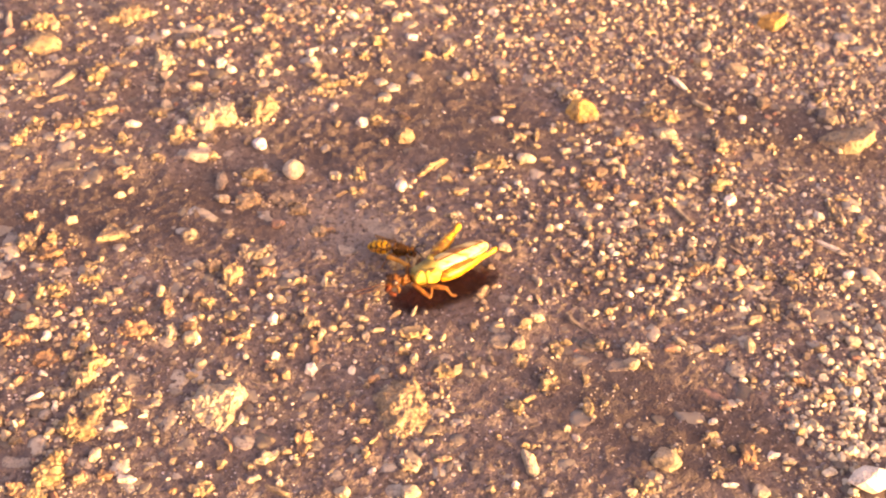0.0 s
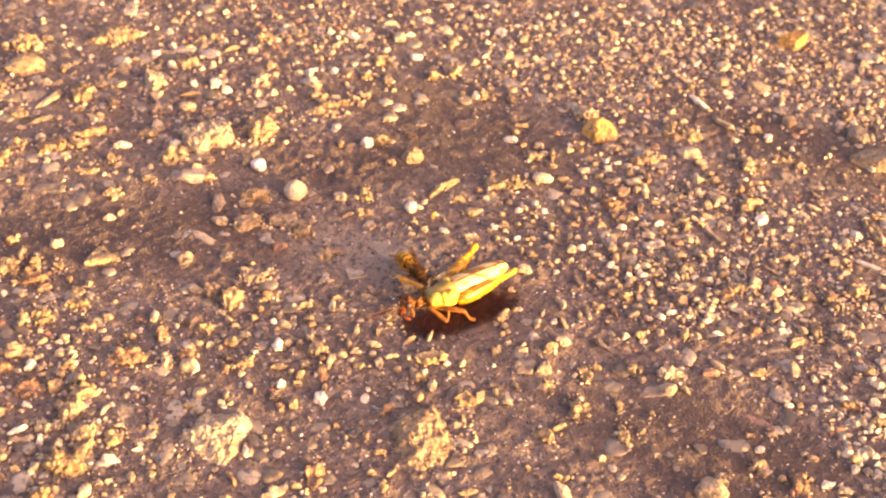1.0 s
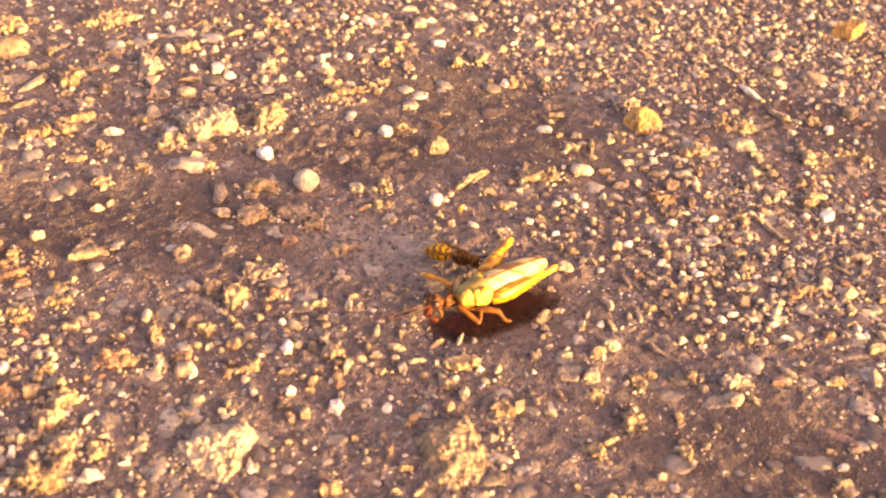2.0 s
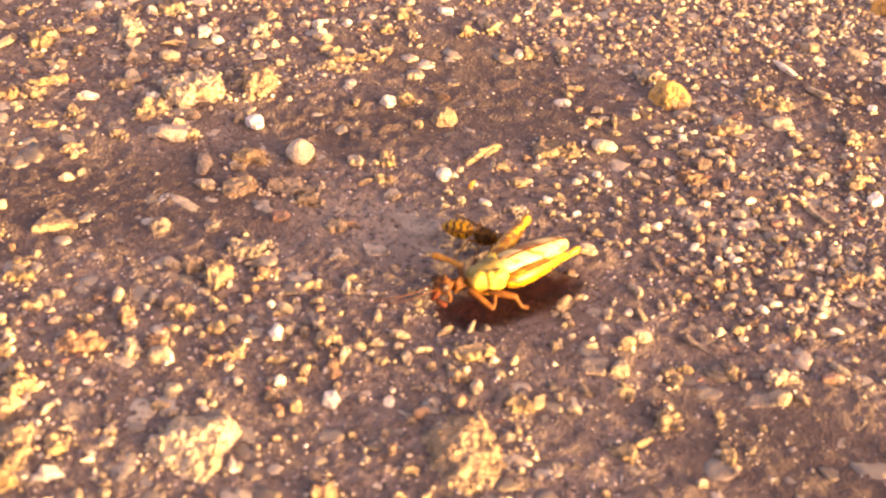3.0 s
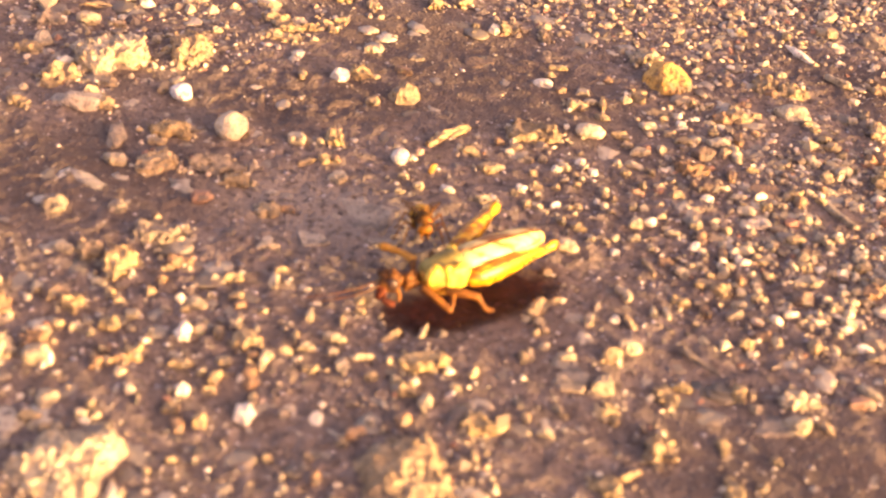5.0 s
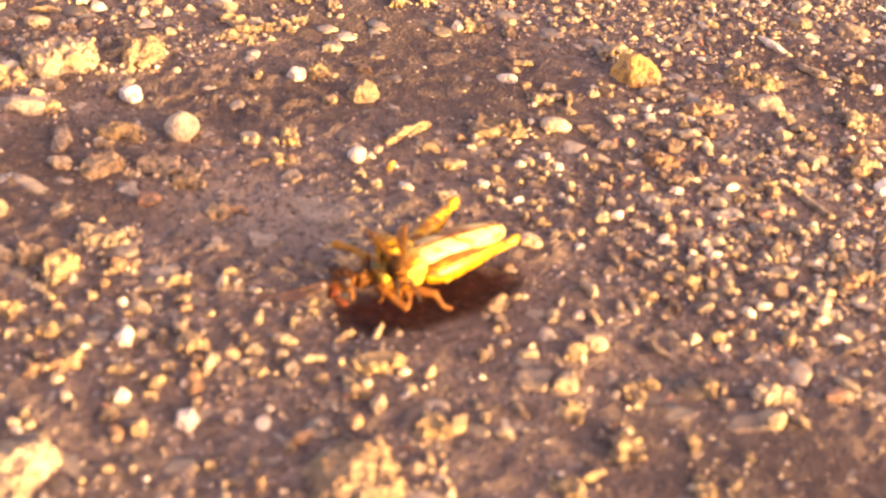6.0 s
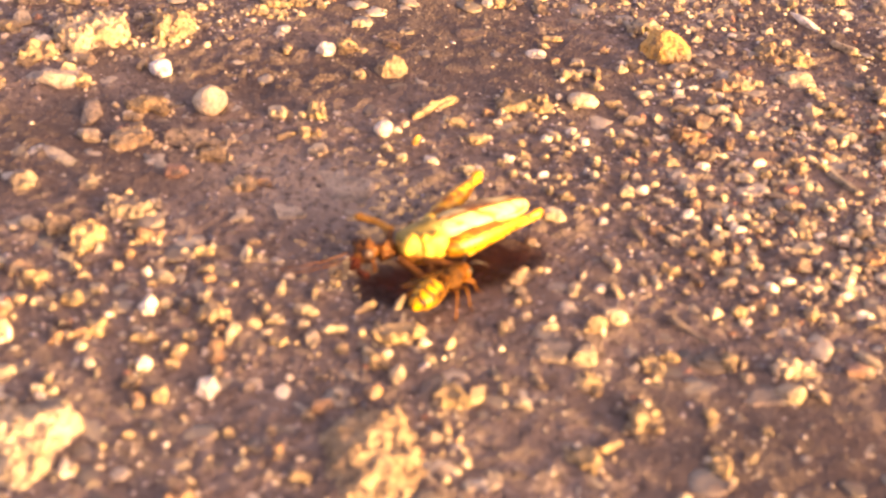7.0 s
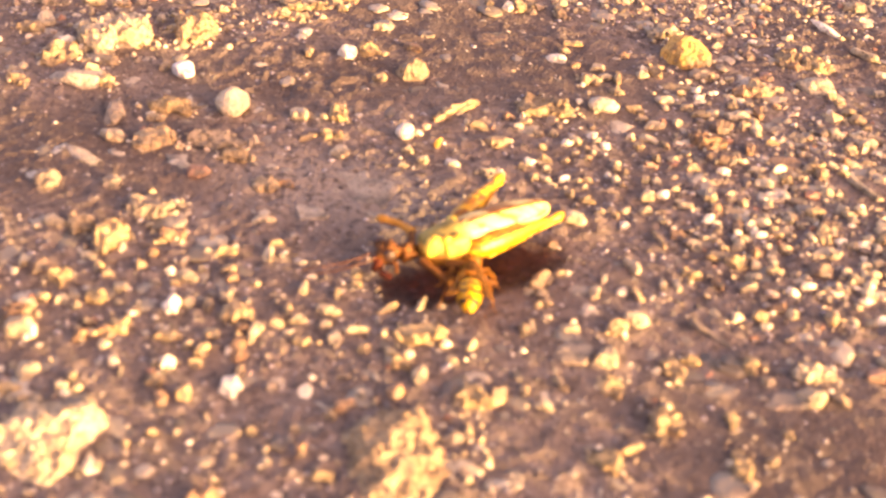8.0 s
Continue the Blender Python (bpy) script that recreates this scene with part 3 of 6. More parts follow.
stone("chip", 17.7, -43.2, 2.3, 1.6, 1.2, 0, tan)
stone("slab", 20.8, -43.6, 2.1, 2.3, 1.0, 0, grey)
stone("rough", 22.6, -17.9, 2.2, 4.0, 1.3, 0, tan)
stone("chip", 24.9, -16.0, 1.8, 1.1, 0.8, 0, yellow)
stone("chip", 24.7, -38.7, 1.5, 1.0, 0.8, 0, cream)
stone("slab", -2.3, -44.5, 4.1, 3.5, 1.5, 0, grey)
stone("chip", 15.2, -52.8, 1.4, 1.2, 0.9, 0, white)
stone("chip", 10.7, -54.2, 2.0, 1.4, 1.0, 0, tan)
stone("slab", 8.1, -48.8, 4.1, 4.1, 1.8, 0, grey)
stone("chip", 12.0, -41.7, 1.0, 1.0, 0.8, 0, tan)
stone("chip", 31.5, -15.6, 2.2, 2.9, 1.6, 0, yellow)
stone("slab", 34.8, -21.3, 5.9, 4.2, 1.8, 0, grey)
stone("chip", 37.6, -21.0, 2.9, 2.5, 1.8, 0, cream)
stone("rough", 38.3, -16.5, 4.0, 3.7, 2.0, 0, cream)
stone("chip", 40.6, -20.6, 2.9, 1.2, 1.0, -50, tan)
stone("chip", 47.7, -13.8, 4.7, 1.4, 1.1, -45, cream)
stone("chip", 46.5, -15.8, 3.4, 1.9, 1.3, 0, red)
stone("chip", 55.4, -14.9, 2.7, 1.9, 1.3, 0, yellow)
stone("chip", 61.7, -13.3, 2.3, 3.4, 1.7, 0, cream)
stone("slab", 52.8, -27.2, 10.8, 2.4, 1.3, -37, red)
stone("chip", 51.1, -31.1, 1.5, 0.9, 0.6, 0, yellow)
stone("rough", 54.9, -30.7, 2.2, 1.4, 0.8, 0, tan)
stone("chip", 52.4, -34.5, 1.5, 1.8, 1.1, 0, white)
stone("rough", 51.9, -38.8, 2.8, 3.0, 1.7, 0, tan)
stone("chip", 52.6, -39.5, 2.1, 1.3, 0.9, 0, cream)
stone("rough", 28.5, -25.4, 1.5, 3.1, 0.9, 0, yellow)
stone("rough", 28.6, -32.7, 2.1, 5.6, 1.3, 0, yellow)
stone("chip", 32.0, -31.5, 1.1, 1.1, 0.8, 0, tan)
stone("chip", 34.3, -27.0, 1.1, 1.1, 0.8, 0, tan)
stone("chip", 44.9, -42.1, 2.1, 2.7, 1.5, 0, tan)
stone("chip", 55.4, -40.8, 1.7, 1.5, 1.1, 0, yellow)
stone("chip", 58.4, -41.6, 2.6, 4.3, 1.9, 0, orange)
stone("chip", 52.3, -46.0, 2.1, 2.9, 1.5, 0, tan)
stone("rough", 38.7, -50.5, 4.1, 3.2, 1.9, 0, tan)
stone("chip", 36.1, -52.5, 2.0, 1.6, 1.2, 0, cream)
stone("chip", 59.8, -50.5, 2.9, 2.5, 1.8, 0, cream)
stone("chip", 54.5, -49.2, 3.8, 1.0, 0.8, 0, white)
stone("chip", 61.2, -36.0, 2.2, 1.1, 0.8, 0, tan)
stone("chip", 60.0, -35.1, 1.3, 1.1, 0.8, 0, cream)
stone("chip", 66.1, -34.6, 1.3, 2.5, 0.9, 0, grey)
stone("chip", 68.5, -35.8, 1.7, 1.8, 1.3, 0, yellow)
stone("chip", 71.1, -22.9, 3.8, 2.6, 1.8, 0, orange)
stone("chip", 74.6, -26.5, 2.9, 2.3, 1.6, 0, tan)
stone("chip", 77.2, -24.1, 1.6, 2.3, 1.1, 0, grey)
stone("chip", 79.8, -21.2, 2.7, 1.7, 1.2, 0, yellow)
stone("chip", 80.9, -24.4, 2.3, 3.0, 1.6, 0, white)
stone("chip", 75.7, -12.9, 2.8, 1.7, 1.2, 0, yellow)
stone("chip", 82.8, -10.4, 2.8, 2.3, 1.5, 0, cream)
stone("chip", 61.2, -22.2, 2.8, 1.0, 0.8, -59, tan)
stone("chip", 65.8, -28.6, 1.3, 1.1, 0.8, 0, cream)
stone("chip", 63.0, -41.6, 2.4, 1.5, 1.1, 0, white)
stone("chip", 66.0, -42.7, 2.4, 1.3, 0.9, 0, cream)
stone("rough", -98.0, 34.0, 3.1, 3.2, 1.6, 0, yellow)
stone("chip", -85.3, 38.3, 1.3, 1.2, 0.8, 0, cream)
stone("chip", -75.2, 37.2, 2.3, 2.1, 1.3, 0, yellow)
stone("rough", -62.6, 39.2, 3.9, 3.8, 1.9, 0, tan)
stone("chip", -55.2, 40.2, 1.8, 2.5, 1.3, 0, tan)
stone("chip", -47.0, 40.2, 1.5, 2.2, 1.1, 0, tan)
stone("chip", -112.4, 79.8, 8.6, 1.6, 1.3, -76, cream)
stone("rough", -104.3, 80.9, 5.8, 5.6, 2.5, 0, yellow)
stone("chip", -101.2, 80.4, 2.3, 2.9, 1.7, 0, cream)
stone("chip", -108.4, 78.9, 1.5, 2.9, 1.1, 0, tan)
stone("chip", -99.6, 84.1, 2.0, 1.8, 1.1, 0, tan)
stone("chip", -92.8, 72.0, 1.7, 3.6, 1.2, 0, tan)
stone("chip", -109.9, 67.3, 1.1, 1.9, 0.8, 0, cream)
stone("rough", -105.4, 61.7, 4.8, 4.4, 2.0, 0, tan)
stone("slab", -97.0, 59.9, 6.9, 7.1, 2.5, 0, grey)
stone("chip", -93.1, 58.8, 11.8, 1.7, 1.4, 58, cream)
stone("rough", -86.6, 61.0, 4.7, 6.1, 2.8, 0, yellow)
stone("chip", -83.1, 66.0, 3.3, 1.7, 1.0, 0, tan)
stone("chip", -86.2, 56.0, 2.7, 1.6, 1.0, 0, tan)
stone("chip", -80.5, 72.9, 3.1, 1.7, 1.0, 0, yellow)
stone("chip", -82.1, 69.8, 1.7, 2.5, 1.2, 0, tan)
stone("rough", -84.1, 86.8, 8.7, 5.9, 2.6, 0, tan)
stone("chip", -73.7, 80.3, 2.0, 2.5, 1.4, 0, white)
stone("chip", -71.7, 77.1, 1.1, 1.9, 0.8, 0, yellow)
stone("chip", -69.2, 76.3, 2.0, 2.1, 1.2, 0, white)
stone("rough", -72.0, 68.1, 5.0, 6.5, 3.0, 0, cream)
stone("rough", -65.5, 77.0, 4.8, 4.1, 1.9, 0, tan)
stone("chip", -58.0, 69.2, 2.2, 3.2, 1.6, 0, white)
stone("chip", -62.0, 64.7, 8.7, 1.2, 1.0, 25, tan)
stone("chip", -78.9, 58.9, 2.2, 4.5, 1.6, 0, tan)
stone("rough", -68.7, 57.9, 4.9, 3.8, 1.8, 0, grey)
stone("chip", -61.9, 58.7, 4.1, 2.9, 1.8, 0, cream)
stone("chip", -57.6, 58.4, 2.7, 1.6, 1.0, 0, tan)
stone("chip", -66.5, 58.4, 1.4, 1.6, 1.0, 0, white)
stone("chip", -67.5, 51.2, 3.2, 3.8, 2.3, 0, cream)
stone("rough", -99.2, 53.1, 5.5, 3.2, 1.5, 0, tan)
stone("chip", -93.4, 50.6, 6.6, 1.2, 1.0, 32, tan)
stone("chip", -82.1, 46.8, 9.2, 1.9, 1.5, 29, yellow)
stone("chip", -91.8, 44.2, 2.1, 2.2, 1.3, 0, cream)
stone("rough", -97.6, 37.3, 2.1, 4.4, 1.3, 0, yellow)
stone("rough", -95.5, 41.5, 3.2, 3.7, 1.8, 0, tan)
stone("rough", -88.5, 41.2, 5.8, 4.3, 2.1, 0, orange)
stone("chip", -83.1, 43.0, 3.2, 3.1, 1.9, 0, tan)
stone("chip", -73.7, 43.3, 2.9, 1.8, 1.1, 0, white)
stone("chip", -75.5, 38.8, 2.1, 2.1, 1.3, 0, yellow)
stone("chip", -68.8, 48.1, 4.0, 2.2, 1.3, 0, tan)
stone("rough", -57.0, 47.4, 10.5, 9.8, 4.8, 0, cream)
stone("rough", -62.4, 41.2, 5.2, 4.5, 2.2, 0, tan)
stone("chip", -52.4, 46.4, 3.1, 2.1, 1.3, 0, orange)
stone("rough", -45.5, 52.5, 5.3, 8.4, 3.2, 0, tan)
stone("chip", -50.8, 54.7, 1.3, 1.6, 1.0, 0, cream)
stone("chip", -49.0, 52.4, 1.3, 1.2, 0.8, 0, yellow)
stone("chip", -56.4, 84.8, 4.9, 1.0, 0.8, 26, yellow)
stone("chip", -51.5, 84.7, 3.7, 2.5, 1.4, 0, cream)
stone("rough", -61.3, 89.1, 2.9, 2.7, 1.2, 0, tan)
stone("chip", -64.0, 88.3, 1.7, 1.8, 1.0, 0, tan)
stone("chip", -49.4, 90.3, 2.9, 4.7, 2.1, 0, yellow)
stone("rough", -48.2, 71.4, 3.6, 5.6, 2.2, 0, cream)
stone("chip", -46.4, 78.4, 2.2, 2.4, 1.4, 0, tan)
stone("chip", -42.7, 60.7, 1.3, 1.3, 0.8, 0, cream)
stone("chip", -26.6, 96.3, 2.0, 1.8, 1.1, 0, yellow)
stone("chip", -17.2, 94.5, 3.2, 5.1, 2.3, 0, cream)
stone("chip", -12.8, 86.4, 3.7, 2.5, 1.4, 0, white)
stone("chip", -14.3, 83.2, 1.4, 1.4, 0.8, 0, tan)
stone("chip", -37.2, 76.6, 2.0, 2.4, 1.4, 0, white)
stone("chip", -31.6, 77.9, 1.7, 2.0, 1.2, 0, white)
stone("chip", -28.4, 77.8, 2.2, 2.4, 1.4, 0, tan)
stone("rough", -35.1, 82.5, 1.4, 3.7, 0.9, 0, tan)
stone("chip", -32.3, 89.2, 1.7, 1.4, 0.8, 0, cream)
stone("slab", -28.4, 84.6, 5.7, 3.3, 1.1, 0, grey)
stone("rough", -20.6, 84.1, 5.1, 3.7, 1.7, 0, yellow)
stone("rough", -23.5, 77.3, 3.3, 2.5, 1.2, 0, yellow)
stone("rough", -18.6, 75.5, 1.9, 5.0, 1.2, 0, tan)
stone("rough", -34.0, 61.5, 3.5, 2.4, 1.1, 0, tan)
stone("rough", -31.3, 63.6, 3.8, 2.8, 1.3, 0, yellow)
stone("rough", -28.4, 65.3, 3.5, 2.6, 1.2, 0, yellow)
stone("rough", -25.7, 66.9, 3.3, 2.3, 1.1, 0, tan)
stone("rough", -23.5, 68.8, 2.5, 1.8, 0.8, 0, yellow)
stone("chip", -30.0, 66.8, 2.4, 1.6, 1.0, 0, cream)
stone("chip", -33.2, 64.8, 1.9, 1.6, 1.0, 0, tan)
stone("chip", -24.5, 64.8, 1.9, 1.3, 0.8, 0, tan)
stone("rough", -32.1, 61.0, 6.7, 2.4, 1.1, 0, tan)
stone("chip", -33.4, 66.9, 4.1, 2.3, 1.4, 0, yellow)
stone("chip", -8.4, 78.2, 2.8, 3.4, 2.0, 0, yellow)
stone("chip", -3.7, 80.9, 2.2, 4.7, 1.6, 0, yellow)
stone("rough", -4.3, 94.0, 2.0, 5.3, 1.2, 0, yellow)
stone("chip", 7.7, 100.1, 2.3, 3.0, 1.7, 0, white)
stone("chip", -1.3, 72.3, 1.4, 1.6, 1.0, 0, tan)
stone("chip", 1.9, 71.8, 1.9, 2.3, 1.4, 0, white)
stone("rough", 4.1, 72.7, 4.1, 3.6, 1.7, 0, tan)
stone("chip", 10.3, 71.2, 1.9, 3.7, 1.4, 0, tan)
stone("chip", -21.9, 50.4, 2.9, 2.7, 1.7, 0, white)
stone("chip", -18.7, 51.4, 2.9, 3.0, 1.9, 0, yellow)
stone("chip", -27.6, 49.3, 1.0, 2.7, 0.8, 0, tan)
stone("chip", -18.0, 59.8, 1.6, 1.9, 1.2, 0, cream)
stone("chip", -12.4, 54.3, 3.9, 1.4, 1.1, -38, orange)
stone("chip", -16.2, 43.8, 1.8, 1.8, 1.1, 0, tan)
stone("slab", -10.7, 59.7, 2.7, 2.6, 0.9, 0, grey)
stone("slab", -0.2, 60.3, 6.7, 5.2, 1.9, 0, brown)
stone("chip", 22.0, 81.2, 2.0, 1.7, 1.0, 0, grey)
stone("chip", 15.7, 89.0, 2.0, 1.8, 1.0, 0, cream)
stone("chip", 12.8, 97.4, 2.9, 2.6, 1.5, 0, cream)
stone("round", 61.4, 91.6, 3.8, 3.3, 1.9, 0, cream)
stone("round", 60.7, 84.5, 4.3, 3.6, 2.1, 0, tan)
stone("round", 67.8, 82.2, 6.3, 5.0, 2.9, 0, grey)
stone("chip", 78.1, 88.2, 4.4, 2.2, 1.3, 0, tan)
stone("chip", 44.2, 80.9, 2.0, 1.4, 0.8, 0, yellow)
stone("chip", 52.5, 81.4, 1.7, 1.7, 1.0, 0, yellow)
stone("slab", 41.2, 76.3, 2.8, 4.0, 1.4, 0, grey)
stone("chip", 54.1, 74.4, 6.2, 1.5, 1.2, -51, white)
stone("round", 74.0, 69.5, 3.4, 4.6, 2.4, 0, tan)
stone("slab", 80.7, 68.5, 4.2, 3.2, 1.1, 0, grey)
stone("chip", 88.0, 72.5, 2.8, 3.5, 2.1, 0, tan)
stone("round", 89.1, 65.3, 5.6, 6.2, 3.6, 0, grey)
stone("chip", 92.4, 65.0, 1.4, 3.6, 1.0, 0, cream)
stone("chip", 99.3, 90.9, 3.0, 2.3, 1.3, 0, cream)
stone("chip", 95.6, 94.2, 1.5, 3.9, 1.1, 0, cream)
stone("slab", 70.4, 48.7, 4.8, 4.0, 1.5, 0, grey)
stone("chip", 73.9, 52.3, 1.9, 2.7, 1.4, 0, tan)
stone("rough", 69.8, 54.3, 4.0, 2.7, 1.3, 0, tan)
stone("chip", 51.4, 24.9, 9.8, 1.1, 0.9, -58, cream)
stone("chip", 74.2, 37.0, 3.7, 1.4, 1.1, -31, cream)
stone("chip", 81.6, 28.1, 2.3, 2.6, 1.7, 0, white)
stone("chip", 78.8, 25.1, 2.0, 1.7, 1.1, 0, cream)
stone("chip", 85.3, 30.4, 8.7, 2.1, 1.7, -74, tan)
stone("chip", 65.7, 19.4, 3.7, 2.8, 1.8, 0, grey)
stone("chip", 67.2, 18.9, 6.3, 1.3, 1.1, 66, cream)
stone("chip", 65.9, 14.6, 1.7, 1.6, 1.1, 0, yellow)
stone("chip", 61.7, 15.1, 5.5, 1.0, 0.8, -36, grey)
stone("chip", 74.1, 20.6, 2.0, 1.1, 0.7, 0, yellow)
stone("chip", 77.6, 19.4, 1.7, 2.4, 1.3, 0, tan)
stone("chip", 82.2, 18.2, 9.6, 1.2, 1.0, -33, white)
stone("chip", 47.9, -0.2, 2.6, 1.5, 1.0, 0, cream)
stone("chip", 48.4, -5.0, 2.8, 1.2, 0.8, 0, white)
stone("chip", 61.3, 3.8, 1.4, 2.6, 1.0, 0, tan)
stone("chip", 68.2, 7.7, 2.4, 2.6, 1.7, 0, yellow)
stone("rough", 72.7, 6.5, 2.9, 3.4, 1.7, 0, tan)
stone("rough", 68.0, -3.1, 2.4, 6.1, 1.4, 0, tan)
stone("chip", 63.6, -6.2, 5.5, 1.5, 1.2, 28, tan)
stone("chip", 65.2, -2.5, 1.6, 1.8, 1.2, 0, cream)
stone("chip", 62.4, -2.7, 1.2, 1.3, 0.8, 0, white)
stone("chip", 58.8, -3.2, 2.3, 2.0, 1.4, 0, grey)
stone("chip", 56.0, -3.5, 2.3, 1.7, 1.2, 0, orange)
stone("chip", 33.6, -6.7, 2.3, 2.4, 1.7, 0, yellow)
stone("chip", 35.9, -4.7, 2.8, 1.7, 1.2, 0, orange)
stone("chip", 32.7, -1.0, 2.3, 2.0, 1.3, 0, grey)
stone("chip", 29.2, -0.4, 1.2, 3.0, 0.8, 0, orange)
stone("chip", 42.1, -5.7, 1.6, 2.7, 1.2, 0, tan)
stone("slab", 60.0, -8.2, 5.8, 3.4, 1.4, 0, grey)
stone("chip", 78.6, 10.4, 4.2, 3.2, 2.1, 0, tan)
stone("chip", 85.1, 10.0, 2.5, 1.9, 1.2, 0, white)
stone("chip", 84.0, 7.0, 2.0, 1.6, 1.1, 0, cream)
stone("slab", 71.5, -6.6, 4.0, 2.6, 1.1, 0, grey)
stone("chip", 86.2, 13.3, 3.0, 1.4, 0.9, 0, grey)
stone("chip", 90.2, 22.5, 2.5, 2.9, 1.8, 0, yellow)
stone("chip", 87.5, 35.6, 3.9, 1.8, 1.1, 0, yellow)
stone("rough", -65.9, -47.5, 6.3, 5.6, 3.2, 0, yellow)
stone("rough", -63.1, -44.3, 2.5, 5.0, 1.5, 0, tan)
stone("rough", -68.4, -57.7, 5.8, 7.4, 3.5, 0, yellow)
stone("rough", -69.3, -62.1, 4.5, 2.1, 1.2, 0, yellow)
stone("rough", -67.1, -53.2, 2.5, 2.6, 1.5, 0, yellow)
stone("slab", -74.1, -55.8, 7.3, 4.0, 1.8, 0, dusty)
stone("rough", -72.2, -61.9, 4.1, 3.2, 1.9, 0, orange)
stone("chip", -62.5, -58.5, 2.7, 2.4, 1.8, 0, tan)
stone("chip", -57.6, -56.8, 2.9, 2.2, 1.6, 0, orange)
stone("chip", -53.9, -57.6, 3.5, 2.0, 1.5, 0, white)
stone("chip", -60.6, -53.2, 1.9, 2.9, 1.3, 0, cream)
stone("chip", -58.8, -50.6, 1.2, 1.0, 0.8, 0, cream)
stone("chip", -77.7, -49.6, 1.7, 2.6, 1.2, 0, cream)
stone("chip", -73.2, -48.7, 1.5, 1.8, 1.1, 0, tan)
stone("rough", -75.4, -50.7, 2.3, 2.2, 1.3, 0, tan)
stone("chip", -70.1, -48.2, 1.5, 1.8, 1.1, 0, cream)
stone("chip", -75.8, -46.7, 1.5, 1.1, 0.8, 0, tan)
stone("chip", -41.9, -53.0, 1.2, 1.2, 0.9, 0, white)
stone("chip", -40.3, -58.3, 3.6, 2.6, 1.9, 0, yellow)
stone("chip", -45.5, -59.5, 1.4, 1.4, 1.0, 0, orange)
stone("chip", -38.0, -52.6, 1.6, 1.9, 1.2, 0, yellow)
stone("chip", -33.1, -52.5, 1.8, 1.4, 1.0, 0, tan)
stone("rough", -29.2, -49.6, 6.1, 1.7, 1.1, 42, cream)
stone("chip", -31.8, -55.6, 2.9, 1.5, 1.2, 25, cream)
stone("chip", -27.1, -57.9, 7.3, 0.9, 0.7, -25, tan)
stone("chip", -37.6, -47.7, 6.1, 0.8, 0.7, -57, orange)
stone("chip", -29.1, -54.0, 1.4, 1.2, 0.9, 0, grey)
stone("chip", -26.8, -48.7, 1.8, 1.2, 0.9, 0, tan)
stone("chip", -26.8, -56.0, 1.0, 1.0, 0.7, 0, white)
# round the insects
stone("chip", -23.9, 24.5, 4.5, 0.8, 0.6, 36, tan)
stone("chip", -21.5, 25.7, 1.8, 2.2, 1.3, 0, yellow)
stone("chip", -20.2, 25.6, 1.3, 1.3, 0.8, 0, orange)
stone("chip", -19.2, 21.6, 2.3, 2.4, 1.4, 0, cream)
stone("chip", -10.4, 23.1, 1.4, 1.0, 0.6, 0, cream)
stone("chip", -8.2, 21.1, 1.6, 1.3, 0.8, 0, cream)
stone("chip", -10.8, 19.5, 1.2, 0.7, 0.4, 0, cream)
stone("chip", -4.4, 21.2, 2.8, 1.1, 0.9, -33, white)
stone("slab", -15.6, 16.2, 2.9, 2.7, 1.0, 0, dusty)
stone("slab", -12.1, 7.4, 6.2, 1.6, 0.8, 0, dusty)
stone("slab", -27.7, 16.1, 2.1, 1.5, 0.8, 0, dusty)
stone("chip", -24.8, 12.4, 1.7, 1.4, 0.9, 0, orange)
stone("chip", 1.4, 28.2, 3.6, 1.8, 1.1, 0, tan)
stone("rough", 0.9, 19.5, 2.6, 2.2, 1.2, 0, cream)
stone("chip", 5.9, 23.3, 1.4, 1.5, 0.9, 0, white)
stone("chip", 5.0, 22.1, 0.9, 1.1, 0.6, 0, tan)
stone("chip", 7.8, 27.9, 1.3, 0.9, 0.5, 0, tan)
stone("chip", 8.2, 24.7, 1.4, 1.1, 0.6, 0, tan)
stone("chip", 8.5, 22.4, 1.2, 1.1, 0.6, 0, cream)
stone("chip", 6.7, 19.3, 1.2, 1.3, 0.8, 0, tan)
stone("chip", 8.2, 19.6, 1.4, 1.1, 0.6, 0, cream)
stone("chip", 9.3, 18.6, 1.6, 0.7, 0.4, 0, cream)
stone("chip", 10.7, 20.3, 1.2, 1.3, 0.8, 0, white)
stone("chip", 10.9, 25.0, 1.1, 1.1, 0.7, 0, tan)
stone("chip", 12.3, 26.9, 1.1, 0.9, 0.5, 0, cream)
stone("chip", 13.8, 25.7, 1.1, 0.9, 0.5, 0, tan)
stone("chip", 11.0, 29.3, 1.3, 1.1, 0.7, 0, white)
stone("chip", 12.2, 30.2, 2.0, 1.6, 0.9, 0, cream)
stone("chip", 14.6, 32.2, 1.5, 1.2, 0.7, 0, white)
stone("chip", 15.2, 30.8, 0.9, 1.2, 0.7, 0, cream)
stone("chip", 13.9, 28.5, 1.1, 0.9, 0.5, 0, tan)
stone("chip", 14.6, 27.7, 0.7, 0.7, 0.4, 0, cream)
stone("chip", 16.4, 30.0, 1.3, 1.4, 0.8, 0, white)
stone("chip", 9.3, 32.0, 1.3, 1.6, 0.9, 0, tan)
stone("chip", 7.0, 31.6, 1.7, 1.4, 0.8, 0, tan)
stone("chip", 12.5, 20.3, 1.1, 0.9, 0.5, 0, cream)
stone("chip", 14.0, 20.7, 1.4, 1.1, 0.6, 0, tan)
stone("chip", 13.4, 18.6, 0.9, 0.7, 0.4, 0, cream)
stone("chip", 17.7, 25.4, 1.3, 1.1, 0.7, 0, cream)
stone("chip", 17.8, 23.6, 1.1, 0.9, 0.5, 0, tan)
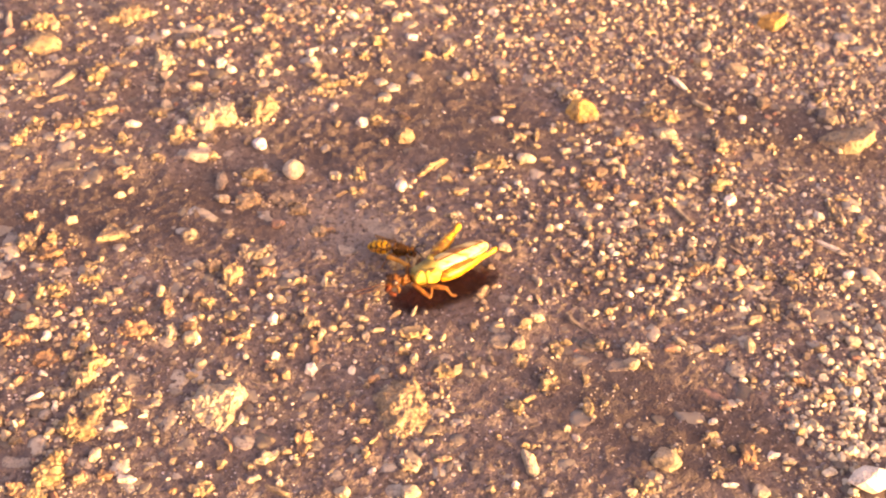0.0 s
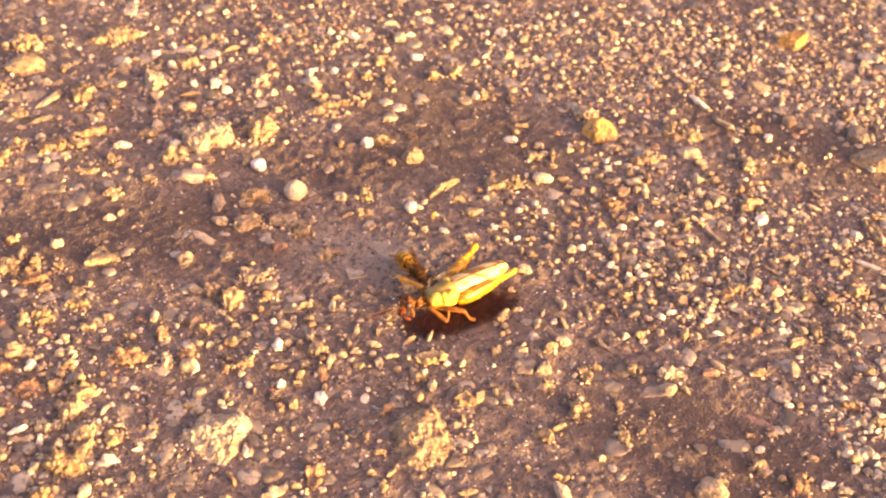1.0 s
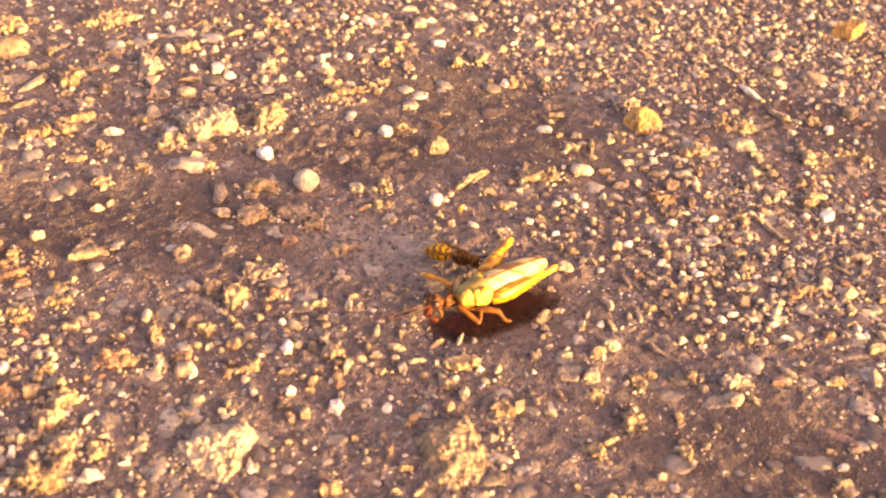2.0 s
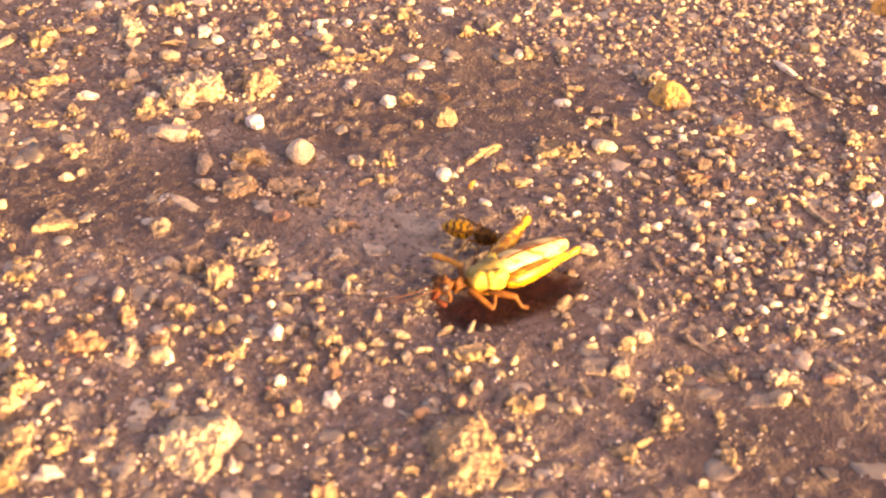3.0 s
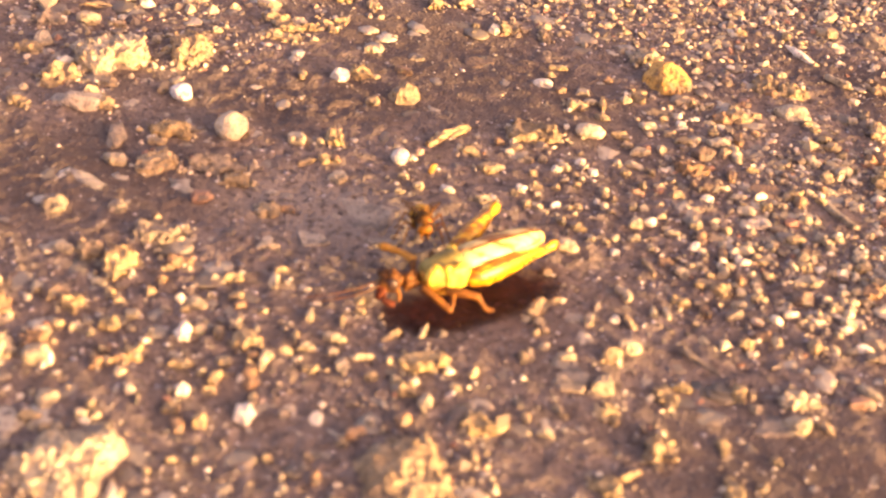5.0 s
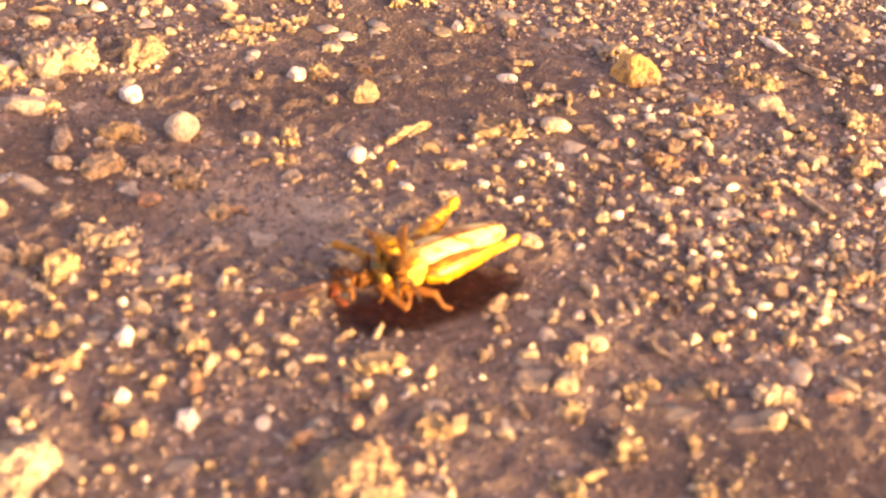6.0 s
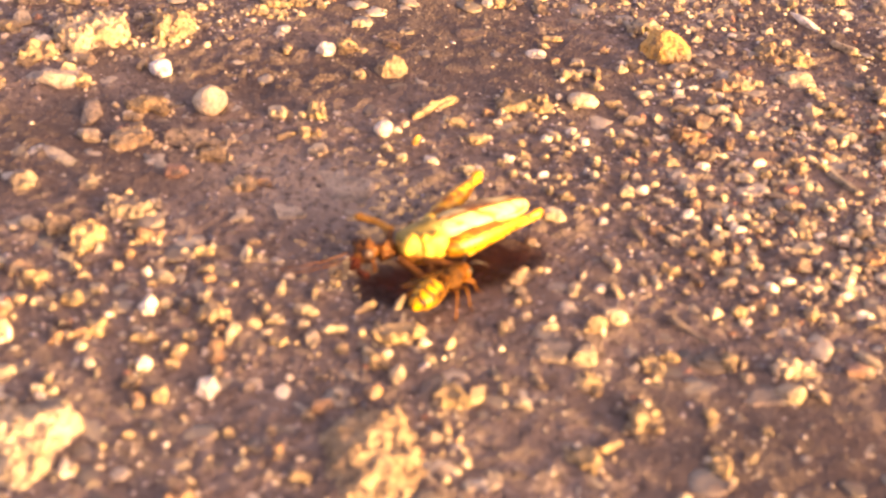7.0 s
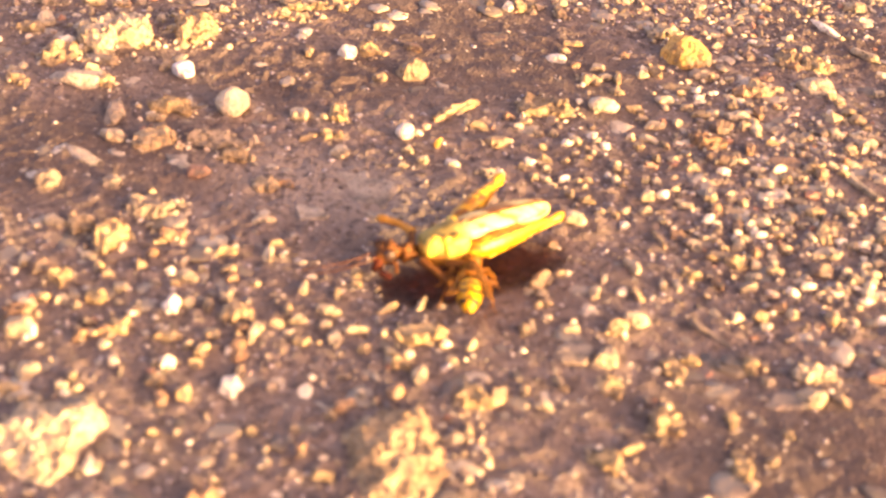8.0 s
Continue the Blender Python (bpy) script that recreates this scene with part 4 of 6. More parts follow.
stone("chip", 19.0, 23.0, 0.9, 0.9, 0.5, 0, tan)
stone("chip", 16.6, 22.6, 0.9, 0.9, 0.5, 0, white)
stone("chip", 17.8, 20.9, 1.2, 1.3, 0.8, 0, cream)
stone("chip", 18.5, 19.8, 1.1, 0.9, 0.5, 0, tan)
stone("chip", 21.5, 22.1, 1.6, 2.0, 1.2, 0, grey)
stone("chip", 23.0, 22.0, 1.3, 1.3, 0.8, 0, cream)
stone("chip", 21.6, 18.2, 1.8, 1.9, 1.2, 0, cream)
stone("chip", 11.4, 16.3, 1.2, 1.5, 0.9, 0, tan)
stone("chip", 12.2, 14.2, 1.2, 1.3, 0.8, 0, grey)
stone("chip", 13.5, 15.2, 1.7, 1.3, 0.8, 0, tan)
stone("chip", 15.4, 13.0, 1.2, 1.2, 0.8, 0, cream)
stone("chip", 17.3, 12.2, 1.0, 0.8, 0.5, 0, tan)
stone("chip", 18.7, 13.8, 1.2, 1.3, 0.8, 0, cream)
stone("chip", 21.3, 14.2, 1.6, 1.5, 0.9, 0, cream)
stone("chip", 18.4, 10.5, 1.2, 1.0, 0.6, 0, white)
stone("chip", 12.2, 10.2, 2.9, 1.8, 1.1, 0, cream)
stone("chip", 23.3, 12.4, 1.0, 1.0, 0.6, 0, cream)
stone("chip", 23.3, 28.1, 1.1, 1.7, 0.8, 0, tan)
stone("chip", 22.7, 26.0, 1.8, 0.9, 0.5, 0, red)
stone("chip", 21.2, 30.8, 1.8, 1.4, 0.8, 0, yellow)
stone("chip", 20.0, 33.1, 1.1, 1.4, 0.8, 0, cream)
stone("chip", 22.8, 33.1, 3.4, 1.0, 0.8, -27, cream)
stone("chip", 24.6, 31.8, 2.8, 0.8, 0.6, -53, tan)
stone("chip", -24.7, -3.8, 1.1, 2.9, 0.8, 0, cream)
stone("chip", -24.3, -1.7, 1.8, 0.7, 0.5, 37, tan)
stone("chip", -19.6, -10.0, 0.9, 2.6, 0.7, 0, cream)
stone("chip", -22.1, -13.1, 0.9, 1.3, 0.7, 0, grey)
stone("chip", -14.0, -5.5, 1.0, 1.6, 0.7, 0, yellow)
stone("chip", -13.7, -7.8, 1.3, 1.1, 0.7, 0, tan)
stone("chip", -15.6, -10.3, 0.8, 2.1, 0.6, 0, tan)
stone("chip", -16.2, -13.6, 2.6, 1.5, 1.0, 0, cream)
stone("chip", -19.5, -15.8, 2.0, 1.2, 0.8, 0, cream)
stone("chip", -20.8, -14.1, 0.9, 2.5, 0.7, 0, tan)
stone("chip", -16.2, -15.9, 1.4, 1.3, 0.9, 0, cream)
stone("chip", -12.6, -16.3, 3.2, 1.0, 0.8, 22, cream)
stone("chip", -10.4, -14.4, 0.8, 1.3, 0.6, 0, grey)
stone("chip", -23.5, -17.9, 1.1, 2.1, 0.8, 0, cream)
stone("chip", -20.1, -18.2, 1.1, 0.7, 0.3, 0, cream)
stone("chip", -15.2, -17.5, 1.2, 0.8, 0.6, 0, tan)
stone("chip", -11.3, -7.6, 0.9, 1.1, 0.7, 0, brown)
stone("chip", -10.8, -9.0, 0.8, 1.4, 0.6, 0, grey)
stone("chip", -9.6, -11.3, 3.6, 1.0, 0.8, 48, yellow)
stone("chip", -6.0, -10.4, 3.9, 0.8, 0.7, 71, cream)
stone("chip", 9.2, 4.5, 1.5, 1.2, 0.7, 0, brown)
stone("rough", 7.9, -3.9, 4.0, 1.9, 1.6, 70, tan)
stone("rough", 10.2, -1.4, 2.6, 0.9, 0.7, 24, tan)
stone("rough", 8.6, -8.6, 1.3, 1.3, 0.8, 0, tan)
stone("chip", 8.7, -11.3, 1.1, 1.2, 0.8, 0, cream)
stone("chip", 6.1, -13.8, 1.1, 2.2, 0.8, 0, tan)
stone("chip", 6.9, -13.1, 0.8, 2.6, 0.6, 0, cream)
stone("chip", 14.3, -5.3, 1.3, 3.4, 0.9, 0, cream)
stone("chip", 15.5, -2.2, 2.0, 0.6, 0.5, 71, cream)
stone("chip", 19.0, 1.2, 3.3, 1.5, 1.2, -55, cream)
stone("chip", 19.2, -4.8, 3.9, 0.9, 0.7, -63, tan)
stone("chip", 18.8, -10.4, 2.4, 2.3, 1.5, 0, cream)
stone("chip", 16.8, -12.2, 1.9, 2.4, 1.4, 0, tan)
stone("chip", 11.1, -13.3, 2.3, 1.0, 0.7, 0, cream)
stone("chip", 22.6, 7.8, 4.5, 0.7, 0.6, -71, tan)
stone("chip", 22.5, -2.1, 0.8, 2.3, 0.6, 0, cream)
stone("slab", 13.5, -9.2, 2.1, 3.2, 1.0, 0, dusty)
stone("slab", 12.5, -5.0, 3.2, 3.2, 1.2, 0, dusty)
stone("slab", -20.8, -4.1, 1.9, 1.3, 0.8, 0, dusty)
stone("slab", -19.0, -7.0, 1.6, 1.3, 0.8, 0, dusty)
# before the insects
stone("round", -50.8, -1.6, 2.5, 2.0, 1.2, 0, cream)
stone("chip", -47.8, -1.5, 3.0, 2.6, 1.6, 0, tan)
stone("rough", -43.8, -3.6, 4.4, 5.4, 2.7, 0, yellow)
stone("chip", -39.8, 0.1, 1.1, 0.9, 0.6, 0, cream)
stone("chip", -26.6, 3.4, 3.3, 1.3, 0.8, 0, cream)
stone("chip", -36.5, -2.1, 3.9, 2.3, 1.4, 0, orange)
stone("chip", -37.6, -3.1, 1.4, 1.5, 0.9, 0, yellow)
stone("chip", -31.9, -4.5, 1.0, 0.9, 0.6, 0, cream)
stone("chip", -29.5, -3.9, 2.4, 1.1, 0.7, 0, yellow)
stone("chip", -38.2, -6.1, 1.3, 1.4, 0.9, 0, orange)
stone("chip", -38.8, -8.8, 1.2, 2.0, 0.9, 0, tan)
stone("chip", -57.3, -10.2, 1.6, 2.7, 1.2, 0, cream)
stone("chip", -59.9, -11.0, 1.5, 1.1, 0.7, 0, orange)
stone("chip", -54.8, -13.9, 2.1, 3.9, 1.5, 0, orange)
stone("chip", -50.0, -11.0, 2.9, 3.3, 2.1, 0, brown)
stone("chip", -47.1, -12.8, 2.9, 2.7, 1.7, 0, yellow)
stone("chip", -48.0, -16.4, 1.5, 1.4, 0.9, 0, yellow)
stone("chip", -43.5, -9.7, 1.2, 1.6, 0.9, 0, yellow)
stone("chip", -41.8, -11.2, 1.9, 1.1, 0.7, 0, tan)
stone("chip", -40.0, -13.2, 1.9, 1.4, 0.9, 0, cream)
stone("chip", -42.2, -15.5, 2.1, 2.1, 1.4, 0, yellow)
stone("chip", -33.2, -9.7, 2.4, 1.9, 1.2, 0, cream)
stone("chip", -34.2, -11.5, 1.2, 1.0, 0.6, 0, yellow)
stone("chip", -28.6, -7.4, 1.6, 1.4, 0.9, 0, tan)
stone("chip", -27.9, -9.2, 1.6, 1.4, 0.9, 0, orange)
stone("chip", -31.7, -7.8, 1.2, 1.1, 0.7, 0, grey)
stone("chip", -36.5, -11.2, 1.3, 1.3, 0.8, 0, grey)
stone("chip", -26.3, -15.8, 3.3, 2.6, 1.7, 0, tan)
stone("chip", -33.6, -16.1, 2.0, 2.4, 1.4, 0, white)
stone("chip", -32.0, -14.5, 1.7, 2.3, 1.2, 0, grey)
stone("chip", -29.8, -14.4, 1.1, 2.6, 0.8, 0, tan)
stone("chip", -28.0, -12.9, 1.4, 2.3, 1.0, 0, grey)
stone("chip", -24.9, -15.7, 0.9, 1.0, 0.7, 0, orange)
stone("chip", -18.6, -19.4, 2.3, 1.2, 0.8, 0, tan)
stone("chip", -14.9, -18.2, 1.6, 2.1, 1.1, 0, cream)
stone("chip", -11.3, -19.9, 1.6, 1.2, 0.8, 0, yellow)
stone("chip", -7.3, -21.7, 2.7, 2.0, 1.3, 0, yellow)
stone("chip", -13.3, -24.3, 2.0, 0.7, 0.5, 0, grey)
stone("chip", -11.1, -27.0, 1.2, 1.1, 0.8, 0, cream)
stone("chip", -12.3, -29.5, 2.6, 1.3, 1.1, 46, orange)
stone("chip", -13.7, -31.5, 1.3, 1.0, 0.7, 0, tan)
stone("chip", -7.4, -26.6, 2.2, 1.7, 1.2, 0, orange)
stone("chip", -9.3, -28.3, 0.7, 1.4, 0.5, 0, tan)
stone("chip", -21.2, -34.5, 1.1, 1.2, 0.8, 0, yellow)
stone("chip", -21.5, -22.8, 1.1, 1.0, 0.7, 0, grey)
stone("chip", -23.8, -19.1, 1.1, 2.9, 0.8, 0, cream)
stone("chip", -24.9, -21.7, 1.6, 4.1, 1.2, 0, orange)
stone("chip", -25.0, -18.5, 1.2, 1.2, 0.8, 0, orange)
stone("chip", -28.7, -22.6, 1.4, 2.6, 1.0, 0, yellow)
stone("chip", -30.4, -22.2, 1.0, 1.1, 0.7, 0, cream)
stone("chip", -29.0, -24.9, 1.5, 1.3, 0.8, 0, yellow)
stone("chip", -28.1, -19.8, 1.6, 1.8, 1.2, 0, tan)
stone("chip", -32.5, -21.0, 2.7, 1.3, 0.9, 0, tan)
stone("chip", -31.9, -25.4, 1.8, 1.7, 1.2, 0, white)
stone("chip", -33.2, -25.5, 1.3, 1.3, 0.8, 0, grey)
stone("chip", -32.5, -28.4, 1.8, 1.4, 1.0, 0, tan)
stone("chip", -31.3, -30.8, 1.3, 2.3, 1.0, 0, orange)
stone("chip", -29.1, -30.0, 1.5, 1.8, 1.1, 0, yellow)
stone("round", -24.7, -27.8, 2.2, 3.0, 1.6, 0, white)
stone("chip", -24.1, -25.2, 0.9, 2.3, 0.6, 0, yellow)
stone("chip", -20.4, -27.3, 1.2, 2.1, 0.8, 0, grey)
stone("chip", -42.1, -22.4, 1.4, 1.9, 1.0, 0, orange)
stone("chip", -40.9, -21.9, 1.2, 1.2, 0.8, 0, tan)
stone("chip", -38.5, -19.7, 2.3, 3.2, 1.7, 0, yellow)
stone("chip", -39.5, -21.4, 1.8, 1.5, 1.0, 0, orange)
stone("chip", -42.4, -19.7, 1.8, 1.5, 1.0, 0, brown)
stone("chip", -45.9, -16.3, 1.2, 1.6, 0.9, 0, cream)
stone("chip", -44.2, -17.2, 1.4, 1.5, 1.0, 0, grey)
stone("round", -48.6, -22.3, 3.2, 3.0, 2.0, 0, cream)
stone("chip", -47.6, -22.5, 1.4, 2.9, 1.0, 0, white)
stone("rough", -49.8, -19.6, 2.8, 3.3, 1.7, 0, orange)
stone("rough", -52.5, -21.7, 2.8, 3.2, 1.7, 0, cream)
stone("chip", -57.7, -20.9, 1.4, 3.6, 1.0, 0, yellow)
stone("chip", -56.4, -20.3, 0.9, 1.8, 0.7, 0, grey)
stone("round", -45.8, -28.8, 2.4, 3.7, 1.7, 0, cream)
stone("chip", -47.0, -32.0, 2.2, 1.4, 1.0, 0, yellow)
stone("chip", -41.7, -30.9, 1.1, 1.5, 0.8, 0, cream)
stone("chip", -41.2, -29.2, 1.1, 1.5, 0.8, 0, tan)
stone("chip", -43.5, -33.3, 1.1, 1.0, 0.7, 0, cream)
stone("chip", -45.0, -33.6, 1.1, 1.1, 0.8, 0, tan)
stone("chip", -44.2, -26.8, 0.8, 0.8, 0.5, 0, grey)
stone("chip", -52.3, -37.3, 1.7, 1.6, 1.1, 0, cream)
stone("chip", -53.3, -34.9, 0.9, 2.2, 0.6, 0, grey)
stone("chip", -15.9, -36.9, 0.9, 2.1, 0.6, 0, orange)
stone("chip", -17.0, -33.8, 0.9, 0.9, 0.6, 0, tan)
stone("chip", -26.1, -33.1, 0.9, 0.9, 0.6, 0, grey)
stone("chip", -28.7, -35.9, 1.3, 1.2, 0.8, 0, grey)
stone("chip", -31.0, -36.2, 1.0, 0.9, 0.6, 0, tan)
stone("chip", -19.5, -37.1, 0.9, 1.5, 0.6, 0, grey)
stone("chip", -36.4, -27.5, 0.6, 2.4, 0.5, 0, grey)
# beyond the tail
stone("chip", 9.7, 55.1, 2.4, 2.0, 1.1, 0, white)
stone("chip", 11.8, 61.1, 3.7, 1.2, 0.6, 0, yellow)
stone("chip", 10.8, 58.4, 1.8, 1.7, 0.9, 0, tan)
stone("chip", 12.7, 53.2, 1.6, 1.6, 0.9, 0, orange)
stone("chip", 16.0, 53.5, 2.1, 1.8, 1.0, 0, cream)
stone("chip", 20.0, 58.7, 1.8, 1.4, 0.7, 0, orange)
stone("chip", 16.8, 50.7, 2.4, 1.6, 0.9, 0, cream)
stone("chip", 14.6, 49.2, 3.0, 2.7, 1.5, 0, tan)
stone("chip", 18.8, 50.5, 1.4, 3.7, 1.0, 0, yellow)
stone("chip", 18.6, 46.1, 2.4, 1.2, 0.7, 0, tan)
stone("rough", 24.5, 54.6, 3.0, 3.1, 1.3, 0, tan)
stone("chip", 22.6, 52.5, 1.6, 1.3, 0.7, 0, cream)
stone("slab", 27.5, 50.0, 4.8, 2.7, 0.8, 0, tan)
stone("chip", 25.8, 45.1, 3.0, 1.9, 1.0, 0, cream)
stone("chip", 31.5, 54.6, 4.9, 2.5, 1.3, 0, grey)
stone("chip", 33.3, 54.1, 2.4, 2.0, 1.1, 0, tan)
stone("chip", 35.8, 53.9, 1.5, 1.3, 0.7, 0, cream)
stone("chip", 39.8, 62.5, 2.3, 2.0, 1.0, 0, brown)
stone("chip", 38.7, 63.4, 1.1, 1.2, 0.6, 0, grey)
stone("chip", 42.0, 56.4, 2.5, 2.2, 1.2, 0, red)
stone("rough", 45.7, 62.5, 3.8, 4.9, 1.9, 0, tan)
stone("chip", 49.2, 66.8, 2.3, 1.3, 0.7, 0, cream)
stone("chip", 46.9, 60.0, 1.9, 2.1, 1.1, 0, orange)
stone("rough", 50.5, 61.1, 3.8, 4.3, 1.7, 0, yellow)
stone("chip", 58.9, 66.2, 5.5, 1.5, 1.2, -38, cream)
stone("chip", 49.4, 54.3, 6.2, 3.8, 2.0, 0, cream)
stone("chip", 65.4, 65.4, 2.6, 2.5, 1.2, 0, tan)
stone("chip", 68.3, 62.5, 1.7, 1.3, 0.7, 0, white)
stone("chip", 58.6, 54.4, 2.1, 1.4, 0.7, 0, cream)
stone("chip", 37.6, 49.9, 3.0, 3.0, 1.6, 0, orange)
stone("rough", 39.9, 51.4, 3.1, 4.5, 1.8, 0, tan)
stone("chip", 43.1, 52.4, 1.5, 1.3, 0.7, 0, tan)
stone("rough", 8.3, 39.3, 6.9, 4.8, 2.1, 0, tan)
stone("chip", 21.2, 41.5, 2.0, 2.0, 1.1, 0, yellow)
stone("chip", 21.9, 39.1, 1.7, 1.5, 0.8, 0, tan)
stone("chip", 2.9, 35.9, 1.7, 1.4, 0.8, 0, orange)
stone("chip", 5.4, 34.4, 1.7, 1.9, 1.1, 0, tan)
stone("chip", 27.0, 38.4, 1.2, 3.0, 0.8, 0, cream)
stone("chip", 23.7, 37.2, 2.3, 1.9, 1.1, 0, cream)
stone("chip", 30.7, 46.7, 1.5, 1.3, 0.7, 0, white)
stone("chip", 28.9, 43.5, 2.0, 1.9, 1.0, 0, tan)
stone("chip", 32.3, 42.0, 1.5, 1.5, 0.9, 0, cream)
stone("chip", 30.5, 41.6, 2.3, 2.0, 1.1, 0, tan)
stone("chip", 36.1, 42.2, 3.3, 2.3, 1.3, 0, cream)
stone("chip", 35.6, 45.3, 1.8, 1.9, 1.0, 0, tan)
stone("chip", 39.3, 44.3, 1.5, 3.7, 1.1, 0, orange)
stone("chip", 42.2, 46.1, 1.1, 1.0, 0.5, 0, orange)
stone("chip", 38.2, 38.6, 2.0, 4.0, 1.4, 0, cream)
stone("chip", 36.6, 39.0, 1.7, 2.0, 1.1, 0, tan)
stone("chip", 40.1, 35.1, 1.5, 1.5, 0.8, 0, yellow)
stone("chip", 36.6, 32.8, 1.5, 3.9, 1.1, 0, orange)
stone("chip", 31.0, 33.1, 3.6, 3.2, 1.8, 0, orange)
stone("chip", 31.2, 29.3, 1.9, 2.4, 1.4, 0, brown)
stone("chip", 33.4, 29.1, 2.3, 3.5, 1.6, 0, brown)
stone("chip", 28.1, 26.5, 1.9, 1.4, 0.8, 0, tan)
stone("chip", 32.8, 26.4, 1.7, 1.4, 0.8, 0, white)
stone("chip", 33.3, 38.2, 3.5, 3.0, 1.7, 0, brown)
stone("slab", 41.3, 30.1, 5.1, 4.3, 1.4, 0, orange)
stone("slab", 44.2, 37.9, 3.5, 2.8, 0.9, 0, grey)
stone("slab", 39.3, 21.8, 4.4, 2.8, 0.9, 0, dusty)
stone("chip", 37.8, 24.2, 2.2, 1.8, 1.0, 0, cream)
stone("chip", 40.7, 25.6, 1.7, 2.1, 1.2, 0, yellow)
stone("chip", 37.1, 27.6, 2.8, 1.1, 0.6, 0, cream)
stone("chip", 42.8, 23.4, 2.0, 1.8, 1.0, 0, grey)
stone("chip", 45.4, 29.3, 2.0, 2.5, 1.4, 0, tan)
stone("chip", 45.9, 27.1, 1.7, 1.7, 1.0, 0, orange)
stone("chip", 49.8, 31.6, 1.7, 1.9, 1.1, 0, orange)
stone("chip", 47.9, 30.4, 1.5, 1.5, 0.8, 0, cream)
stone("chip", 49.0, 28.6, 1.5, 1.5, 0.8, 0, yellow)
stone("chip", 50.2, 39.4, 2.1, 1.9, 1.0, 0, cream)
stone("chip", 51.3, 35.5, 1.8, 1.7, 0.9, 0, tan)
stone("chip", 54.2, 37.4, 2.6, 2.3, 1.3, 0, cream)
stone("chip", 52.7, 46.8, 1.8, 2.0, 1.1, 0, yellow)
stone("chip", 53.8, 44.8, 2.1, 2.1, 1.1, 0, tan)
stone("chip", 54.9, 42.4, 1.6, 1.6, 0.9, 0, yellow)
stone("chip", 51.1, 51.6, 1.6, 1.7, 0.9, 0, tan)
stone("chip", 52.0, 49.5, 1.5, 1.3, 0.7, 0, yellow)
stone("chip", 56.1, 39.5, 1.5, 1.3, 0.7, 0, tan)
stone("rough", 61.0, 55.7, 1.5, 3.9, 0.9, 0, tan)
stone("rough", 62.9, 51.7, 4.4, 4.7, 1.9, 0, tan)
stone("rough", 60.2, 43.1, 3.6, 3.9, 1.6, 0, orange)
stone("rough", 60.7, 36.8, 4.2, 4.8, 2.0, 0, yellow)
stone("chip", 65.4, 45.2, 1.0, 1.3, 0.7, 0, gold)
stone("chip", 62.4, 31.5, 2.9, 3.9, 2.1, 0, white)
stone("chip", 57.7, 29.6, 1.5, 1.5, 0.8, 0, red)
stone("chip", 59.2, 18.6, 1.1, 1.8, 0.8, 0, yellow)
stone("chip", 43.9, 18.0, 2.2, 2.0, 1.2, 0, yellow)
stone("chip", 47.7, 19.9, 1.4, 2.2, 1.0, 0, cream)
stone("chip", 43.9, 8.2, 4.2, 2.3, 1.4, 0, cream)
stone("chip", 45.1, 15.3, 2.7, 2.0, 1.2, 0, brown)
stone("chip", 48.5, 16.5, 1.4, 1.4, 0.8, 0, tan)
stone("chip", 41.3, 14.8, 1.6, 1.7, 1.0, 0, grey)
stone("chip", 51.9, 14.7, 1.6, 2.0, 1.2, 0, cream)
stone("chip", 52.0, 12.6, 2.2, 1.3, 0.8, 0, yellow)
stone("chip", 55.5, 13.1, 2.0, 2.0, 1.2, 0, grey)
stone("chip", 53.9, 8.8, 2.7, 2.6, 1.6, 0, tan)
stone("chip", 57.8, 10.3, 3.3, 2.7, 1.6, 0, cream)
stone("chip", 57.7, 7.1, 1.6, 1.7, 1.0, 0, yellow)
stone("chip", 51.9, 6.9, 2.1, 2.6, 1.5, 0, orange)
stone("chip", 48.2, 6.5, 1.4, 1.7, 1.0, 0, cream)
stone("chip", 47.2, 10.5, 1.6, 1.6, 0.9, 0, tan)
stone("chip", 43.9, 11.3, 1.6, 1.6, 0.9, 0, yellow)
stone("chip", 42.1, 3.7, 3.1, 2.5, 1.5, 0, brown)
stone("chip", 39.8, 15.5, 1.8, 1.3, 0.8, 0, cream)
stone("chip", 37.4, 15.5, 1.6, 1.3, 0.8, 0, cream)
stone("chip", 37.5, 12.4, 1.3, 1.6, 0.9, 0, yellow)
stone("chip", 35.1, 12.0, 1.3, 2.1, 0.9, 0, white)
stone("chip", 33.0, 12.6, 1.1, 2.8, 0.8, 0, orange)
stone("slab", 33.0, 16.6, 3.2, 2.7, 0.9, 0, tan)
stone("chip", 30.5, 15.7, 1.4, 3.0, 1.0, 0, orange)
stone("chip", 30.0, 19.1, 1.8, 2.9, 1.3, 0, cream)
stone("chip", 26.6, 16.5, 2.7, 1.0, 0.6, 0, cream)
stone("slab", 24.9, 9.6, 2.9, 2.6, 0.9, 0, orange)
stone("chip", 27.0, 7.3, 1.8, 1.8, 1.1, 0, cream)
stone("chip", 26.3, 1.0, 2.5, 1.8, 1.1, 0, yellow)
stone("chip", 32.2, 4.2, 2.6, 2.7, 1.6, 0, tan)
stone("chip", 29.6, 5.2, 2.1, 1.6, 1.0, 0, tan)
stone("chip", 29.5, 9.4, 1.3, 1.7, 0.9, 0, cream)
stone("chip", 30.8, 7.2, 1.3, 1.2, 0.8, 0, yellow)
stone("chip", 32.8, 8.7, 1.4, 2.0, 1.0, 0, cream)
stone("chip", 34.9, 6.9, 1.6, 1.6, 1.0, 0, orange)
stone("chip", 33.7, 1.8, 2.0, 1.4, 0.9, 0, cream)
stone("chip", 36.4, 3.0, 1.3, 1.5, 0.9, 0, yellow)
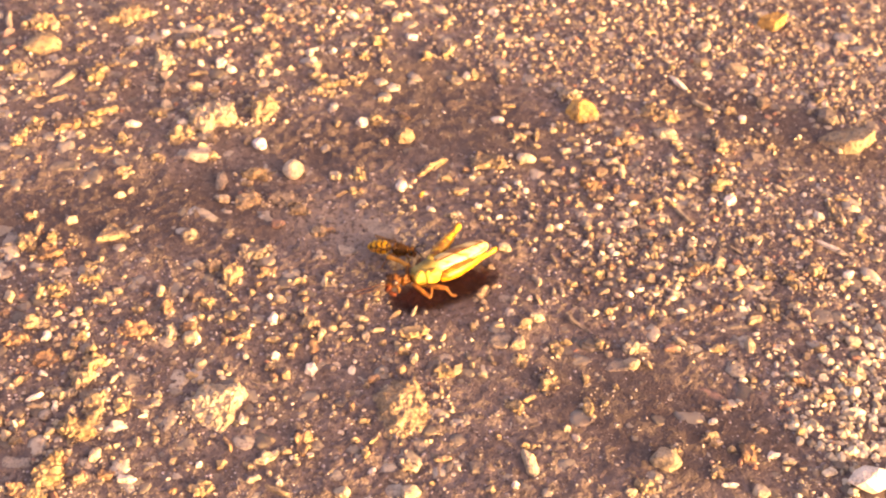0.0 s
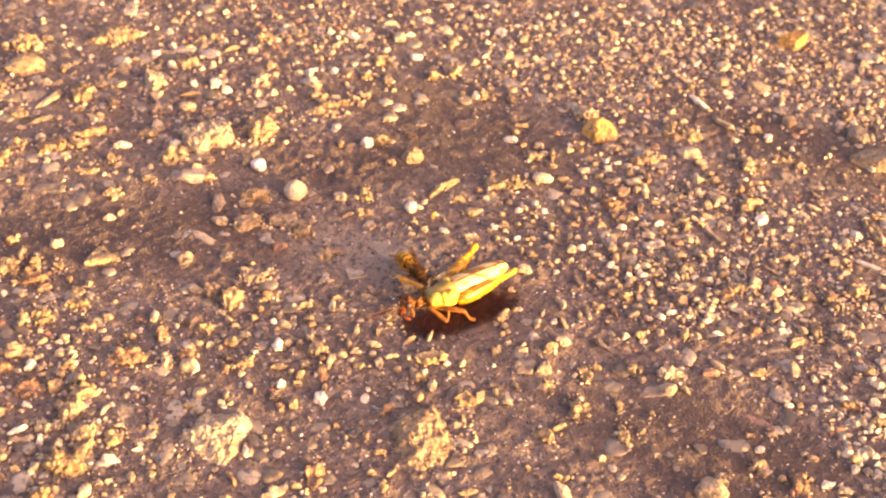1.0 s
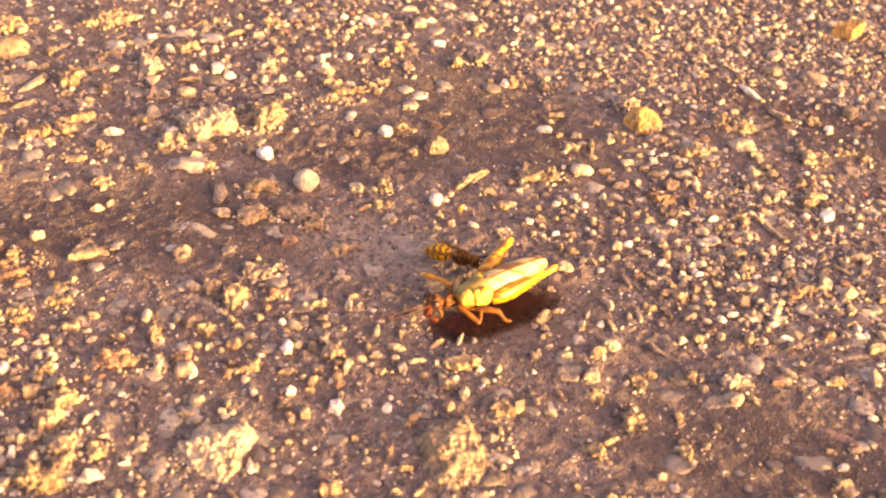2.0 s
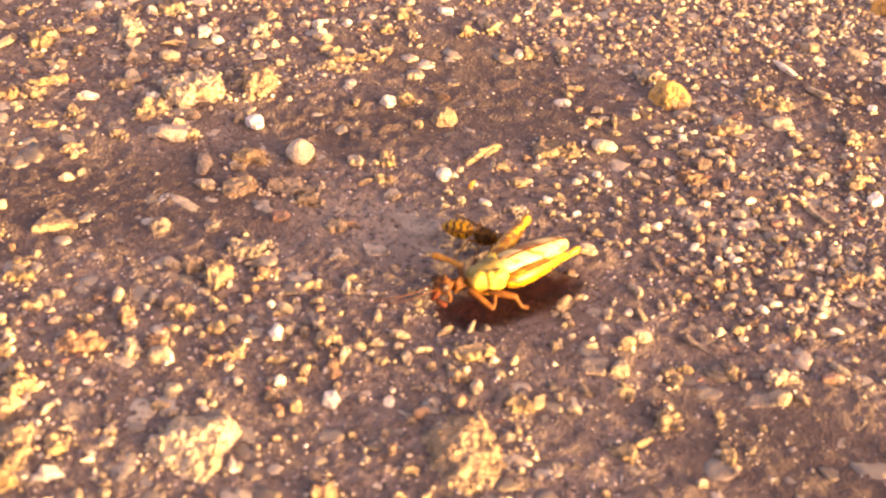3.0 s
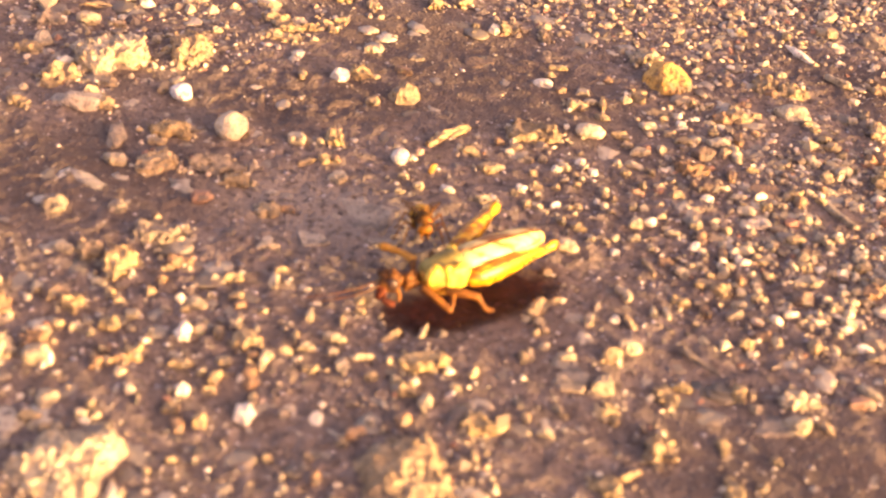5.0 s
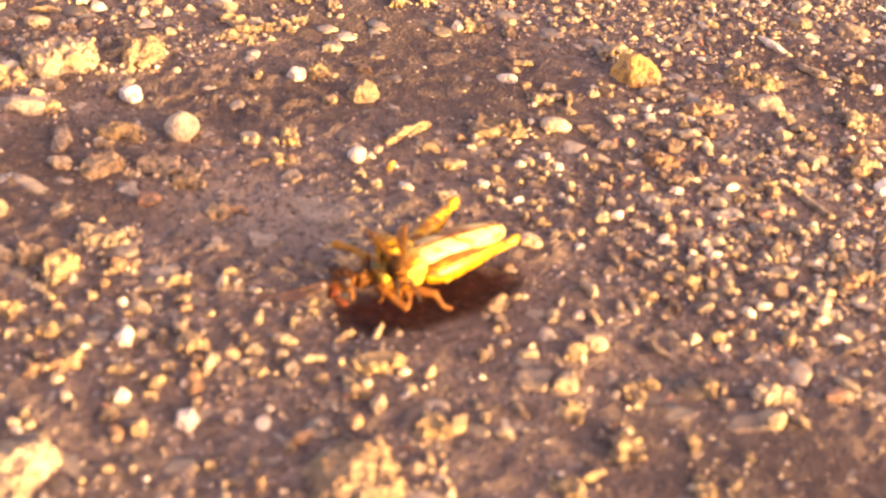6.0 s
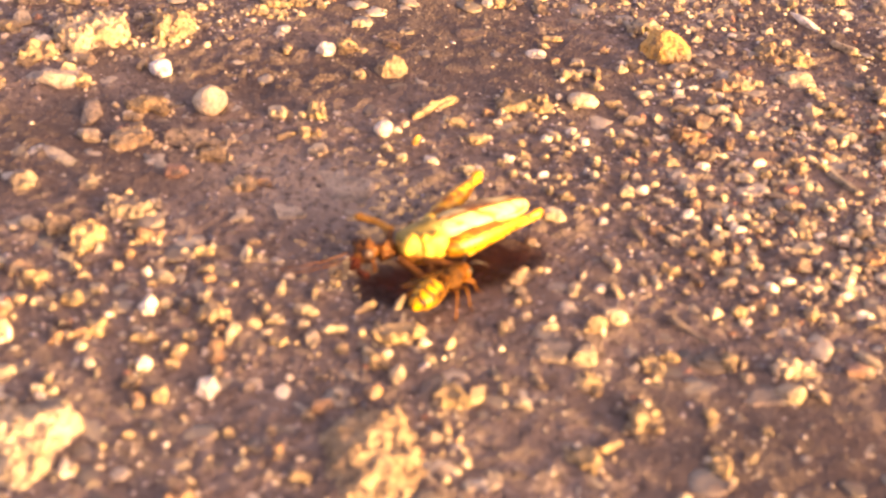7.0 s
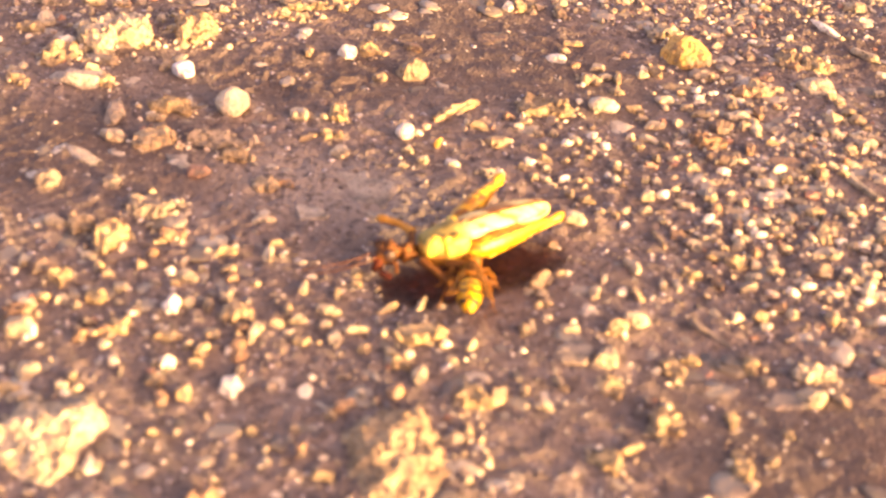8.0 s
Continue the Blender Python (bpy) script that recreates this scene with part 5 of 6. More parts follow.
stone("chip", 38.7, 8.3, 1.4, 1.5, 0.9, 0, tan)
stone("chip", 36.6, 6.4, 1.0, 1.6, 0.8, 0, cream)
stone("chip", 38.9, 2.6, 1.5, 1.6, 1.0, 0, grey)
# beside the head
stone("round", -92.0, 28.2, 1.5, 2.3, 1.1, 0, orange)
stone("rough", -79.1, 33.3, 6.9, 1.5, 0.7, 0, yellow)
stone("slab", -85.7, 27.0, 9.1, 4.1, 1.5, 0, grey)
stone("chip", -72.5, 26.6, 3.0, 2.6, 1.6, 0, tan)
stone("chip", -65.8, 31.8, 3.0, 2.2, 1.4, 0, tan)
stone("chip", -56.7, 32.9, 7.5, 3.4, 2.2, 0, dusty)
stone("chip", -54.2, 33.3, 2.3, 2.6, 1.6, 0, yellow)
stone("chip", -50.8, 25.8, 3.3, 6.7, 2.4, 0, grey)
stone("rough", -43.2, 28.5, 6.7, 3.2, 1.6, 0, yellow)
stone("chip", -45.0, 25.6, 2.9, 1.7, 1.1, 0, tan)
stone("chip", -26.1, 30.1, 2.5, 2.2, 1.4, 0, cream)
stone("chip", -20.9, 31.4, 2.7, 3.5, 1.9, 0, yellow)
stone("rough", -35.3, 21.2, 7.3, 3.4, 1.8, 0, grey)
stone("rough", -43.8, 19.7, 6.5, 4.3, 2.2, 0, tan)
stone("chip", -49.2, 19.8, 3.6, 2.4, 1.6, 0, cream)
stone("chip", -32.4, 17.7, 3.6, 2.1, 1.4, 0, tan)
stone("slab", -51.5, 14.1, 8.8, 2.6, 1.4, -36, dusty)
stone("chip", -46.7, 8.5, 2.5, 3.2, 1.8, 0, grey)
stone("chip", -54.5, 7.0, 3.5, 3.9, 2.6, 0, grey)
stone("chip", -36.8, 12.8, 3.6, 2.3, 1.5, 0, red)
stone("rough", -40.8, 3.6, 5.6, 4.8, 2.5, 0, grey)
stone("rough", -27.5, 11.5, 2.8, 3.3, 1.7, 0, tan)
stone("round", -79.7, 9.0, 2.2, 2.1, 1.4, 0, cream)
stone("chip", -88.8, 9.2, 1.9, 3.0, 1.4, 0, orange)
stone("chip", -86.0, 5.2, 1.9, 3.0, 1.4, 0, tan)
stone("chip", -82.3, 3.4, 2.1, 3.5, 1.6, 0, yellow)
stone("rough", -82.0, -1.4, 5.6, 4.1, 2.1, 0, orange)
stone("chip", -77.9, 2.9, 1.8, 2.9, 1.3, 0, yellow)
stone("chip", -75.1, -0.9, 1.4, 1.5, 1.0, 0, orange)
stone("round", -78.9, -4.1, 2.4, 2.1, 1.4, 0, orange)
stone("rough", -87.0, 1.2, 3.6, 5.3, 2.2, 0, tan)
stone("slab", -90.7, 2.0, 3.6, 5.7, 1.8, 0, dusty)
stone("chip", -86.2, -6.3, 1.1, 1.2, 0.8, 0, white)
stone("rough", -72.3, -7.9, 3.9, 3.5, 1.8, 0, yellow)
stone("chip", -72.6, -3.8, 2.8, 2.0, 1.3, 0, tan)
stone("rough", -77.7, -12.0, 4.1, 4.7, 2.5, 0, yellow)
stone("rough", -80.9, -12.5, 2.7, 4.1, 1.7, 0, tan)
stone("chip", -86.6, -14.4, 1.8, 3.3, 1.3, 0, cream)
stone("chip", -86.1, -19.0, 1.4, 2.4, 1.0, 0, orange)
stone("rough", -68.3, -14.2, 2.7, 2.6, 1.4, 0, tan)
stone("chip", -60.8, -15.5, 2.7, 1.4, 1.0, 0, yellow)
stone("rough", -59.9, -21.5, 7.3, 4.1, 2.2, 0, orange)
stone("rough", -82.6, -25.8, 5.3, 3.7, 2.0, 0, orange)
stone("rough", -79.2, -21.8, 6.0, 3.0, 1.6, 0, tan)
stone("chip", -76.6, -24.7, 2.0, 2.7, 1.4, 0, white)
stone("chip", -70.0, -24.0, 2.0, 3.0, 1.4, 0, yellow)
stone("chip", -71.0, -29.5, 2.0, 2.9, 1.4, 0, tan)
stone("chip", -67.3, -27.4, 2.0, 2.0, 1.4, 0, yellow)
stone("rough", -75.7, -30.8, 5.9, 2.9, 1.6, 0, orange)
stone("rough", -65.7, -30.4, 4.5, 3.5, 2.0, 0, yellow)
stone("chip", -63.5, -26.0, 1.3, 1.1, 0.8, 0, orange)
stone("chip", -70.7, -26.7, 1.3, 1.4, 1.0, 0, yellow)
stone("chip", -65.7, -10.9, 2.0, 1.2, 0.8, 0, cream)
rock(29.6, 59.6, [(-4, 0, 0), (-1, -3, 0), (3.6, -2.4, 0), (4.3, 0.5, 0), (1.5, 3.5, 0), (-3, 3.2, 0), (-3.8, 0.4, 1.6), (-0.9, -2.5, 2.4), (3.3, -2.0, 2.0),
                  (3.9, 0.4, 1.8), (1.2, 3.0, 3.3), (-2.4, 2.6, 3.0), (-0.6, 0.4, 3.7)],
     gold, "rough angular golden yellow rock standing on asphalt", 3)
rock(80.0, 103.2, [(0, -2.6, 0), (-4.2, 0.4, 0), (3.6, 1.5, 0), (0, 3, 0), (0.6, -1.2, 3.4), (3.7, 1.0, 4.3), (-3.4, 1.2, 3.0), (1.0, 2.5, 4.1)],
     gold, "sharp-edged golden yellow rock standing on asphalt", 8)
rock(91.5, 55.0, [(-6.4, 0, 0), (-1, -3.3, 0), (3, -3, 0), (7.4, 2, 0), (2, 5, 0), (-5, 3, 0), (-6.4, 0.6, 0.9), (0, -2.1, 2.9),
                  (3.4, -1.9, 3.7), (7.0, 2.2, 4.0), (3, 4.8, 2.6), (-3, 3.4, 1.5)],
     tan, "large flat-topped tan rock lying on asphalt", 5)
rock(-70.2, 4.6, [(-3.4, -1.3, 0), (3.9, 0.9, 0), (-0.6, 4.2, 0), (-3, 1.4, 0), (-3.0, -1.0, 1.4), (3.7, 0.9, 1.3), (-0.6, 3.9, 1.5), (-1.6, 3.2, 1.5)],
     tan, "wedge-shaped tan stone with a sharp sunlit edge", 6)


rock(-41, -39.5, [(2, -6.5, 0), (5, 1, 0), (5.5, 4, 0), (-3, -4, 0), (-6.5, -1, 0), (-3, 6, 0), (3, 7, 0), (-2, 0.5, 2.5), (3.6, 4, 2.7), (-6, 0, 1.3), (-3, 4, 1.8), (2.5, -1, 1.6)],
     BOUND["cream_stone"], "crumbly broken lump with a dull top and a bright face", 21, True)
rock(-5, -36.5, [(0.5, 9, 0), (5.5, -2, 0), (3, -6, 0), (-2, -9.5, 0), (-5.5, -6, 0), (-7.5, 3, 0), (-4, 7, 0), (0, 6.5, 2.3), (-3, -1, 2.5), (-5, 3, 2.0), (2.5, 0, 1.6), (-1, -6, 1.2)],
     BOUND["tan_stone"], "crumbly three-cornered lump of gravel bound in asphalt", 22, True)


# ---- gravel and grit ----
def crumbs(x, y):
    """Where coarse crumbs stick out of the broken surface."""
    d = 0.9 * bump_of(x, y, -74, -34, 20, 24, 50) + 0.45 * bump_of(x, y, -86, 60, 30, 24) + 0.5 * bump_of(x, y, -58, 52, 16, 12)
    d = d + 0.14 * bump_of(x, y, -6, -20, 30, 14) + 0.14 * bump_of(x, y, 34, -4, 24, 14) + 0.5 * bump_of(x, y, -38, 68, 22, 8, 10)
    d = d + 0.35 * bump_of(x, y, 50, 98, 60, 34) + 0.28 * bump_of(x, y, 60, 20, 40, 30) + 0.35 * bump_of(x, y, 95, 70, 30, 40)
    return np.clip(d, 0.004, 1.0)


def thickness(x, y):
    """How thickly gravel lies, 0 to 1."""
    d = 0.02 + 0.9 * bump_of(x, y, 50, 98, 60, 34) + 1.0 * bump_of(x, y, 50, 24, 36, 26, -20) + 0.7 * bump_of(x, y, 95, 70, 30, 40)
    d = d + 0.8 * bump_of(x, y, 76, -34, 22, 26) + 0.7 * bump_of(x, y, -38, 88, 28, 22) + 0.35 * bump_of(x, y, -72, -30, 22, 26)
    d = d + 0.25 * bump_of(x, y, -12, -14, 26, 12) + 0.2 * bump_of(x, y, -84, 62, 34, 26) + 0.3 * bump_of(x, y, 92, 10, 20, 30)
    d = d - 0.55 * bump_of(x, y, -60, 12, 44, 14, 8) - 0.45 * bump_of(x, y, 4, 62, 32, 9, -14) - 0.5 * bump_of(x, y, 76, 46, 30, 6, -14)
    d = d - 0.7 * bump_of(x, y, 38, -32, 28, 15, -15) - 0.1 * bump_of(x, y, -30, -40, 24, 14) - 0.2 * bump_of(x, y, -20, 40, 26, 12) - 0.4 * bump_of(x, y, 80, -4, 10, 8)
    d = d - 0.6 * bump_of(x, y, 60, 56, 34, 6, -10)
    return np.clip(d * (0.70 + 0.8 * flat(x, y, 12, 11) + 0.7 * flat(x, y, 5, 12)), 0.0, 1.0)


def scatter(count, small, large, seed, power, where=thickness):
    """Places and sizes of loose grains over the seen stretch, more of them where gravel lies thick."""
    rng = np.random.RandomState(seed)
    x, y = rng.uniform(-132, 132, count), rng.uniform(-70, 146, count)
    keep = rng.rand(count) < where(x, y) ** power
    keep &= ~((np.abs(x + 2) < 9) & (np.abs(y + 1) < 7))
    # larger grains lie one by one round the insects
    charted = (x > -26 - 0.1 * y) & (x < 23 + 0.09 * y) & (y > -15.7 + 0.14 * x) & (y < 32 + 0.18 * x)
    keep &= ~(charted & (small > 0.3) & (rng.rand(count) < 0.9))
    # no grains on the painted shade round the grasshopper
    c, s = math.cos(radians(28)), math.sin(radians(28))
    keep &= np.hypot(((x + 0.5) * c + (y + 2.8) * s) / 11.5, (-(x + 0.5) * s + (y + 2.8) * c) / 4.2) + 0.25 * flat(x, y, 4, 13) > 1
    # fewer grains where the bitumen lies bare
    for bx, by, wide, deep, turn in BARE:
        keep &= (bump_of(x, y, bx, by, wide, deep, turn) < 0.45) | (rng.rand(count) < 0.35)
    x, y = x[keep], y[keep]
    for sx, sy, r in laid:
        far = (x - sx) ** 2 + (y - sy) ** 2 > (0.72 * r) ** 2
        x, y = x[far], y[far]
    return x, y, small + (large - small) * rng.rand(len(x)) ** 3, rng


def grains(name, label, x, y, size, rng, level, mat, sink, flatness=1.0, uneven=0.46):
    """All grains as one mesh of separate pieces."""
    v, f = BALLS[level]
    n, k = len(x), len(v)
    f = np.array(f)
    shape = np.stack([0.9 + 0.6 * rng.rand(n) ** 2, 0.75 + 0.4 * rng.rand(n), (0.6 + 0.4 * rng.rand(n)) * flatness], 1) * size[:, None] / 2
    pts = v[None] * (1 + uneven * (rng.rand(n, k, 1) * 2 - 1)) * shape[:, None]
    a = rng.rand(n) * 2 * math.pi
    tip = (rng.rand(n) - 0.5) * 0.9 * flatness
    c, s = np.cos(tip)[:, None], np.sin(tip)[:, None]
    pts = np.stack([pts[..., 0] * c - pts[..., 2] * s, pts[..., 1], pts[..., 0] * s + pts[..., 2] * c], -1)
    c, s = np.cos(a)[:, None], np.sin(a)[:, None]
    pts = np.stack([pts[..., 0] * c - pts[..., 1] * s, pts[..., 0] * s + pts[..., 1] * c, pts[..., 2]], -1)
    pts += np.stack([x, y, ground_height(x, y) + size * sink], 1)[:, None]
    faces = (f[None] + (np.arange(n) * k)[:, None, None]).reshape(-1, 3)
    ob = new(name, mesh_of(name, pts.reshape(-1, 3), faces.tolist(), mat, flatness < 1))
    return tagged(ob, label, "gravel", kind="stuff")


# crumbs that have broken off the bound lumps and lie round them
rng = np.random.RandomState(41)
spots = []
for cx, cy, long, wide, turn in crumbled:
    for _ in range(int(min(60, 2 + 0.8 * long * wide))):
        a, r = rng.uniform(0, 6.28), 0.30 + 0.42 * rng.rand() ** 0.8
        u, v, t = long * r * math.cos(a), wide * r * math.sin(a), radians(turn)
        spots.append((cx + u * math.cos(t) - v * math.sin(t), cy + u * math.sin(t) + v * math.cos(t), 0.4 + 0.8 * rng.rand() ** 2))
spots = np.array(spots)
grains("crumb_debris", "tan crumbs broken off the bound lumps of gravel", spots[:, 0], spots[:, 1], spots[:, 2], rng, 1, gravel_mix, 0.08)
x, y, size, rng = scatter(9000, 0.9, 4.8, 12, 1.0, lambda x, y: 0.45 + 0 * x)
clear = np.hypot((x + 4) / 17, y / 10) > 1
x, y, size = x[clear], y[clear], size[clear]
near = np.nonzero((size > 1.3) & (x > -45) & (x < 55) & (y > -38) & (y < 50))[0][:300]
rest = np.setdiff1d(np.arange(len(x)), near)
grains("aggregate", "dull grey and brown stones set flush in worn asphalt", x[rest], y[rest], size[rest], rng, 2, aggregate_mix, -0.028, 0.17, 0.30)
MOULDS = []
for k in range(10):
    v, f = BALLS[2]
    lump = v * (1 + 0.35 * soft_noise(v * 1.7 + 5.3 * k))[:, None] * (1 + 0.15 * rng.rand(len(v), 1))
    MOULDS.append(mesh_of("embedded_stone", lump * np.array([0.62, 0.42, 0.05]), f, aggregate_piece))
for k, i in enumerate(near):
    ob = new("embedded_stone", MOULDS[k % 10])
    at = Vector((x[i], y[i], float(ground_height(x[i], y[i])) - 0.03 * size[i])) * MM
    ob.matrix_basis = Matrix.LocRotScale(at, Euler((rng.uniform(-0.05, 0.05), rng.uniform(-0.05, 0.05), rng.uniform(0, 6.28))), Vector((1, 1, 1)) * float(size[i]))
    ob.parent = ground
x, y, size, rng = scatter(9000, 0.9, 2.8, 9, 1.0, crumbs)
grains("gravel_crumbs", "tan crumbs of stone stuck in broken asphalt", x, y, size, rng, 1, gravel_mix, -0.08)
x, y, size, rng = scatter(30000, 1.2, 2.4, 15, 1.0, lambda x, y: np.clip(0.9 * bump_of(x, y, 79, -38, 11, 14, 30) + 0.6 * bump_of(x, y, 84, -14, 8, 12) + 0.35 * bump_of(x, y, 53, -34, 4, 6), 0, 1))
grains("pale_gravel", "pale cream gravel packed close in asphalt", x, y, size, rng, 1, pale_mix, 0.02, 1.0, 0.42)
x, y, size, rng = scatter(52000, 0.6, 1.9, 5, 1.0)
# the larger pieces round the insects lie singly, the rest stays joined
single = np.nonzero((size > 1.05) & (x > -24) & (x < 52) & (y > -30) & (y < 42))[0][:300]
rest = np.setdiff1d(np.arange(len(x)), single)
grains("gravel", "pale mixed gravel strewn over dark asphalt", x[rest], y[rest], size[rest], rng, 1, gravel_mix, 0.0)
MOULDS = []
for k in range(12):
    v, f = BALLS[2]
    lump = v * (1 + 0.30 * soft_noise(v * 1.9 + 7.7 * k))[:, None]
    for _ in range(5):
        n = rng.normal(size=3)
        n /= np.linalg.norm(n)
        lump = lump - np.maximum(lump @ n - 0.62, 0)[:, None] * n
    MOULDS.append(mesh_of("gravel_stone", lump * np.array([0.58, 0.50, 0.42]), f, gravel_piece, False))
for k, i in enumerate(single):
    ob = new("gravel_stone", MOULDS[k % 12])
    turn = Euler((rng.uniform(-0.4, 0.4), rng.uniform(-0.4, 0.4), rng.uniform(0, 6.28)))
    at = Vector((x[i], y[i], float(ground_height(x[i], y[i])) + 0.08 * size[i])) * MM
    ob.matrix_basis = Matrix.LocRotScale(at, turn, Vector((1, 1, 1)) * float(size[i]))
    ob.parent = ground
x, y, size, rng = scatter(125000, 0.24, 0.95, 6, 1.0, lambda x, y: 0.38 + 0.62 * thickness(x, y))
grains("grit", "fine sand grains strewn over dark asphalt", x, y, size, rng, 0, grit_mix, 0.0, 0.6)


def draped(cx, cy, rx, ry, turn, lift, step=0.35, edge=0.35):
    """A thin patch that follows the ground, with a ragged outline and a real thickness."""
    c, s = math.cos(radians(turn)), math.sin(radians(turn))
    us, vs = np.arange(-rx * 1.4, rx * 1.4, step), np.arange(-ry * 1.4, ry * 1.4, step)
    gu, gv = np.meshgrid(us, vs)
    x, y = cx + gu * c - gv * s, cy + gu * s + gv * c
    inside = np.hypot(gu / rx, gv / ry) + edge * flat(x, y, 3.0, 21) + 0.5 * edge * flat(x, y, 1.2, 22) < 1
    z = ground_height(x, y)
    pts = np.concatenate([np.stack([x, y, z + lift], -1).reshape(-1, 3), np.stack([x, y, z - 0.2], -1).reshape(-1, 3)])
    n, m, faces = gu.shape[1], gu.size, []
    for i in range(gu.shape[0] - 1):
        for k in range(n - 1):
            if inside[i, k] and inside[i + 1, k] and inside[i, k + 1] and inside[i + 1, k + 1]:
                q = [i * n + k, i * n + k + 1, i * n + n + k + 1, i * n + n + k]
                faces += [q, [m + a for a in q[::-1]]]
    return pts, faces


# thin dark sheet that paints the shade under the body
shade_patch = part("wet_stain", draped(-0.4, -2.8, 15.5, 6.1, 30, 0.10, 0.3, 0.4), body_shade_material(), ground, "dark reddish wet stain soaked into the asphalt")
fragment = new("leaf_fragment", mesh_of("leaf_fragment", *egg((0, 0, 0), (0.5, 0.35, 0.9), (10, 20, 30), 2, 0.3), skin_material("dry_leaf", (0.50, 0.28, 0.06), (0.32, 0.16, 0.04), 800, 0.6), False))
fragment.location = (-6.5 * MM, 25.5 * MM, (float(ground_height(-6.5, 25.5)) + 0.6) * MM)
tagged(fragment, "tiny dry orange leaf fragment standing on asphalt", "leaf")


# ---- the grasshopper ----
BODY_TURN = 35.0


def along(u, v, z):
    """From the grasshopper's own axes (tailwards, far side, up) to its Empty's space, in millimetres."""
    c, s = math.cos(radians(BODY_TURN)), math.sin(radians(BODY_TURN))
    return (u * c - v * s, u * s + v * c, z)


def loft(rows, sides=20, low=0.0, high=360.0, power=1.0):
    """A body or shell through rows of (u, v, z, half width, half height), closed unless it spans less than a full turn."""
    verts, faces, full = [], [], high - low >= 359
    count = sides if full else sides + 1
    for u, v, z, w, h in rows:
        for k in range(count):
            a = radians(low + (high - low) * k / sides)
            ca_, sa_ = math.cos(a), math.sin(a)
            verts.append(along(u, v + w * math.copysign(abs(ca_) ** power, ca_), z + h * math.copysign(abs(sa_) ** power, sa_)))
    for i in range(len(rows) - 1):
        for k in range(sides if full else count - 1):
            n = (k + 1) % count
            faces.append([i * count + k, i * count + n, (i + 1) * count + n, (i + 1) * count + k])
    if full:
        faces.append(list(range(count))[::-1])
        faces.append([(len(rows) - 1) * count + k for k in range(count)])
    return verts, faces


def limb(name, rows, mat, parent, label="", steps=6, squash=1.0):
    """A leg piece or feeler: rows of (u, v, z, radius)."""
    pts, rad = curve([along(*r[:3]) for r in rows], [r[3] for r in rows], steps)
    return part(name, tube(pts, rad, 10, squash), mat, parent, label)


def plate(centre, radii, turn, power):
    """A rounded plate of the body's armour, squarer than an egg."""
    v, f = BALLS[4]
    v = np.sign(v) * np.abs(v) ** power * (1 + 0.07 * soft_noise(v * 2.6 + np.asarray(centre)))[:, None]
    m = np.array(Euler([radians(a) for a in turn]).to_matrix())
    return (v * np.asarray(radii)) @ m.T + np.asarray(centre), f


def thick(ob, mm):
    m = ob.modifiers.new("thickness", "SOLIDIFY")
    m.thickness = mm * MM
    return ob


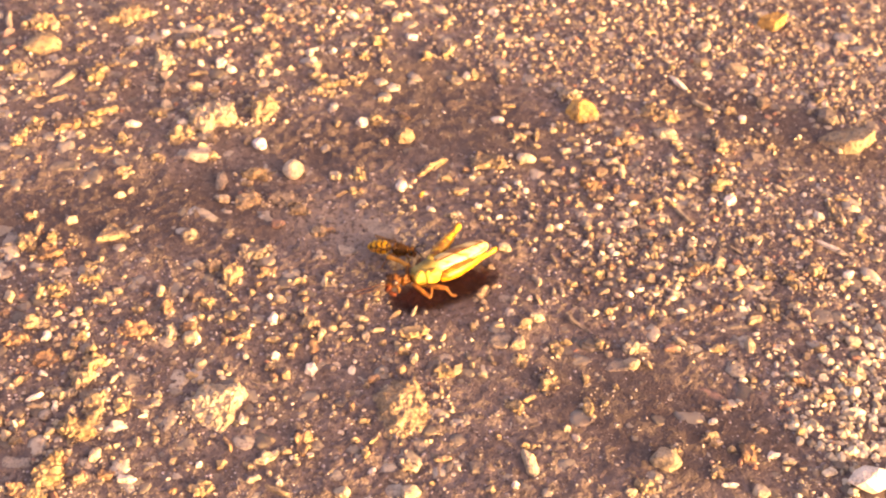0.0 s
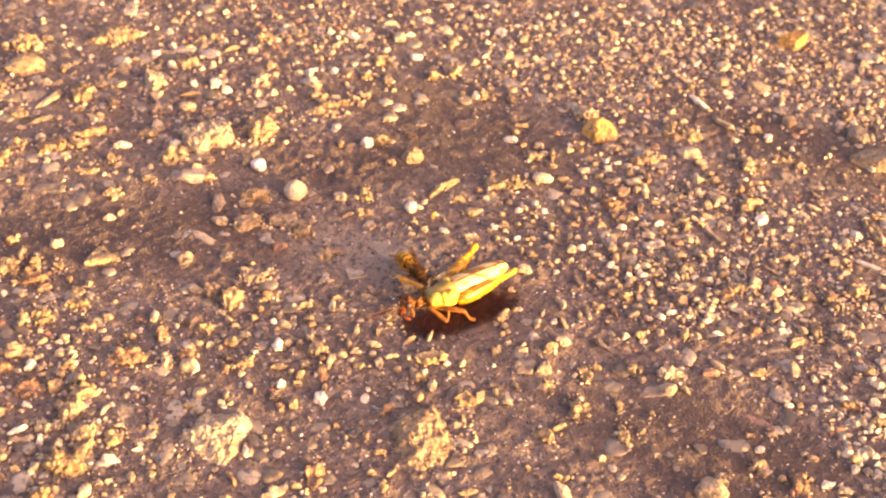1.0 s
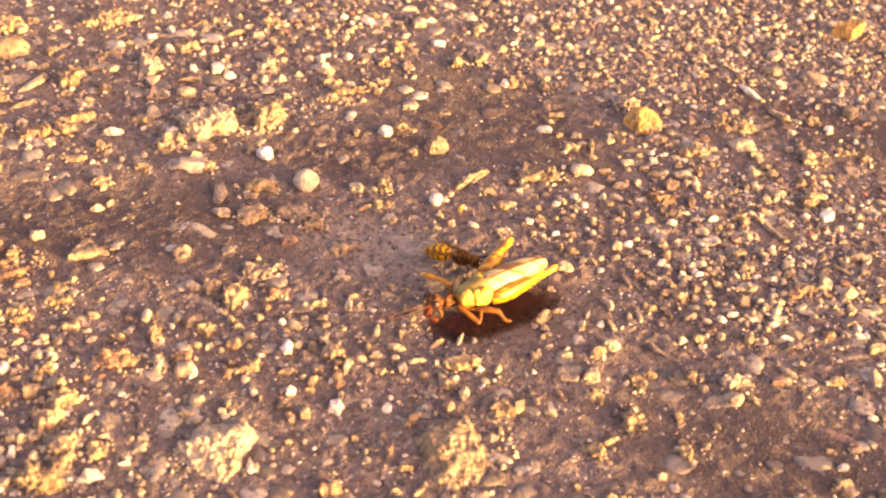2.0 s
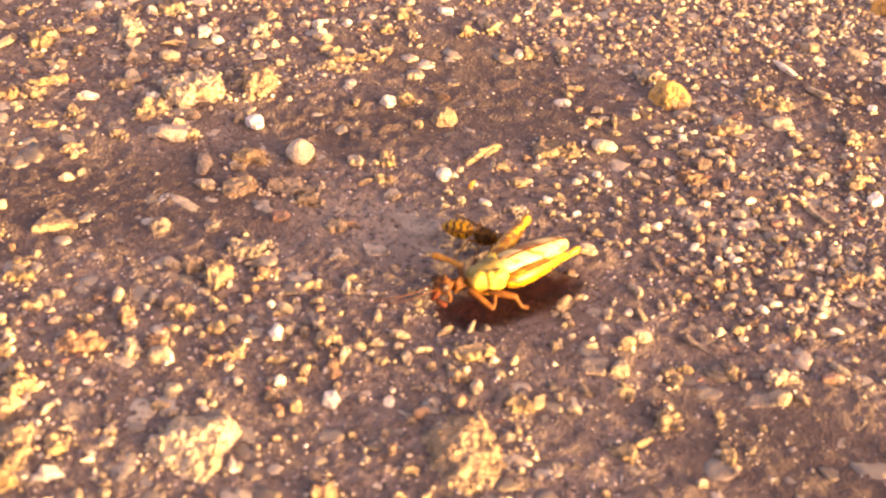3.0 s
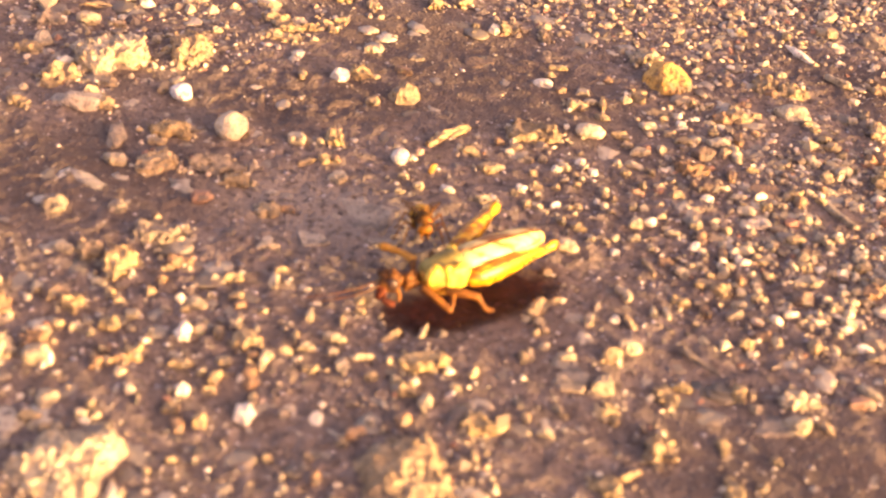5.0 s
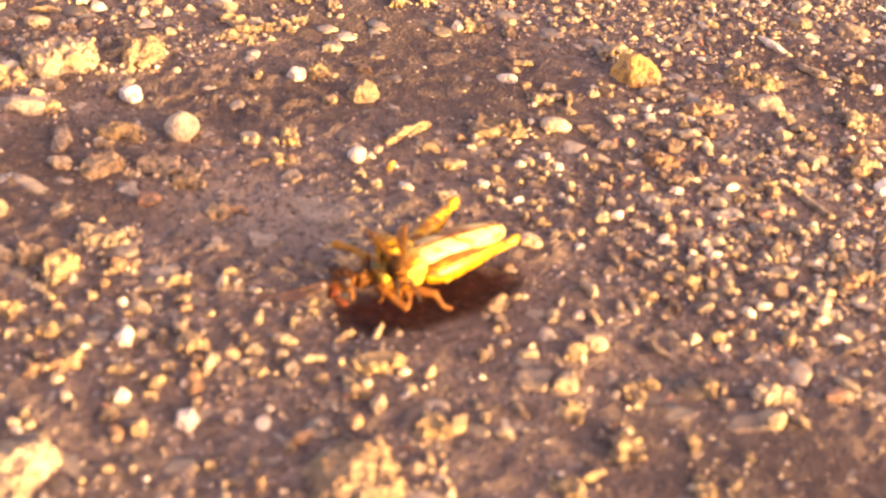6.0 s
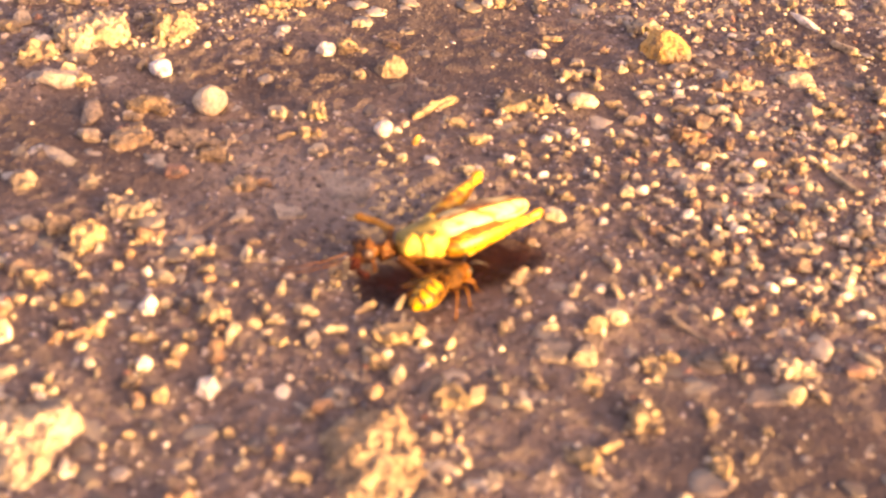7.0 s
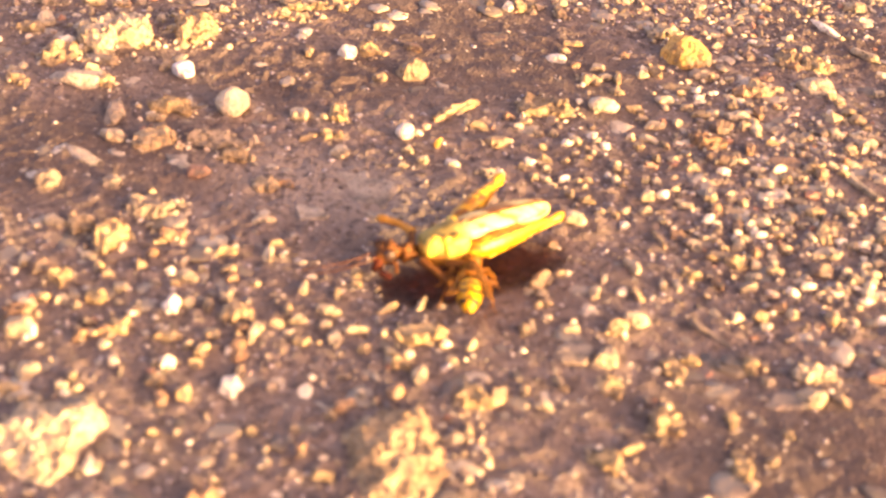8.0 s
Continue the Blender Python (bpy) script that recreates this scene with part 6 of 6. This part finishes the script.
def make_grasshopper():
    root = tagged(new("grasshopper"), "dead yellow-green grasshopper with pale folded wings lying on asphalt", "insect")
    root.location = (0, 0, 0)
    # trunk
    part("abdomen", loft([(-3.5, 0.3, 3.0, 1.9, 1.9), (-1, 0.4, 3.0, 2.0, 2.0), (3, 0.6, 2.9, 1.8, 1.8), (6.5, 0.9, 2.8, 1.4, 1.4), (9, 1.1, 2.8, 0.8, 0.8), (9.8, 1.2, 2.8, 0.2, 0.2)]), hopper_yellow, root)
    part("thorax", loft([(-7.6, 0.9, 2.8, 0.8, 0.9), (-6.9, 0.6, 2.8, 1.7, 1.7), (-5, 0.3, 2.6, 2.1, 2.1), (-3, 0.3, 2.7, 2.0, 2.0), (-1.6, 0.3, 2.8, 1.8, 1.8)]), hopper_shin, root, "brown underside of the thorax")
    part("pronotum", loft([(-7.4, 1.1, 3.5, 0.8, 0.8), (-7.1, 1.0, 3.6, 1.4, 1.25), (-6.4, 0.9, 3.7, 1.7, 1.45), (-5.7, 0.85, 3.8, 1.6, 1.5), (-5.3, 0.85, 3.8, 1.85, 1.6), (-4.2, 0.8, 4.0, 1.9, 1.65), (-3.0, 0.7, 4.3, 1.9, 1.6), (-2.4, 0.7, 4.4, 1.3, 1.2), (-2.0, 0.7, 4.5, 0.5, 0.6)]), hopper_green, root, "dull green saddle-shaped neck shield")
    part("pronotum_edge", egg(along(-2.7, 1.3, 4.9), (0.9, 1.5, 0.85), (0, 0, 35), 3, 0.2), hopper_yellow, root, "bright yellow hind edge of the neck shield")
    part("side_plate", plate(along(-6.8, -0.5, 4.1), (0.95, 0.8, 1.4), (0, 18, 35), 0.9), hopper_yellow, root, "smooth yellow side plate")
    part("side_plate", plate(along(-5.0, -1.05, 3.6), (0.62, 0.65, 1.95), (0, -8, 38), 0.8), hopper_yellow, root, "narrow upright yellow side plate")
    part("side_plate", plate(along(-3.85, -1.35, 3.55), (1.8, 0.85, 1.8), (0, -6, 35), 0.75), hopper_yellow, root, "broad bright yellow side plate")
    part("neck_shield_side", egg(along(-5.7, -0.45, 3.7), (1.7, 0.85, 1.5), (0, 5, 35), 4, 0.1), hopper_green, root, "dull green side of the neck shield")
    # head
    part("neck", egg(along(-9.0, 1.5, 2.7), (1.5, 1.05, 1.1), (0, 0, 25), 4, 0.3), hopper_brown, root, "brown wrinkled neck")
    head = part("head", egg(along(-11.4, 2.2, 2.9), (1.5, 1.3, 1.5), (0, -30, 22), 4, 0.3), hopper_brown, root, "reddish brown head bent down, in the body's shade")
    part("face", egg(along(-12.7, 1.8, 2.0), (0.55, 0.75, 1.05), (0, -20, 20), 3, 0.15), hopper_red, head)
    part("brow", egg(along(-11.2, 1.6, 4.0), (0.6, 0.5, 0.45), (0, 10, 20), 3, 0.2), hopper_brown, head, "brown crown of the head")
    part("eye", egg(along(-11.7, 0.95, 3.2), (0.8, 0.5, 0.9), (0, -20, 20), 3), hopper_eye, head, "dark glossy compound eye")
    part("eye", egg(along(-11.6, 3.5, 3.4), (0.75, 0.5, 0.9), (0, -20, 20), 3), hopper_eye, head, "dark glossy compound eye")
    limb("antenna", [(-12.8, 1.7, 3.0, 0.10), (-16, 2.0, 2.4, 0.09), (-19, 3.2, 1.7, 0.07), (-21.0, 4.6, 1.2, 0.04)], feeler, head, "thin reddish brown feeler")
    limb("antenna", [(-12.8, 2.5, 3.1, 0.10), (-16, 2.8, 2.6, 0.09), (-19, 3.9, 2.0, 0.07), (-21.8, 5.4, 1.4, 0.04)], feeler, head, "thin reddish brown feeler")
    part("cheek", egg(along(-13.0, 1.5, 2.0), (0.5, 0.62, 1.05), (0, 25, 20), 3, 0.2), hopper_red, head, "dull red cheek")
    limb("mouthpart", [(-12.9, 1.0, 1.4, 0.42), (-12.4, 0.4, 1.0, 0.46), (-11.8, 0.0, 0.9, 0.34)], hopper_red, head, "blunt reddish jaw")
    limb("mouthpart", [(-11.3, 0.7, 2.7, 0.22), (-11.1, 0.2, 2.0, 0.24), (-11.3, -0.1, 1.3, 0.2)], hopper_amber, head, "amber mouth feeler")
    # folded wings
    near = [(-3.0, 0.3, 4.2, 1.4, 1.2), (-1.5, 0.45, 4.2, 1.95, 1.6), (2, 0.7, 4.1, 2.2, 1.75), (6, 1.0, 3.95, 2.05, 1.6), (8.8, 1.25, 3.9, 1.65, 1.3), (10.3, 1.35, 3.8, 1.15, 0.95), (11.0, 1.35, 3.7, 0.5, 0.45)]
    far = [(u - 0.2, v + 0.12, z + 0.12, w, h) for u, v, z, w, h in near]
    thick(part("forewing", loft(near, 14, 96, 190), hopper_wing, root, "pale cream folded forewing"), 0.14)
    thick(part("forewing", loft(far, 14, -16, 100), hopper_far_wing, root, "brown-streaked folded forewing"), 0.14)
    # dark strip added to paint the shaded gap between forewing and thigh
    under = [(u, v, z, w - 0.12, h - 0.12) for u, v, z, w, h in near]
    thick(part("hindwing", loft(under, 6, 186, 208), hopper_brown, root, "dark brown edge of the hindwing"), 0.12)
    for angle, rad in ((190, 0.10), (160, 0.06), (98, 0.15)):
        a = radians(angle)
        limb("wing_vein", [(u, v + (w + 0.03) * math.cos(a), z + (h + 0.03) * math.sin(a), rad) for u, v, z, w, h in near[1:-1]], hopper_brown, root, "brown wing vein", 3)
    # hind legs
    leg = limb("hind_femur", [(-2.6, -1.9, 2.8, 0.65), (-1.2, -2.05, 3.15, 1.1), (1.6, -1.9, 3.3, 1.25), (5, -1.4, 3.25, 1.0), (8.3, -0.8, 3.1, 0.58), (10.3, -0.5, 3.0, 0.36), (11.5, -0.3, 3.05, 0.6), (12.3, -0.15, 3.0, 0.42)], hopper_leg, root, "thick yellow hind thigh folded along the body", squash=1.25)
    limb("hind_tibia", [(12.0, -0.3, 2.6, 0.28), (9, -0.5, 2.2, 0.24), (5, -1.0, 1.9, 0.22), (2.5, -1.4, 1.4, 0.2), (0.8, -1.5, 0.9, 0.14)], hopper_leg, leg)
    limb("thigh_ridge", [(-1.4, -2.5, 4.2, 0.12), (1.6, -2.4, 4.6, 0.15), (5, -1.85, 4.35, 0.13), (8.3, -1.05, 3.65, 0.1), (10.3, -0.65, 3.35, 0.06)], hopper_brown, leg)
    for k in range(9):
        u = -0.6 + k * 0.95
        limb("thigh_bar", [(u, -2.85 + 0.115 * k, 4.1 - 0.06 * k, 0.07), (u + 0.45, -3.1 + 0.125 * k, 3.6 - 0.04 * k, 0.08), (u + 0.2, -3.14 + 0.125 * k, 3.1 - 0.01 * k, 0.06)], hopper_brown, leg, "", 3)
    leg = limb("hind_femur", [(-2.8, 2.4, 3.0, 0.8), (-0.8, 3.4, 3.5, 1.25), (2.0, 4.9, 4.0, 1.3), (4.8, 6.3, 4.3, 1.0), (6.8, 7.4, 4.5, 0.6), (8.0, 8.1, 4.6, 0.8), (8.6, 8.5, 4.5, 0.45)], hopper_leg, root, "thick yellow hind thigh spread away from the body", squash=1.2)
    limb("hind_tibia", [(8.5, 8.5, 4.4, 0.36), (7.2, 8.8, 3.0, 0.28), (5.4, 8.8, 1.4, 0.26), (4.2, 8.9, 0.3, 0.24), (2.6, 9.2, 0.2, 0.14)], hopper_leg, leg)
    # middle and front legs
    leg = limb("middle_femur", [(-5.6, -1.9, 2.2, 0.55), (-4.4, -3.2, 2.5, 0.55), (-2.9, -4.3, 2.3, 0.48), (-2.6, -4.5, 2.1, 0.36)], hopper_amber, root)
    limb("middle_tibia", [(-2.7, -4.4, 2.2, 0.42), (-2.2, -4.9, 1.2, 0.34), (-1.8, -5.2, 0.6, 0.32), (-1.2, -5.4, 0.3, 0.38), (-0.7, -5.5, 0.2, 0.2)], hopper_amber, leg)
    leg = limb("middle_femur", [(-5.4, 2.2, 2.2, 0.5), (-4.2, 4.0, 2.6, 0.42), (-3.0, 5.6, 2.3, 0.36)], hopper_brown, root)
    limb("middle_tibia", [(-3.1, 5.5, 2.3, 0.3), (-2.2, 6.6, 1.0, 0.26), (-1.6, 7.4, 0.2, 0.2)], hopper_brown, leg)
    leg = limb("front_femur", [(-8.2, -0.4, 2.6, 0.52), (-7.4, -2.2, 2.0, 0.5), (-6.5, -3.7, 1.2, 0.44), (-6.2, -4.0, 0.9, 0.34)], hopper_amber, root)
    limb("front_tibia", [(-6.3, -3.9, 0.9, 0.38), (-5.9, -3.7, 1.4, 0.33), (-5.5, -3.2, 2.0, 0.3), (-5.2, -2.7, 2.5, 0.24)], hopper_amber, leg)
    leg = limb("front_femur", [(-8.4, 1.4, 2.8, 0.5), (-7.8, 2.6, 3.3, 0.45), (-7.1, 3.8, 3.4, 0.5)], hopper_brown, root)
    part("knee", egg(along(-7.0, 4.1, 3.5), (0.62, 0.55, 0.6), (0, 0, 30), 3, 0.15), hopper_shin, leg, "pale brown knee")
    limb("front_tibia", [(-7.0, 4.2, 3.5, 0.52), (-7.5, 5.7, 3.6, 0.42), (-8.3, 7.2, 3.5, 0.46), (-8.8, 8.1, 3.4, 0.58), (-9.0, 8.6, 3.2, 0.28)], hopper_shin, leg, "raised pale brown shin")
    return root


grasshopper = make_grasshopper()


# ---- the wasp ----
def wing_shape(root_at, tip_at, width, side):
    """A long rounded wing blade with a real thickness, from its root to its tip."""
    a, b = Vector(root_at), Vector(tip_at)
    ahead = (b - a).normalized()
    across = ahead.cross(Vector((0, 0, 1))).normalized() * side
    verts, faces, n = [], [], 14
    for i in range(n + 1):
        t = i / n
        w = width * (0.16 + 0.84 * math.sin(min(t * 1.25, 1) * math.pi / 2)) * (1 - max(0, t - 0.72) ** 2 * 10)
        p = a + (b - a) * t
        for q, dz in ((p, 0.03), (p + across * w, 0.03 + 0.10 * math.sin(t * 9)), (p + across * w, -0.03 + 0.10 * math.sin(t * 9)), (p, -0.03)):
            verts.append((q.x, q.y, q.z + dz))
    for i in range(n):
        for k in range(4):
            m = (k + 1) % 4
            faces.append([4 * i + k, 4 * i + m, 4 * i + 4 + m, 4 * i + 4 + k])
    faces += [[3, 2, 1, 0], [4 * n, 4 * n + 1, 4 * n + 2, 4 * n + 3]]
    return verts, faces


def wasp_part(name, pts, radii, mat, parent, label=""):
    p, r = curve(pts, radii, 5)
    return part(name, tube(p, r, 8), mat, parent, label)


def make_wasp():
    """Built with its head along +x and its thorax at the origin."""
    root = tagged(new("wasp"), "yellow and black banded wasp crawling over the grasshopper", "insect")
    root.scale = (0.90, 0.90, 0.90)
    part("thorax", egg((0, 0, 0), (2.0, 1.45, 1.5), (0, 0, 0), 4, 0.06), wasp_fur, root, "dark brown furry thorax with yellow marks")
    part("collar", egg((1.5, 0, 0.35), (0.35, 1.1, 0.95), (0, 10, 0), 3), wasp_leg, root, "yellow collar")
    part("shoulder_mark", egg((-1.3, 0, 1.05), (0.35, 0.9, 0.35), (0, -20, 0), 2), wasp_leg, root, "yellow mark on the back")
    pts = [(-2.0, 0, -0.1), (-2.4, 0, 0.0), (-2.9, 0, 0.05), (-3.8, 0, 0.05), (-5.1, 0, -0.05), (-6.3, 0, -0.2), (-7.2, 0, -0.4), (-7.8, 0, -0.5)]
    p, r = curve(pts, [0.3, 0.65, 1.35, 1.65, 1.65, 1.35, 0.8, 0.12], 5)
    part("abdomen", tube(p, r, 20), wasp_bands, root, "yellow abdomen with black bands")
    head = part("head", egg((2.6, 0, 0.0), (0.8, 1.35, 1.15), (0, 0, 0), 3), wasp_leg, root, "yellow face")
    for s in (-1, 1):
        part("eye", egg((2.75, 0.98 * s, 0.15), (0.42, 0.32, 0.7), (0, 0, 12 * s), 3), wasp_black, head, "black kidney-shaped eye")
        wasp_part("antenna", [(3.2, 0.35 * s, 0.6), (4.0, 0.9 * s, 1.1), (5.0, 1.5 * s, 0.6), (5.9, 1.7 * s, -0.2)], [0.14, 0.15, 0.14, 0.09], wasp_black, head)
        wasp_part("mandible", [(3.2, 0.45 * s, -0.8), (3.6, 0.4 * s, -1.2), (3.7, 0.1 * s, -1.4)], [0.28, 0.2, 0.06], wasp_leg, head)
        part("forewing", wing_shape((0.4, 0.9 * s, 1.15), (-6.6, 3.1 * s, 0.9), 1.5, -s), wasp_film, root, "thin amber wing")
        part("hindwing", wing_shape((-0.5, 0.9 * s, 1.0), (-4.8, 2.6 * s, 0.7), 1.1, -s), wasp_film, root, "thin amber wing")
        for n, (a, b, c) in enumerate((((1.1, 0.7, -0.9), (2.2, 2.0, -0.4), (2.9, 2.6, -2.4)), ((0.2, 0.8, -1.1), (0.1, 2.8, 0.0), (-0.2, 4.0, -2.5)), ((-0.7, 0.8, -1.1), (-2.2, 2.7, 0.5), (-3.8, 3.9, -2.5)))):
            one = [(q[0], q[1] * s, q[2]) for q in (a, b, c)]
            leg = wasp_part("leg", [one[0], [(g + h) / 2 + (0.25 if k == 2 else 0) for k, (g, h) in enumerate(zip(one[0], one[1]))], one[1]], [0.17, 0.19, 0.12], wasp_leg, root)
            wasp_part("shin", [one[1], [(g + h) / 2 for g, h in zip(one[1], one[2])], one[2], (one[2][0] + 0.5 * (1 - n), one[2][1] + 0.5 * s, one[2][2] - 0.05)], [0.11, 0.10, 0.07, 0.04], wasp_leg, leg)
    return root


wasp = make_wasp()


# ---- what moves ----
def crawl(x, y, z, heading, tip, lean=0.0):
    """The wasp's pose: its thorax in millimetres, its heading, how far its head dips, its lean."""
    return pose(x * MM, y * MM, z * MM, lean, tip, heading)


def motions():
    walk(wasp, [
        (0.0, crawl(-9.8, 5.1, 2.5, -6, 0)),
        (0.6, crawl(-8.1, 4.2, 2.9, -43, 0)),
        (1.0, crawl(-9.1, 4.7, 2.9, -55, 0)),
        (1.5, crawl(-9.7, 4.9, 2.9, -56, 0)),
        (1.7, crawl(-6.9, 7.9, 2.9, -29, 0)),
        (2.8, crawl(-5.1, 8.0, 2.4, -12, 0)),
        (3.0, crawl(-4.3, 8.9, 2.4, -18, 0)),
        (3.5, crawl(-5.2, 8.8, 3.4, -74, -16)),
        (4.0, crawl(-6.5, 7.8, 4.7, -84, -28)),
        (4.5, crawl(-7.0, 7.4, 4.8, -84, -28)),
        (4.7, crawl(-7.2, 7.0, 4.8, -84, -26)),
        (5.8, crawl(-5.6, -3.3, 6.4, -83, 13)),
        (6.0, crawl(-4.3, -6.0, 6.0, -71, 11)),
        (6.2, crawl(-4.6, -7.3, 4.2, -62, 13)),
        (6.4, crawl(-2.9, -7.4, 3.6, -42, 9)),
        (6.6, crawl(-3.0, -8.9, 2.8, -42, 7)),
        (6.8, crawl(-2.6, -9.0, 2.7, -30, 4)),
        (7.0, crawl(-0.3, -7.9, 2.3, 55, 0)),
        (7.2, crawl(-0.4, -7.5, 2.3, 65, 0)),
        (7.4, crawl(0.0, -6.9, 2.3, 74, 0)),
        (7.6, crawl(-0.3, -6.6, 2.3, 92, 0)),
        (7.8, crawl(0.2, -6.7, 2.3, 90, 0)),
        (8.0, crawl(-0.5, -6.4, 2.3, 91, 0)),
    ])
    # legs step three and three, feelers tap, the abdomen curls down while it works on the body
    legs = [ob for ob in wasp.children if ob.name.startswith("leg")]
    for n, ob in enumerate(legs):
        walk(ob, [(k * 0.25, pose(0, 0, 0, 0, 0, 7 * math.sin(2.1 * k + math.pi * (n % 2) + 0.3 * n))) for k in range(33)])
    head = next(ob for ob in wasp.children if ob.name.startswith("head"))
    for n, ob in enumerate(ob for ob in head.children if ob.name.startswith("antenna")):
        walk(ob, [(k * 0.25, pose(0, 0, 0, 0, 3 * math.sin(2.6 * k + n), 3 * math.sin(1.7 * k + 2 * n))) for k in range(33)])
    abdomen = next(ob for ob in wasp.children if ob.name.startswith("abdomen"))
    walk(abdomen, [(t, pose(0, 0, 0, 0, dip, 0)) for t, dip in ((0.0, 0), (1.5, -3), (3.0, 2), (4.7, -4), (5.8, -12), (6.3, -12), (6.8, -2), (7.5, 2), (8.0, 0))])


motions()
